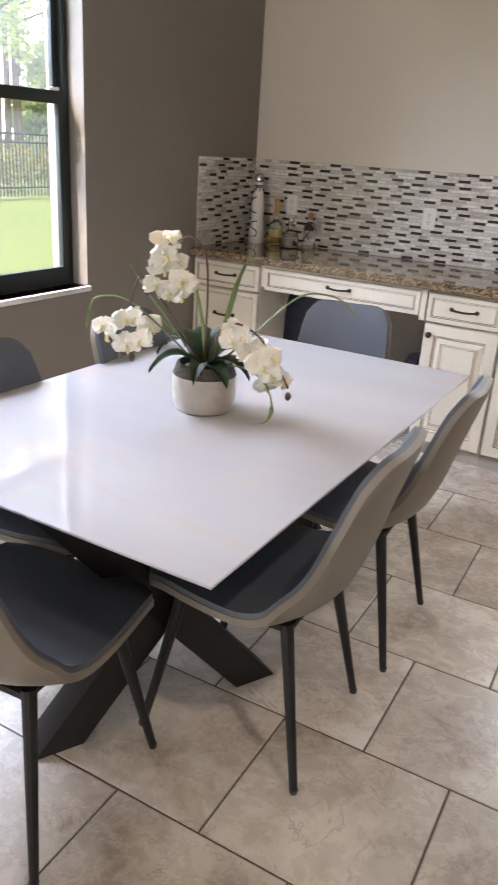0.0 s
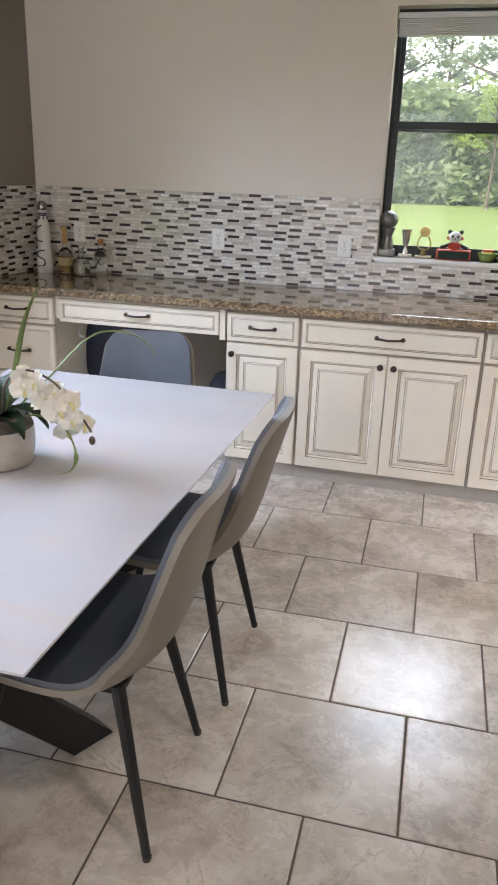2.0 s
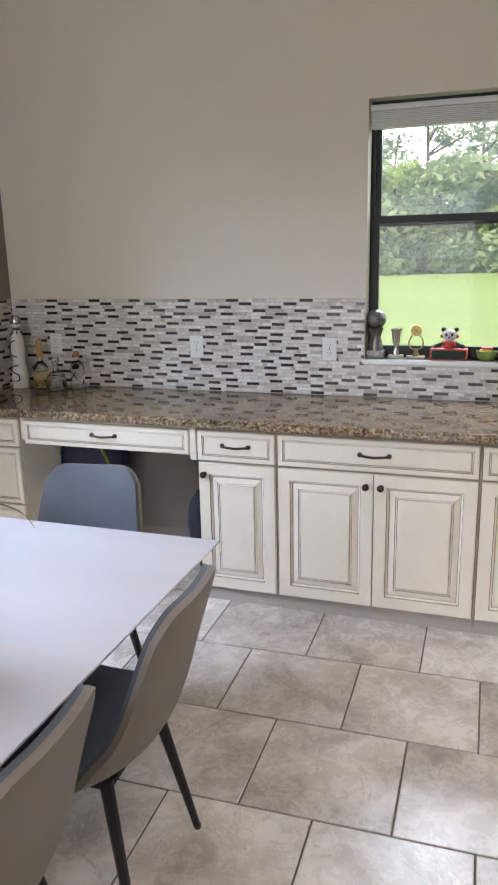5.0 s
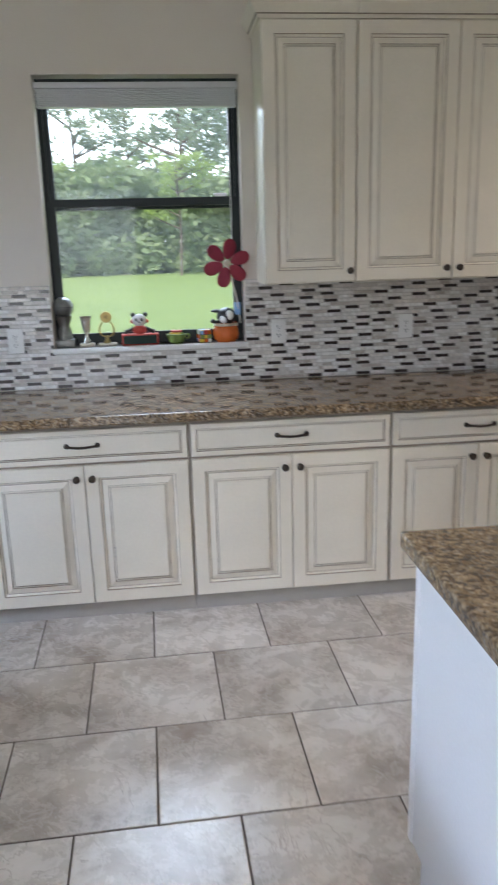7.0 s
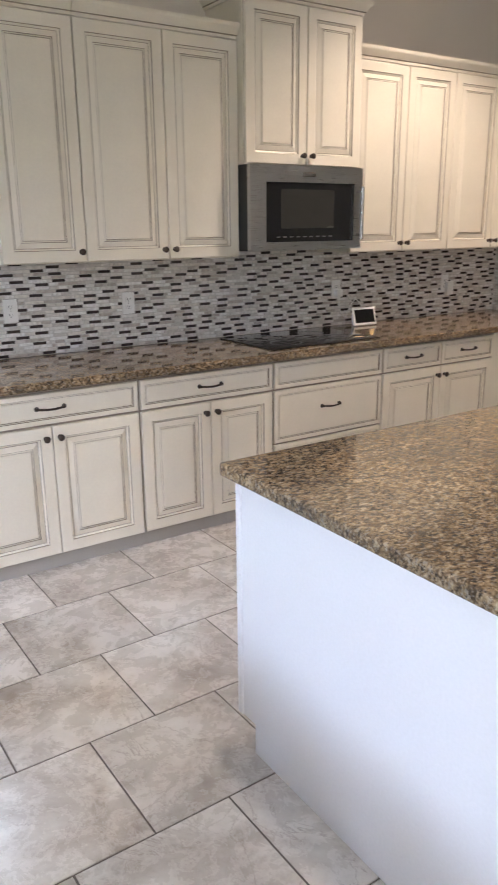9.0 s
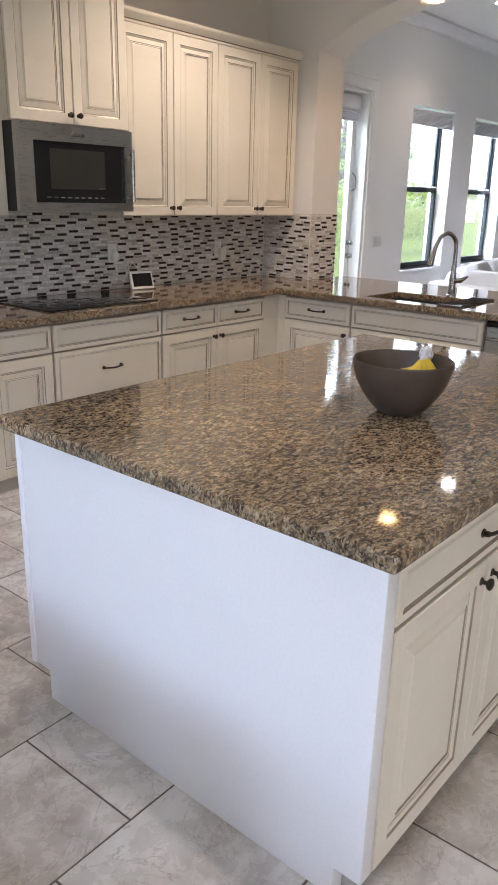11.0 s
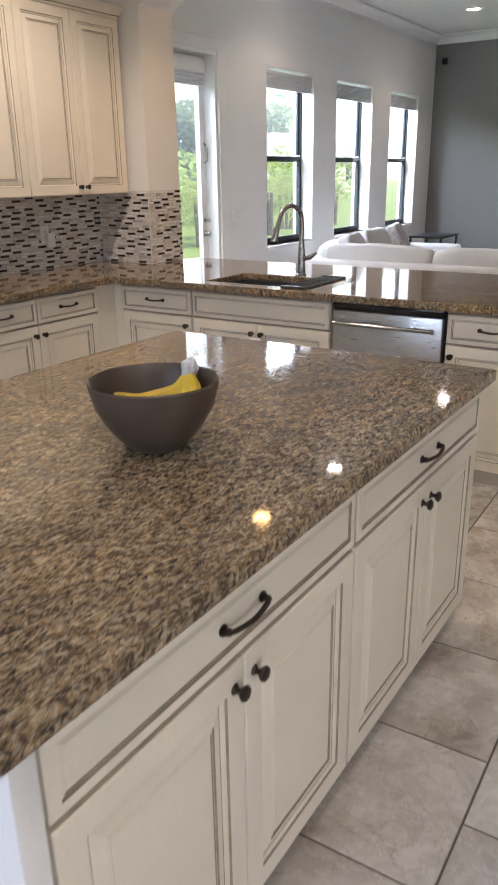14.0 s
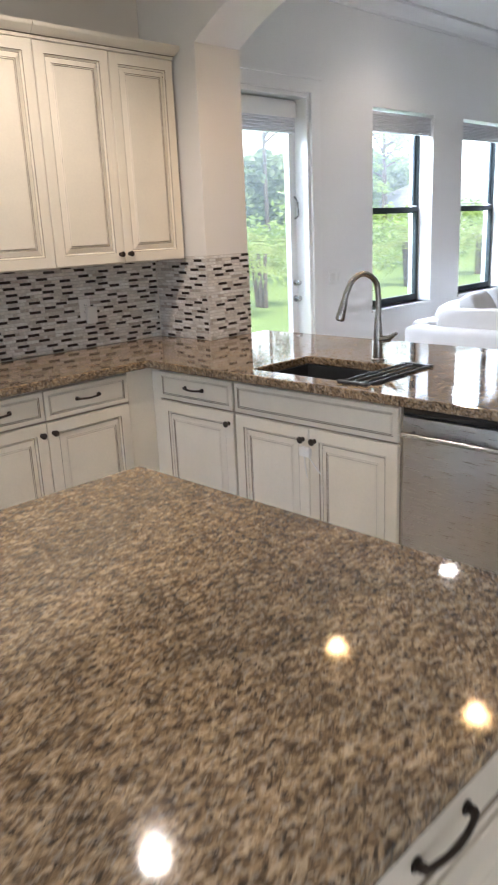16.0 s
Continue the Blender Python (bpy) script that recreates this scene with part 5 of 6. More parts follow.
def outlet(x, z=1.135, charger=False, switch=False):
    o = tagged(empty("wall_outlet", pose(x, 4.3915, z)), "white duplex wall outlet on the mosaic backsplash" if not charger else "white wall outlet with a plugged-in charger", "outlet", "wall outlets")
    part("plate", bevel_box(-0.0365, 0.0365, -0.006, 0.001, -0.058, 0.058, 0.003), M_PLASTIC, o)
    for dz in (-0.02, 0.02):
        sock = part("socket", bevel_box(-0.017, 0.017, -0.0085, -0.005, dz - 0.0145, dz + 0.0145, 0.004), M_PLASTIC, o)
        for dx, hh in ((-0.007, 0.005), (0.007, 0.004)):
            bm = bmesh.new()
            box(bm, dx - 0.0012, dx + 0.0012, -0.0092, -0.0084, dz - hh + 0.003, dz + hh + 0.003)
            part("slot", bm, M_SLOT, sock, "", False)
        part("ground_hole", lathe([(0.0028, 0), (0, 0.0007)], 8, m=Matrix.Translation((0, -0.0085, dz - 0.008)) @ pose(0, 0, 0, 90)), M_SLOT, sock)
    bmp = lathe([(0, -0.0072), (0.0026, -0.0068), (0.003, -0.006)], 10)
    bmp.transform(pose(0, 0, 0, -90))
    part("screw", bmp, M_CHROME, o)
    if charger:
        part("plug", bevel_box(-0.024, 0.024, -0.05, -0.0095, -0.045, 0.005, 0.008), M_PLASTIC, o, "white charger block")
    return o


for x in (-2.15, -1.283, -0.562, 0.687, 1.326):
    outlet(x)
outlet(2.79, 1.13, charger=True)
outlet(3.805, 1.12)
part_switch = tagged(empty("wall_timer", pose(3.83, 4.3845, 1.09)), "small white plug-in device on the outlet", "device")
part("case", bevel_box(-0.032, 0.032, -0.035, -0.004, -0.05, 0.045, 0.008), M_PLASTIC, part_switch)
cord = tagged(link_mesh("charger_cord", tube(spline([(2.79, 4.345, 1.09), (2.765, 4.32, 1.02), (2.80, 4.30, 0.96), (2.86, 4.33, 1.02), (2.93, 4.35, 1.06), (2.98, 4.34, 1.0), (2.95, 4.30, 0.93), (2.94, 4.285, 0.912)], 6), 0.0025, 6), M_PLASTIC, smooth=True), "thin white charging cord looping to the display", "cord")


def ceramic_bottle():
    b = tagged(empty("ceramic_bottle", pose(-2.325, 4.275, TOP1)), "tall white hand-painted ceramic bottle with a silver stopper", "bottle")
    dark = plain("cobalt_paint", (0.035, 0.035, 0.07), 0.35, relief=0)
    prof = [(0, 0), (0.046, 0), (0.049, 0.006), (0.049, 0.06), (0.045, 0.11), (0.036, 0.15), (0.036, 0.165), (0.041, 0.20), (0.039, 0.25), (0.028, 0.30), (0.022, 0.325), (0.024, 0.345), (0.026, 0.36), (0, 0.362)]
    body = part("bottle_body", lathe(prof, 28), plain("white_glaze", (0.72, 0.70, 0.66), 0.25, vary=0.04, relief=0), b)
    for z, r in ((0.326, 0.0225), (0.335, 0.0235)):
        part("painted_band", lathe([(r + 0.001, z - 0.004), (r + 0.002, z), (r + 0.001, z + 0.004)], 24), dark, body, "dark blue painted band")
    for k in range(7):
        a = 2 * math.pi * k / 7
        bm = tube([(0.025 * math.cos(a), 0.025 * math.sin(a), 0.318), (0.031 * math.cos(a), 0.031 * math.sin(a), 0.298)], [0.006, 0.001], 5)
        part("painted_leaf", bm, dark, body, "dark blue painted leaf")
    for ctrl in ([(0.01, -0.041, 0.27), (-0.025, -0.034, 0.25), (-0.036, -0.022, 0.215), (-0.02, -0.036, 0.185), (0.012, -0.039, 0.178)], [(0.022, -0.042, 0.13), (-0.018, -0.042, 0.12), (-0.02, -0.045, 0.095), (0.02, -0.046, 0.075), (0.02, -0.046, 0.045), (-0.022, -0.045, 0.038)]):
        part("painted_scroll", tube(spline(ctrl, 6), 0.0042, 6), dark, body, "dark painted scroll")
    part("stopper", lathe([(0.027, 0.356), (0.029, 0.362), (0.030, 0.38), (0.024, 0.396), (0.012, 0.404), (0, 0.406)], 24), M_CHROME, b, "silver domed stopper")


ceramic_bottle()
GL_CLEAR, GL_AMBER = glass("clear_bottle_glass", (0.93, 0.95, 0.93)), glass("amber_spirit", (0.85, 0.55, 0.18))


def liquor_bottle():
    b = tagged(empty("liquor_bottle", pose(-2.205, 4.30, TOP1)), "clear glass liquor bottle with a wooden stopper and amber spirit", "bottle")
    part("glass_body", lathe([(0, 0), (0.040, 0), (0.043, 0.01), (0.043, 0.10), (0.036, 0.125), (0.016, 0.145), (0.014, 0.17), (0.017, 0.175)], 24), GL_CLEAR, b)
    part("liquid", lathe([(0, 0.006), (0.038, 0.008), (0.039, 0.085), (0, 0.086)], 20), GL_AMBER, b, "amber liquid")
    part("band", lathe([(0.0435, 0.045), (0.0445, 0.05), (0.0445, 0.085), (0.0435, 0.09)], 24), plain("ochre_label", (0.42, 0.34, 0.16), 0.6), b, "ochre paper label")
    part("stopper", lathe([(0.014, 0.172), (0.018, 0.178), (0.020, 0.19), (0.014, 0.20), (0.015, 0.235), (0.018, 0.25), (0.017, 0.265), (0, 0.268)], 20), plain("cork_wood", (0.45, 0.27, 0.10), 0.6, vary=0.15, scale=20), b, "turned wooden stopper")


liquor_bottle()


def decanter():
    b = tagged(empty("glass_decanter", pose(-2.085, 4.265, TOP1)), "squat clear glass decanter beside the bottles", "decanter")
    part("glass_body", lathe([(0, 0), (0.050, 0), (0.054, 0.006), (0.054, 0.055), (0.046, 0.08), (0.018, 0.10), (0.015, 0.13), (0.019, 0.136), (0.016, 0.136), (0.012, 0.13), (0.014, 0.10), (0.042, 0.078), (0.050, 0.055), (0.050, 0.012), (0, 0.010)], 28), GL_CLEAR, b)
    part("stopper", lathe([(0, 0.128), (0.011, 0.13), (0.013, 0.138), (0.022, 0.15), (0.020, 0.168), (0, 0.176)], 20), GL_CLEAR, b, "round glass stopper")


decanter()


def crossed_bottle():
    b = tagged(empty("clear_bottle", pose(-1.985, 4.325, TOP1)), "clear glass bottle with a dark crossed mark", "bottle")
    part("glass_body", lathe([(0, 0), (0.036, 0), (0.039, 0.008), (0.039, 0.11), (0.034, 0.13), (0.016, 0.15), (0.015, 0.175), (0, 0.175)], 24), GL_CLEAR, b)
    for s in (-1, 1):
        part("mark", tube([(-0.018 * s, -0.0385, 0.055), (0.018 * s, -0.0385, 0.10)], 0.003, 6), M_BRONZE, b, "dark crossed bar")
    part("stopper", lathe([(0, 0.17), (0.017, 0.172), (0.019, 0.19), (0.013, 0.205), (0, 0.208)], 18), plain("copper_cap", (0.40, 0.20, 0.09), 0.35, metal=0.8), b, "copper stopper")


crossed_bottle()

# ---- things on the window sill ----
SILL, SY = 1.0905, 4.442
M_PEWTER = plain("pewter", (0.20, 0.20, 0.19), 0.35, metal=0.8, vary=0.25, scale=40, relief=0.2)
M_GOLD = plain("gold_plate", (0.36, 0.27, 0.11), 0.42, metal=0.9, vary=0.1)
M_SILVER = plain("silver_plate", (0.62, 0.60, 0.55), 0.22, metal=0.9, vary=0.1)
M_BASE = plain("pale_marble_base", (0.55, 0.48, 0.36), 0.3, vary=0.2, scale=40)
M_RED = plain("dark_red_felt", (0.26, 0.025, 0.045), 0.8, vary=0.12, scale=20, fine=200, relief=0.3)
M_ORANGE = plain("orange_glaze", (0.62, 0.13, 0.02), 0.25, vary=0.15, scale=20)
M_DKGREEN = plain("dark_green_paint", (0.012, 0.03, 0.024), 0.8)
M_LIME = plain("lime_ceramic", (0.20, 0.30, 0.07), 0.4, vary=0.25, scale=30)
M_YEL = plain("yellow_paint", (0.70, 0.50, 0.04), 0.45)
M_BRICKRED = plain("red_paint", (0.55, 0.06, 0.04), 0.45)
M_BLUE = plain("light_blue_paint", (0.25, 0.45, 0.75), 0.45)


def ball_trophy():
    t = tagged(empty("ball_trophy", pose(-0.338, SY, SILL) @ Matrix.Scale(1.16, 4)), "pewter trophy with a ball on a draped column", "trophy")
    part("plinth", bevel_box(-0.038, 0.038, -0.03, 0.03, 0, 0.034, 0.003), M_PEWTER, t)
    bm = lathe([(0, 0.034), (0.030, 0.034), (0.026, 0.06), (0.022, 0.09), (0.028, 0.115), (0.034, 0.13), (0, 0.131)], 14)
    for v in bm.verts:
        v.co += Vector((noise.noise(v.co * 60), noise.noise(v.co * 60 + Vector((5, 0, 0))), 0)) * 0.007
    part("column", bm, M_PEWTER, t)
    bm = bmesh.new()
    bmesh.ops.create_uvsphere(bm, u_segments=24, v_segments=14, radius=0.041)
    bm.transform(Matrix.Translation((0, 0, 0.165)))
    ball = part("ball", bm, M_PEWTER, t)
    for ax in ((0, 0), (90, 0), (90, 60), (90, 120)):
        part("ball_seam", lathe([(0.0405, -0.0012), (0.0416, 0), (0.0405, 0.0012)], 36, m=Matrix.Translation((0, 0, 0.165)) @ pose(0, 0, 0, ax[0], 0, ax[1])), M_SLOT, ball)


ball_trophy()


def cup_trophy():
    t = tagged(empty("cup_trophy", pose(-0.238, SY, SILL) @ Matrix.Scale(1.2, 4)), "small silver cup trophy on a pale base", "trophy")
    part("base", bevel_box(-0.029, 0.029, -0.02, 0.02, 0, 0.014, 0.002), M_BASE, t)
    bm = lathe([(0, 0.014), (0.015, 0.014), (0.012, 0.03), (0.007, 0.045), (0.010, 0.055), (0.016, 0.07), (0.019, 0.10), (0.025, 0.12), (0.023, 0.12), (0.014, 0.075), (0, 0.06)], 22)
    part("cup", bm, M_SILVER, t)


cup_trophy()


def wreath_trophy():
    t = tagged(empty("wreath_trophy", pose(-0.142, SY, SILL)), "small gold trophy with a round medallion and laurel", "trophy")
    part("base", bevel_box(-0.044, 0.044, -0.02, 0.02, 0, 0.014, 0.002), M_BASE, t)
    part("riser", lathe([(0, 0.014), (0.018, 0.014), (0.010, 0.035), (0.006, 0.05), (0, 0.05)], 18), M_GOLD, t)
    for s in (-1, 1):
        part("laurel", tube(spline([(0, 0, 0.04), (0.028 * s, 0, 0.055), (0.034 * s, 0, 0.085), (0.018 * s, 0, 0.115)], 6), [0.004] * 18 + [0.002], 6), M_GOLD, t, "gold laurel branch")
    disc = lathe([(0, -0.006), (0.025, -0.006), (0.027, 0), (0.025, 0.006), (0, 0.006)], 28)
    disc.transform(Matrix.Translation((0, 0, 0.137)) @ pose(0, 0, 0, 90))
    md = part("medallion", disc, M_GOLD, t)
    part("mark", tube([(-0.008, -0.0068, 0.127), (-0.006, -0.0068, 0.147), (0.006, -0.0068, 0.127), (0.008, -0.0068, 0.147)], 0.0022, 5), M_BRONZE, md, "dark engraved mark")


wreath_trophy()


def figure_on_box():
    b = tagged(empty("display_box", pose(0.016, SY, SILL)), "dark green box with a red rim on the sill", "box")
    part("box_body", bevel_box(-0.088, 0.088, -0.03, 0.03, 0, 0.052, 0.003), M_BRICKRED, b)
    part("front_panel", bevel_box(-0.080, 0.080, -0.033, -0.029, 0.006, 0.046, 0.001, 1), M_DKGREEN, b, "dark green front")
    mats = [plain("black_figure", (0.02, 0.02, 0.02), 0.5, relief=0), plain("white_figure", (0.75, 0.73, 0.70), 0.5, relief=0), M_BRICKRED]
    bm = bmesh.new()

    def blob(c, r, mat, sx=1.0, sz=1.0):
        n0 = len(bm.faces)
        bmesh.ops.create_uvsphere(bm, u_segments=16, v_segments=10, radius=r, matrix=Matrix.Translation(c) @ Matrix.Diagonal((sx, 1, sz, 1)))
        bm.faces.ensure_lookup_table()
        for f in bm.faces[n0:]:
            f.material_index = mat
    blob((0, 0, 0.072), 0.030, 2, 1.2, 0.75)
    blob((0, -0.004, 0.118), 0.031, 1, 1.12, 0.95)
    for s in (-1, 1):
        blob((0.030 * s, 0, 0.144), 0.0115, 0)
        blob((0.013 * s, -0.030, 0.121), 0.0062, 0, 1, 1.3)
        blob((0.034 * s, -0.002, 0.112), 0.010, 2)
        tube([(0.022 * s, 0, 0.08), (0.052 * s, -0.006, 0.068), (0.07 * s, -0.012, 0.062)], [0.010, 0.009, 0.011], 8, bm)
    blob((0, -0.034, 0.110), 0.004, 0)
    tagged(link_mesh("bear_figurine", bm, mats, smooth=True), "small black and white bear figurine on a dark green box", "figurine").matrix_world = pose(0.016, SY, SILL + 0.0)


figure_on_box()


def green_bowl():
    b = tagged(empty("green_bowl", pose(0.190, SY, SILL)), "small lime green bowl with blocks in it", "bowl")
    part("bowl_body", lathe([(0, 0), (0.030, 0), (0.036, 0.006), (0.046, 0.03), (0.049, 0.045), (0.046, 0.046), (0.040, 0.02), (0, 0.016)], 26), M_LIME, b)
    part("handle", tube(spline([(0.045, 0, 0.02), (0.06, 0, 0.024), (0.062, 0, 0.038), (0.047, 0, 0.042)], 5), 0.005, 7), M_LIME, b)
    part("block", bevel_box(-0.03, 0.022, -0.022, 0.02, 0.018, 0.052, 0.003), M_YEL, b, "yellow block")
    part("block", bevel_box(-0.024, 0.028, -0.016, 0.02, 0.052, 0.062, 0.002), M_BRICKRED, b, "red block")


green_bowl()


def puzzle_cube():
    c = tagged(empty("puzzle_cube", pose(0.327, SY - 0.005, SILL, 0, 0, 12)), "small multicoloured plastic puzzle cube on the sill", "toy")
    part("core", bevel_box(-0.029, 0.029, -0.029, 0.029, 0, 0.058, 0.003), M_SLOT, c)
    cols = [M_YEL, M_BRICKRED, M_LIME, M_PLASTIC, M_ORANGE, M_BLUE]
    r = random.Random(2)
    for i in range(3):
        for j in range(3):
            x, z = -0.019 + 0.019 * i, 0.010 + 0.019 * j
            part("sticker", bevel_box(x - 0.0085, x + 0.0085, -0.0305, -0.0285, z - 0.0085, z + 0.0085, 0.001, 1), r.choice(cols), c, "coloured sticker")
            part("sticker", bevel_box(-0.0305, -0.0285, x - 0.0085, x + 0.0085, z - 0.0085, z + 0.0085, 0.001, 1), r.choice(cols), c, "coloured sticker")
            part("sticker", bevel_box(x - 0.0085, x + 0.0085, z - 0.0375, z - 0.0205, 0.0575, 0.0595, 0.001, 1), r.choice(cols), c, "coloured sticker")


puzzle_cube()


def orange_pot():
    p = tagged(empty("orange_pot", pose(0.432, SY - 0.012, SILL)), "round orange glazed pot", "pot")
    part("pot_body", lathe([(0, 0), (0.046, 0), (0.058, 0.014), (0.063, 0.04), (0.060, 0.062), (0.055, 0.07), (0.058, 0.075), (0.058, 0.092), (0.053, 0.092), (0.050, 0.07), (0, 0.06)], 30), M_ORANGE, p)
    part("rim_band", lathe([(0.0585, 0.077), (0.0595, 0.08), (0.0595, 0.089), (0.0585, 0.0915)], 30), M_BASE, p, "tan rim")
    bm = bmesh.new()
    mats = [plain("black_plastic", (0.02, 0.02, 0.022), 0.4, relief=0), plain("white_plastic_toy", (0.78, 0.77, 0.74), 0.4, relief=0)]

    def blob(c, r, mat, sx=1.0, sz=1.0, sy=1.0):
        n0 = len(bm.faces)
        bmesh.ops.create_uvsphere(bm, u_segments=16, v_segments=10, radius=r, matrix=Matrix.Translation(c) @ Matrix.Diagonal((sx, sy, sz, 1)))
        bm.faces.ensure_lookup_table()
        for f in bm.faces[n0:]:
            f.material_index = mat
    blob((0.0, 0, 0.035), 0.046, 0, 1.05, 0.95)
    blob((0.012, -0.036, 0.042), 0.020, 1, 1, 1.2, 0.6)
    blob((-0.016, -0.034, 0.024), 0.020, 1, 1, 1, 0.6)
    blob((-0.05, 0, 0.062), 0.014, 0, 1.8, 0.6)
    tube([(-0.03, -0.02, 0.01), (-0.06, -0.03, 0.012), (-0.076, -0.03, 0.022)], [0.010, 0.008, 0.012], 8, bm)
    ob = tagged(link_mesh("bird_figurine", bm, mats, smooth=True), "black and white toy bird in the orange pot", "figurine")
    ob.matrix_world = pose(0.437, SY - 0.012, SILL + 0.086)


orange_pot()


def pinwheel():
    f = tagged(empty("flower_pinwheel", pose(0.47, SY - 0.02, SILL + 0.088)), "dark red felt flower pinwheel on a thin stick", "pinwheel")
    c = Vector((-0.028, -0.055, 0.285))
    part("stick", tube([(0.035, 0.0, 0.0), (0.012, -0.02, 0.15), (c.x, -0.04, c.z)], 0.0035, 7), M_PLASTIC, f, "thin white stick")
    for k in range(6):
        a = math.radians(18 + 60 * k)
        bm = bmesh.new()
        bmesh.ops.create_uvsphere(bm, u_segments=18, v_segments=10, radius=1.0)
        bm.transform(Matrix.Diagonal((0.048, 0.007, 0.032, 1)))
        for v in bm.verts:
            v.co.z *= 1 + 4.0 * v.co.x
        bm.transform(Matrix.Translation(c) @ pose(0, 0, 0, 0, -math.degrees(a), 0) @ Matrix.Translation((0.066, 0, 0)) @ pose(0, 0, 0, 16, 0, 0))
        part("petal", bm, M_RED, f)
    bm = lathe([(0, -0.012), (0.012, -0.011), (0.017, -0.004), (0.017, 0.004), (0, 0.006)], 20)
    bm.transform(Matrix.Translation(c) @ pose(0, 0, 0, -90))
    part("hub", bm, M_BASE, f, "pale yellow hub")
    part("tag", bevel_box(0.005, 0.035, -0.012, -0.006, 0.04, 0.10, 0.002), M_BLUE, f, "light blue tag")


pinwheel()

# ---- orchid ----
VIEW = pose(-1.092, 1.862, 0.735, 0, 0, 33)


def orchid():
    p = tagged(empty("potted_orchid", VIEW), "white silk orchid in a cracked cream pot on the table", "plant")
    prof = [(0, 0), (0.074, 0), (0.082, 0.005), (0.090, 0.03), (0.093, 0.065), (0.0915, 0.106), (0.086, 0.122), (0.080, 0.138), (0.074, 0.140), (0.070, 0.128), (0.068, 0.10), (0, 0.098)]
    bm = lathe(prof, 44, [0, 0, 0, 0, 0, 1, 1, 1, 1, 1, 1])
    rr = random.Random(3)
    part("pot", bm, [M_CERAMIC, M_SOIL], p, "cream glazed pot with a raw dark rim")
    bm = lathe([(0.069, 0.118), (0.05, 0.126), (0, 0.132)], 30)
    for v in bm.verts:
        v.co.z += 0.008 * noise.noise(v.co * 50)
    part("soil", bm, M_SOIL, p, "dark moss and soil")
    for a, ln, wd, up in ((200, 0.15, 0.026, 0.05), (165, 0.13, 0.03, 0.09), (330, 0.13, 0.028, 0.04), (300, 0.11, 0.03, 0.02), (20, 0.12, 0.026, 0.06), (80, 0.14, 0.028, 0.10), (120, 0.11, 0.028, 0.10), (255, 0.10, 0.027, 0.03)):
        d = Vector((math.cos(radians(a)), math.sin(radians(a)), 0))
        s = Vector((-d.y, d.x, 0))
        bm = bmesh.new()
        rows = []
        for i in range(11):
            u = i / 10
            c = d * (0.015 + ln * u) + Vector((0, 0, 0.13 + up * math.sin(u * 2.4) - 0.05 * u * u))
            w = wd * math.sin(math.pi * min(0.98, 0.16 + 0.84 * u)) ** 0.7
            rows.append([bm.verts.new(c + s * w * k + Vector((0, 0, 0.012 * abs(k)))) for k in (-1, -0.5, 0, 0.5, 1)])
        for q, r in zip(rows, rows[1:]):
            for i in range(4):
                bm.faces.new((q[i], q[i + 1], r[i + 1], r[i]))
        bmesh.ops.solidify(bm, geom=bm.faces[:], thickness=0.0025)
        part("leaf", bm, M_LEAF, p, "broad dark green leaf")
    blades = [[(0.02, 0, 0.13), (0.055, 0.01, 0.26), (0.085, 0.0, 0.38), (0.125, -0.02, 0.475)],
              [(0.03, 0.0, 0.13), (0.13, -0.01, 0.225), (0.25, 0.0, 0.335), (0.34, 0.0, 0.345), (0.40, 0.0, 0.315), (0.425, 0, 0.275)],
              [(0.03, -0.03, 0.13), (0.10, -0.06, 0.145), (0.165, -0.09, 0.115), (0.19, -0.11, 0.05), (0.175, -0.13, 0.012), (0.135, -0.14, 0.006)],
              [(-0.02, 0, 0.13), (-0.10, 0.02, 0.24), (-0.17, 0.02, 0.33), (-0.215, 0.02, 0.40)],
              [(-0.02, 0.0, 0.13), (-0.13, 0.0, 0.235), (-0.22, 0, 0.305), (-0.30, 0, 0.31), (-0.325, 0, 0.275), (-0.335, 0, 0.22)],
              [(0.0, 0.01, 0.13), (-0.012, 0.02, 0.25), (-0.035, 0.0, 0.36)], [(0.0, 0.02, 0.13), (-0.08, 0.05, 0.20), (-0.15, 0.06, 0.26)]]
    for b in blades:
        pts = spline(b, 7)
        n = len(pts)
        part("blade", tube(pts, [0.0078 * math.sin(math.pi * min(0.97, 0.25 + 0.75 * i / n)) + 0.0006 for i in range(n)], 6, flat=0.35), M_STEM, p, "thin striped green blade")
    stems = [[(-0.005, 0, 0.13), (0.0, 0.0, 0.32), (-0.01, -0.01, 0.44), (-0.05, -0.01, 0.485), (-0.10, -0.01, 0.46)], [(-0.01, 0, 0.13), (-0.09, -0.01, 0.26), (-0.16, -0.02, 0.36), (-0.19, -0.02, 0.365), (-0.21, -0.02, 0.30)],
             [(0.01, 0, 0.13), (0.03, -0.03, 0.23), (0.08, -0.05, 0.265), (0.15, -0.07, 0.23), (0.21, -0.08, 0.14), (0.235, -0.08, 0.095)]]
    for b in stems:
        part("flower_stem", tube(spline(b, 7), 0.0032, 6), M_TWIG, p, "arching brown stem")

    def petal(L, W, bend):
        bm = bmesh.new()
        rows = []
        for i in range(7):
            u = i / 6
            w = W * math.sin(math.pi * (0.12 + 0.80 * u)) ** 0.75
            rows.append([bm.verts.new((w * k, L * u, bend * u * u + 0.12 * W * math.cos(k * 2.2) - 0.004 * math.sin(5 * u + 3 * k))) for k in (-1, -0.5, 0, 0.5, 1)])
        for q, r in zip(rows, rows[1:]):
            for i in range(4):
                bm.faces.new((q[i], q[i + 1], r[i + 1], r[i]))
        return bm

    def bloom(c, yaw, pitch, roll, s):
        bm = bmesh.new()
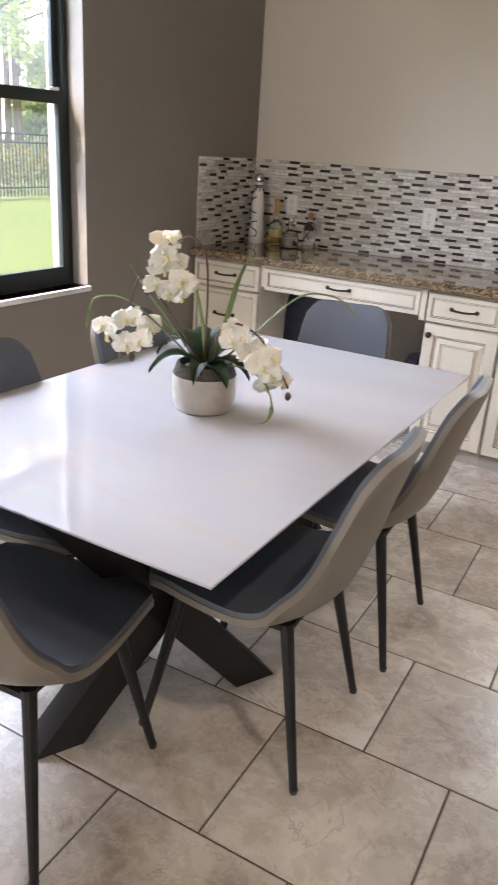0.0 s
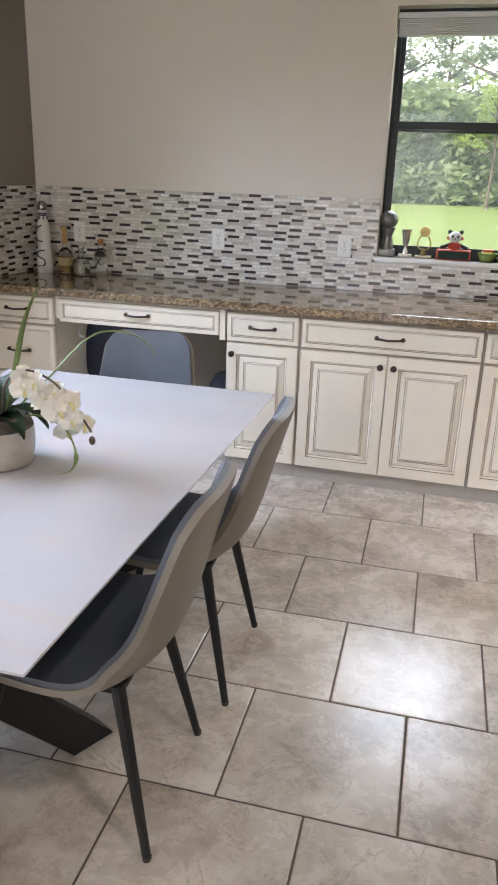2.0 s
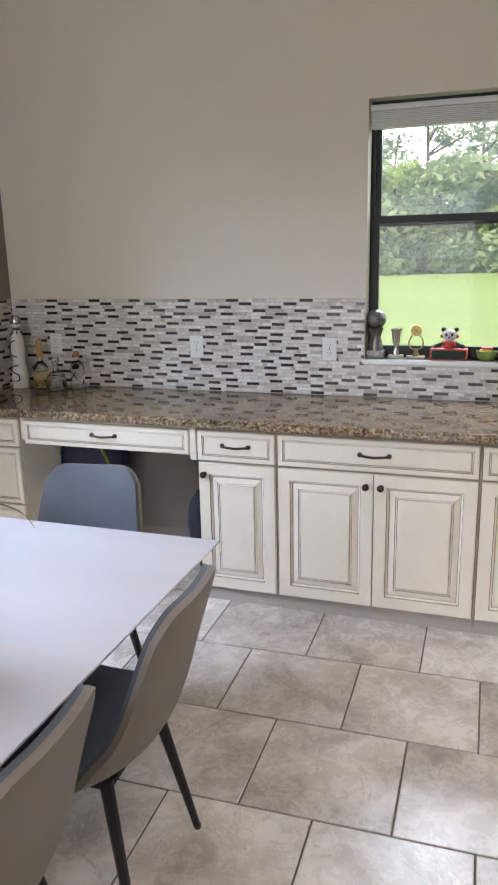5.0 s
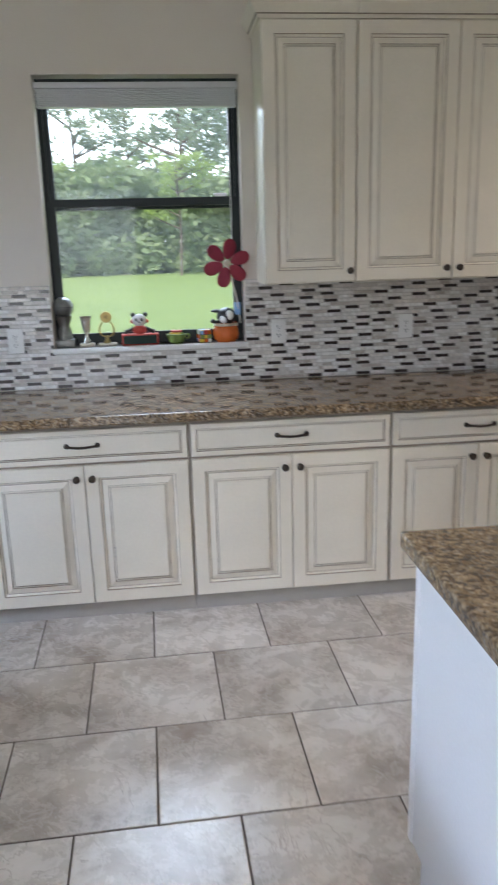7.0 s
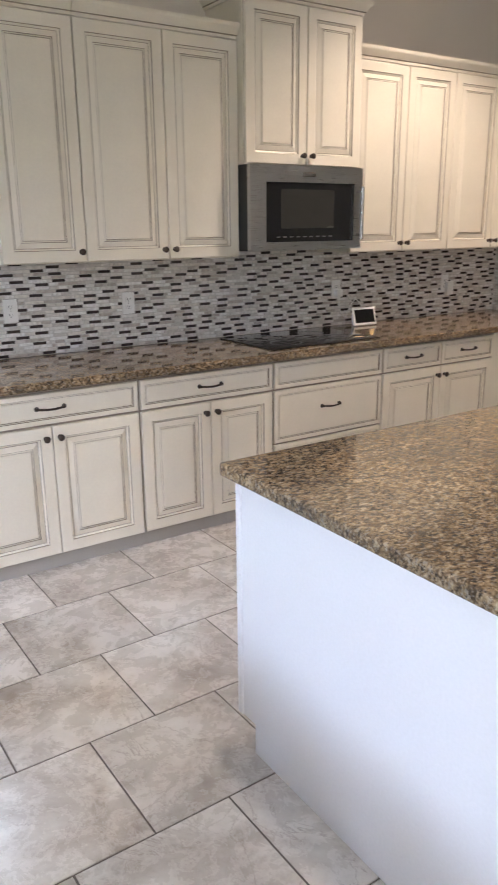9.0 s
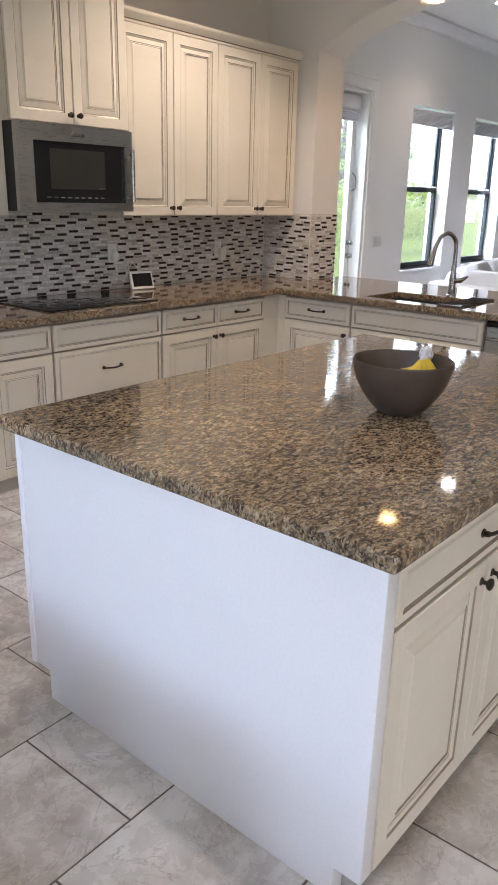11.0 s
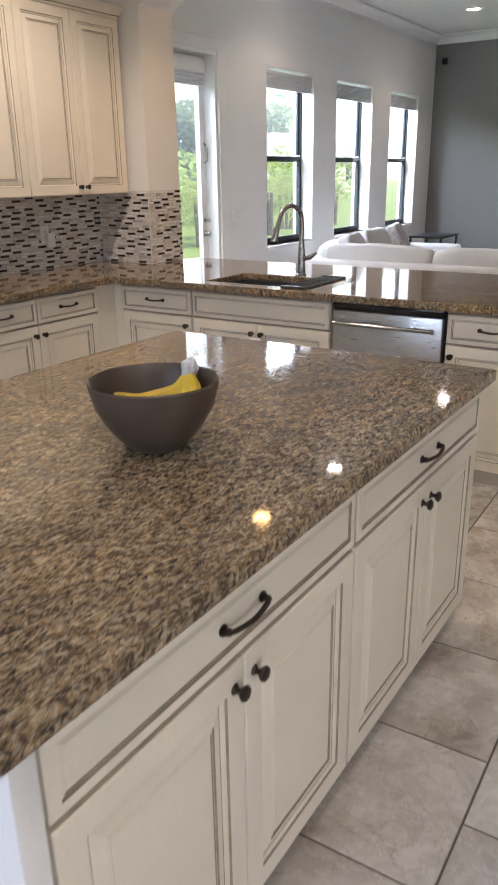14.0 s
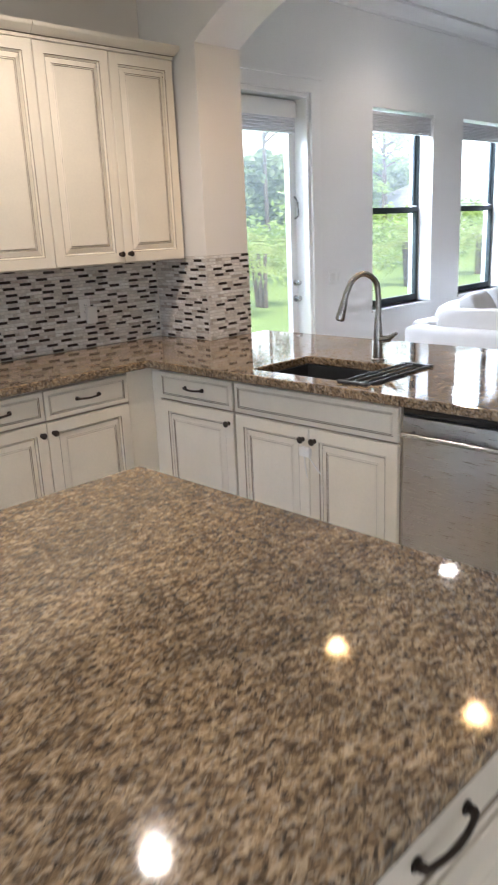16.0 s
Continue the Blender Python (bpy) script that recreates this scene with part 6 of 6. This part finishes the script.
        for ang, L, W, bd in ((0, 0.036, 0.016, -0.008), (120, 0.034, 0.014, -0.010), (240, 0.034, 0.014, -0.010), (68, 0.040, 0.026, 0.004), (292, 0.040, 0.026, 0.004)):
            pb = petal(L * s, W * s, bd * s)
            pb.transform(pose(0, 0, 0, 0, 0, ang))
            me = bpy.data.meshes.new("tmp")
            pb.to_mesh(me)
            pb.free()
            bm.from_mesh(me)
            bpy.data.meshes.remove(me)
        n0 = len(bm.faces)
        lip = [(0, 0.001, 0.002), (0, -0.006, 0.012), (0, -0.016, 0.014), (0, -0.024, 0.008)]
        tube([Vector(q) * s for q in lip], [0.002 * s, 0.0045 * s, 0.005 * s, 0.002 * s], 7, bm)
        bm.faces.ensure_lookup_table()
        for f in bm.faces[n0:]:
            f.material_index = 1
        bm.transform(Matrix.Translation(c) @ pose(0, 0, 0, 90 + pitch, 0, yaw) @ pose(0, 0, 0, 0, 0, roll))
        part("bloom", bm, [M_PETAL, M_LIP], p, "white orchid bloom with a yellow lip")

    for cx, cy, cz, sx, sz, n in ((-0.105, -0.02, 0.375, 0.048, 0.065, 7), (-0.22, -0.03, 0.225, 0.065, 0.05, 7), (0.085, -0.06, 0.235, 0.035, 0.022, 3), (0.145, -0.08, 0.185, 0.04, 0.03, 4), (0.195, -0.09, 0.12, 0.03, 0.035, 3)):
        for k in range(n):
            a = 2 * math.pi * k / n + rr.uniform(-0.3, 0.3)
            q = (cx + sx * math.cos(a) * rr.uniform(0.5, 1.0), cy + rr.uniform(-0.035, 0.03), cz + sz * math.sin(a) * rr.uniform(0.5, 1.0))
            bloom(q, rr.uniform(-55, 55), rr.uniform(-35, 25), rr.uniform(-30, 30), rr.uniform(0.85, 1.15))
    bloom((-0.115, -0.01, 0.475), 20, -60, 10, 1.2)
    for q in ((-0.165, -0.02, 0.335), (-0.235, -0.03, 0.155), (0.235, -0.09, 0.075), (-0.205, -0.03, 0.15)):
        bm = bmesh.new()
        bmesh.ops.create_uvsphere(bm, u_segments=10, v_segments=8, radius=0.009, matrix=Matrix.Translation(q) @ Matrix.Diagonal((1, 1, 1.4, 1)))
        part("bud", bm, M_TWIG, p, "dark closed bud")


orchid()

# ---- kneehole things, living room ----


def backpack():
    b = tagged(empty("backpack", pose(-1.83, 4.18, 0.30, 0, 0, 0)), "dark navy backpack with a lime trim hanging in the desk kneehole", "backpack")
    navy = plain("navy_nylon", (0.018, 0.022, 0.045), 0.7, vary=0.3, scale=20, fine=200, relief=0.4)
    lime = plain("lime_nylon", (0.20, 0.26, 0.03), 0.7, vary=0.2, scale=20)
    bm = bmesh.new()
    bmesh.ops.create_cube(bm, size=1.0)
    bmesh.ops.subdivide_edges(bm, edges=bm.edges[:], cuts=7, use_grid_fill=True)
    for v in bm.verts:
        c = v.co.copy()
        f = (c * 2).length
        v.co = Vector((c.x * 0.30, c.y * 0.18, c.z * 0.42)) * (1.25 / max(1.0, f * 0.85))
        v.co += Vector((1, 1, 1)) * 0.014 * noise.noise(c * 5)
    bm.transform(Matrix.Translation((0, 0, 0.18)))
    part("bag", bm, navy, b)
    part("side_panel", tube(spline([(0.10, -0.09, 0.33), (0.14, -0.09, 0.22), (0.13, -0.09, 0.06)], 5), [0.02] * 10 + [0.012], 8, flat=0.5), lime, b, "lime side trim")
    part("strap", tube(spline([(-0.05, -0.06, 0.36), (0.0, -0.05, 0.43), (0.05, -0.06, 0.36)], 6), 0.008, 7), navy, b)
    part("pocket", bevel_box(-0.04, 0.09, -0.125, -0.08, 0.05, 0.20, 0.02), plain("slate_nylon", (0.06, 0.075, 0.11), 0.7, relief=0.3), b, "slate blue pocket")
    part("hook", tube([(0, 0.215, 0.44), (0, 0.10, 0.43), (0, -0.05, 0.425), (0, -0.055, 0.44)], 0.006, 7), M_BRONZE, b)


backpack()
bm = bmesh.new()
bmesh.ops.create_uvsphere(bm, u_segments=20, v_segments=14, radius=1.0)
for v in bm.verts:
    v.co = Vector((v.co.x * 0.09, v.co.y * 0.16, v.co.z * 0.22 * (1 - 0.25 * v.co.z))) * (1 + 0.08 * noise.noise(v.co * 3))
bm.transform(Matrix.Translation((-1.145, 4.12, 0.275)))
tagged(link_mesh("desk_bag", bm, plain("navy_canvas", (0.015, 0.017, 0.03), 0.75, vary=0.3, scale=20, relief=0.4), smooth=True), "dark navy cloth bag standing in the kneehole", "bag")
hook = tagged(empty("wall_hook", pose(-1.9875, 4.02, 0.60, 0, 0, 0)), "small white plastic hook on the cabinet side", "hook")
part("hook_plate", bevel_box(0.0, 0.005, -0.012, 0.012, -0.02, 0.035, 0.002), M_PLASTIC, hook)
part("hook_arm", tube([(0.004, 0, -0.008), (0.02, 0, -0.018), (0.026, 0, -0.005)], 0.004, 7), M_PLASTIC, hook)


def cushion(name, m, w, d, h, mat, parent, label=""):
    bm = bmesh.new()
    bmesh.ops.create_cube(bm, size=2.0)
    bmesh.ops.subdivide_edges(bm, edges=bm.edges[:], cuts=11, use_grid_fill=True)
    seed = Vector((m.translation.x * 3.1, m.translation.y * 1.7, 0))
    for v in bm.verts:
        x, y, z = v.co
        k = (1 - 0.10 * (y * y + z * z) / 2) * (1 - 0.05 * abs(x) ** 6)
        e = (1 - abs(x) ** 5 * 0.35) * (1 - abs(y) ** 5 * 0.2) * (1 - abs(z) ** 5 * 0.12)
        v.co = Vector((x * w / 2 * (1 - 0.07 * (abs(y) ** 4 + abs(z) ** 4)), y * d / 2 * (1 - 0.16 * (abs(x) ** 4 + abs(z) ** 4)), z * h / 2 * (1 - 0.09 * (abs(x) ** 4 + abs(y) ** 4))))
        v.co += Vector((1, 1, 1)) * 0.012 * noise.noise(v.co * 5 + seed)
    bm.transform(m)
    return part(name, bm, mat, parent, label)


def sofa(m, length, seats, label, low=0.0):
    s = tagged(empty("sofa", m), label, "sofa", "sectional sofa")
    part("base", bevel_box(0, length, 0, 0.95, 0.05, 0.42, 0.03), M_SOFA, s)
    part("back", bevel_box(0, length, 0, 0.20, 0.42, 0.76 - low, 0.05, 3), M_SOFA, s)
    for x in (0, length - 0.2):
        part("arm", bevel_box(x, x + 0.2, 0.2, 0.95, 0.42, 0.62, 0.04, 3), M_SOFA, s)
    w = (length - 0.42) / seats
    for i in range(seats):
        x = 0.21 + w * (i + 0.5)
        cushion("seat_cushion", pose(x, 0.60, 0.48), w * 0.98, 0.74, 0.16, M_SOFA, s)
        cushion("back_cushion", pose(x, 0.20, 0.72 - low, 80), w * 1.0, 0.34, 0.24, M_SOFA, s, "plump white back cushion")
    return s


sofa(pose(6.25, 3.84, 0, 0, 0, -90), 3.4, 3, "white slipcovered sofa with plump back cushions")
SO2 = sofa(pose(9.75, 4.40, 0, 0, 0, 180), 2.5, 3, "white slipcovered sofa under the living room windows", 0.10)
for x, y, z, a, b in ((8.95, 3.98, 0.73, 62, 12), (8.3, 3.98, 0.71, 66, -8), (7.75, 3.98, 0.70, 64, 5)):
    pl = tagged(empty("throw_pillow", pose(x, y, z)), "patterned grey throw pillow on the sofa" if x > 8.5 else "plain oatmeal throw pillow on the sofa", "pillow", "sofa pillows")
    cushion("pillow_cover", pose(0, 0, 0, a, 0, b), 0.52, 0.36, 0.15, M_PILLOW if x > 8.5 else M_SOFA, pl)
st = tagged(empty("side_table", pose(9.85, 3.75, 0)), "slim dark metal side table beside the sofa", "side table")
part("tabletop", bevel_box(0, 0.65, 0, 0.45, 0.66, 0.685, 0.004), M_BLACK, st)
for x in (0.02, 0.63):
    for y in (0.02, 0.43):
        part("leg", bevel_box(x - 0.012, x + 0.012, y - 0.012, y + 0.012, 0, 0.66, 0.002, 1), M_BLACK, st)
sc = tagged(empty("security_camera", pose(11.148, 4.30, 2.88)), "small dark sensor on the grey wall near the ceiling", "sensor")
part("arm", tube([(0, 0, 0), (-0.05, 0, 0.0), (-0.06, 0, -0.01)], 0.012, 8), M_BLACK, sc)
part("housing", bevel_box(-0.12, -0.05, -0.035, 0.035, -0.05, 0.03, 0.012), M_BLACK, sc)
part("lens", lathe([(0, 0), (0.018, 0), (0.016, 0.006), (0, 0.007)], 14, m=Matrix.Translation((-0.12, 0, -0.01)) @ pose(0, 0, 0, 0, -90, 0)), M_BLACKGLASS, sc)
sw = tagged(empty("light_switch", pose(6.22, 4.459, 1.12)), "white triple light switch plate", "switch")
part("plate", bevel_box(-0.09, 0.09, -0.006, 0.0, -0.058, 0.058, 0.003), M_PLASTIC, sw)
for k in (-1, 0, 1):
    part("rocker", bevel_box(k * 0.05 - 0.016, k * 0.05 + 0.016, -0.010, -0.005, -0.033, 0.033, 0.002), M_PLASTIC, sw)


def pendant():
    p = tagged(empty("pendant_lamp", pose(-1.08, 2.05, 1.93)), "brass ring pendant lamp glowing over the table", "lamp")
    brass = plain("brass", (0.55, 0.36, 0.13), 0.3, metal=1.0, vary=0.1)
    part("shade", lathe([(0.115, 0.0), (0.12, 0.004), (0.118, 0.03), (0.09, 0.13), (0.03, 0.19), (0.02, 0.20), (0.016, 0.198), (0.085, 0.128), (0.112, 0.03)], 36), brass, p, "brass dome shade")
    part("bulb", lathe([(0, 0.05), (0.02, 0.055), (0.03, 0.08), (0.02, 0.12), (0, 0.125)], 18), emitter("warm_bulb", (1, 0.62, 0.32), 60), p, "glowing warm bulb")
    part("cord", tube([(0, 0, 0.198), (0, 0, CEIL - 1.93 - 0.02)], 0.004, 8), M_BLACK, p)
    part("canopy", lathe([(0, CEIL - 1.955), (0.05, CEIL - 1.95), (0.06, CEIL - 1.931), (0, CEIL - 1.931)], 24), brass, p)


pendant()
lock = tagged(empty("cabinet_lock", pose(3.70, 2.665, 0.60)), "white plastic child lock hanging from the sink cabinet knobs", "lock")
part("lock_body", bevel_box(-0.012, 0.012, -0.03, 0.03, -0.022, 0.022, 0.008), M_PLASTIC, lock)
part("strap", tube(spline([(0, -0.02, -0.02), (0.005, -0.05, -0.06), (0.012, -0.075, -0.09)], 5), 0.003, 6), M_PLASTIC, lock)
part("strap", tube(spline([(0, 0.005, -0.02), (0.008, 0.008, -0.07), (0.01, 0.0, -0.12)], 5), 0.003, 6), M_PLASTIC, lock)

# ---- backsplash pieces ----
rng = random.Random(5)
SPL0, SPL1, ROWS = 0.902, 1.386, 28
PITCH = (SPL1 - SPL0) / ROWS
LENGTHS = (0.024, 0.050, 0.075, 0.100)


def mosaic_tile_verts(x0, x1, z0, z1, d=0.006):
    c = 0.0012
    return [(x0, d, z0), (x1, d, z0), (x1, d, z1), (x0, d, z1), (x0 + c, 0, z0 + c), (x1 - c, 0, z0 + c), (x1 - c, 0, z1 - c), (x0 + c, 0, z1 - c)]


MOS_FACES = [(4, 5, 6, 7), (0, 1, 5, 4), (1, 2, 6, 5), (2, 3, 7, 6), (3, 0, 4, 7)]


def mosaic_layout(length):
    """Rows of (x0, x1, z0, z1, dark)."""
    out, darks = [], []
    for r in range(ROWS):
        x = -rng.random() * 0.08
        due = rng.uniform(0.0, 0.26)
        last, darks = darks, []
        while x < length:
            dark = x >= due and not any(x < q + 0.070 and q < x + 0.070 for q in last)
            if dark:
                w = 0.070
                darks.append(x)
                due = x + rng.uniform(0.17, 0.27)
            else:
                w = rng.choice((0.024, 0.050, 0.050, 0.075, 0.100))
            a, b = max(0, x), min(length, x + w - 0.0018)
            if b - a > 0.006:
                z = SPL0 + r * PITCH
                out.append((a, b, z, z + PITCH - 0.0018, dark))
            x += w
    return out


def mosaic_wall(name, m, length, holes, label, pick=None):
    base = bmesh.new()
    cuts = sorted({0.0, length, *[h[0] for h in holes], *[h[1] for h in holes]})
    for lo, hi in zip(cuts, cuts[1:]):
        top = min([h[2] for h in holes if h[0] <= lo + 1e-6 and h[1] >= hi - 1e-6] + [SPL1])
        box(base, lo, hi, 0.003, 0.0075, SPL0, top)
    bs = tagged(link_mesh(name, base, M_MGROUT), label, "backsplash", kind="structure")
    bs.matrix_world = m
    fields = {False: ([], []), True: ([], [])}
    count = 0
    cache = {}
    for x0, x1, z0, z1, dark in mosaic_layout(length):
        skip = False
        for h in holes:
            if x1 > h[0] and x0 < h[1] and z1 > h[2]:
                if x0 < h[0] - 0.006:
                    x1 = h[0]
                elif x1 > h[1] + 0.006:
                    x0 = h[1]
                else:
                    skip = True
        if skip:
            continue
        if pick and pick[0] < x0 and x1 < pick[1] and count < 290:
            key = (round(x1 - x0, 4), dark)
            if key not in cache:
                me = bpy.data.meshes.new("mosaic_tile")
                me.from_pydata(mosaic_tile_verts(0, x1 - x0, 0, PITCH - 0.0018), [], MOS_FACES)
                me.materials.append(M_DARKMOS if dark else M_MOS)
                cache[key] = me
            ob = new("mosaic_tile", cache[key])
            ob.parent = bs
            ob.location = (x0, 0, z0)
            count += 1
        else:
            vs, fs = fields[dark]
            k = len(vs)
            vs += mosaic_tile_verts(x0, x1, z0, z1)
            fs += [tuple(i + k for i in f) for f in MOS_FACES]
    for dark, (vs, fs) in fields.items():
        me = bpy.data.meshes.new("mosaic_field")
        me.from_pydata(vs, [], fs)
        me.materials.append(M_DARKMOS if dark else M_MOS_FAR)
        ob = new("dark_mosaic_field" if dark else "mosaic_field", me)
        ob.parent = bs
        tagged(ob, kind="stuff")


mosaic_wall("backsplash_north", pose(LEFT + 0.008, 4.3915, 0), 4.356 - LEFT - 0.016, [(-0.388 - LEFT - 0.008, 0.528 - LEFT - 0.008, 1.066)], "linear mosaic backsplash in white, beige and dark brown", (-0.42 - LEFT, 0.56 - LEFT))
mosaic_wall("backsplash_west", pose(LEFT + 0.0085, 3.765, 0, 0, 0, 90), 0.622, [], "linear mosaic backsplash on the taupe wall")
mosaic_wall("backsplash_stub", pose(4.3515, 4.388, 0, 0, 0, -90), 0.443, [], "linear mosaic backsplash on the wall stub")
mosaic_wall("backsplash_stub_end", pose(4.353, 3.9285, 0), 0.345, [], "linear mosaic backsplash on the end of the wall stub")

# ---- floor pieces ----
PX, PY, X0, Y0 = 0.459, 0.4405, 0.255, 3.407
SKEW = Matrix.Translation((X0, Y0, 0)) @ pose(0, 0, 0, 0, 0, 1.1) @ Matrix.Translation((-X0, -Y0, 0))


def tile_verts(x0, x1, y0, y1):
    c = 0.003
    return [(x0, y0, -0.003), (x1, y0, -0.003), (x1, y1, -0.003), (x0, y1, -0.003), (x0, y0, -0.001), (x1, y0, -0.001), (x1, y1, -0.001), (x0, y1, -0.001), (x0 + c, y0 + c, 0), (x1 - c, y0 + c, 0), (x1 - c, y1 - c, 0), (x0 + c, y1 - c, 0)]


TILE_FACES = [(8, 9, 10, 11), (4, 5, 9, 8), (5, 6, 10, 9), (6, 7, 11, 10), (7, 4, 8, 11), (0, 1, 5, 4), (1, 2, 6, 5), (2, 3, 7, 6), (3, 0, 4, 7)]


def floor_tiles():
    g = 0.0032
    tilt = random.Random(8)
    me = bpy.data.meshes.new("floor_tile")
    me.from_pydata(tile_verts(-PX / 2 + g, PX / 2 - g, -PY / 2 + g, PY / 2 - g), [], TILE_FACES)
    me.materials.append(M_TILE)
    vs, fs = [], []
    for j in range(-15, 3):
        y0 = Y0 + j * PY
        off = X0 if j % 2 else X0 + PX / 2
        for i in range(-8, 26):
            x0 = off + i * PX
            x1, y1 = x0 + PX, y0 + PY
            if x1 < LEFT or x0 > 11.15 or y0 > 4.46:
                continue
            if -2.5 < x0 < 3.7 and -0.8 < y0 < 3.8:
                ob = new("floor_tile", me)
                ob.parent = FLOOR
                ob.matrix_basis = SKEW @ Matrix.Translation((x0 + PX / 2, y0 + PY / 2, 0)) @ pose(0, 0, 0, tilt.gauss(0, 0.1), tilt.gauss(0, 0.1))
            else:
                k = len(vs)
                vs += tile_verts(max(x0, LEFT) + g, min(x1, 11.15) - g, max(y0, -3.2) + g, min(y1, 4.46) - g)
                fs += [tuple(a + k for a in f) for f in TILE_FACES]
    me2 = bpy.data.meshes.new("floor_tiles_far")
    me2.from_pydata([tuple(SKEW @ Vector(v)) for v in vs], [], fs)
    me2.materials.append(M_TILE_FAR)
    ob = new("floor_tiles_far", me2)
    ob.parent = FLOOR
    tagged(ob, kind="stuff")


floor_tiles()
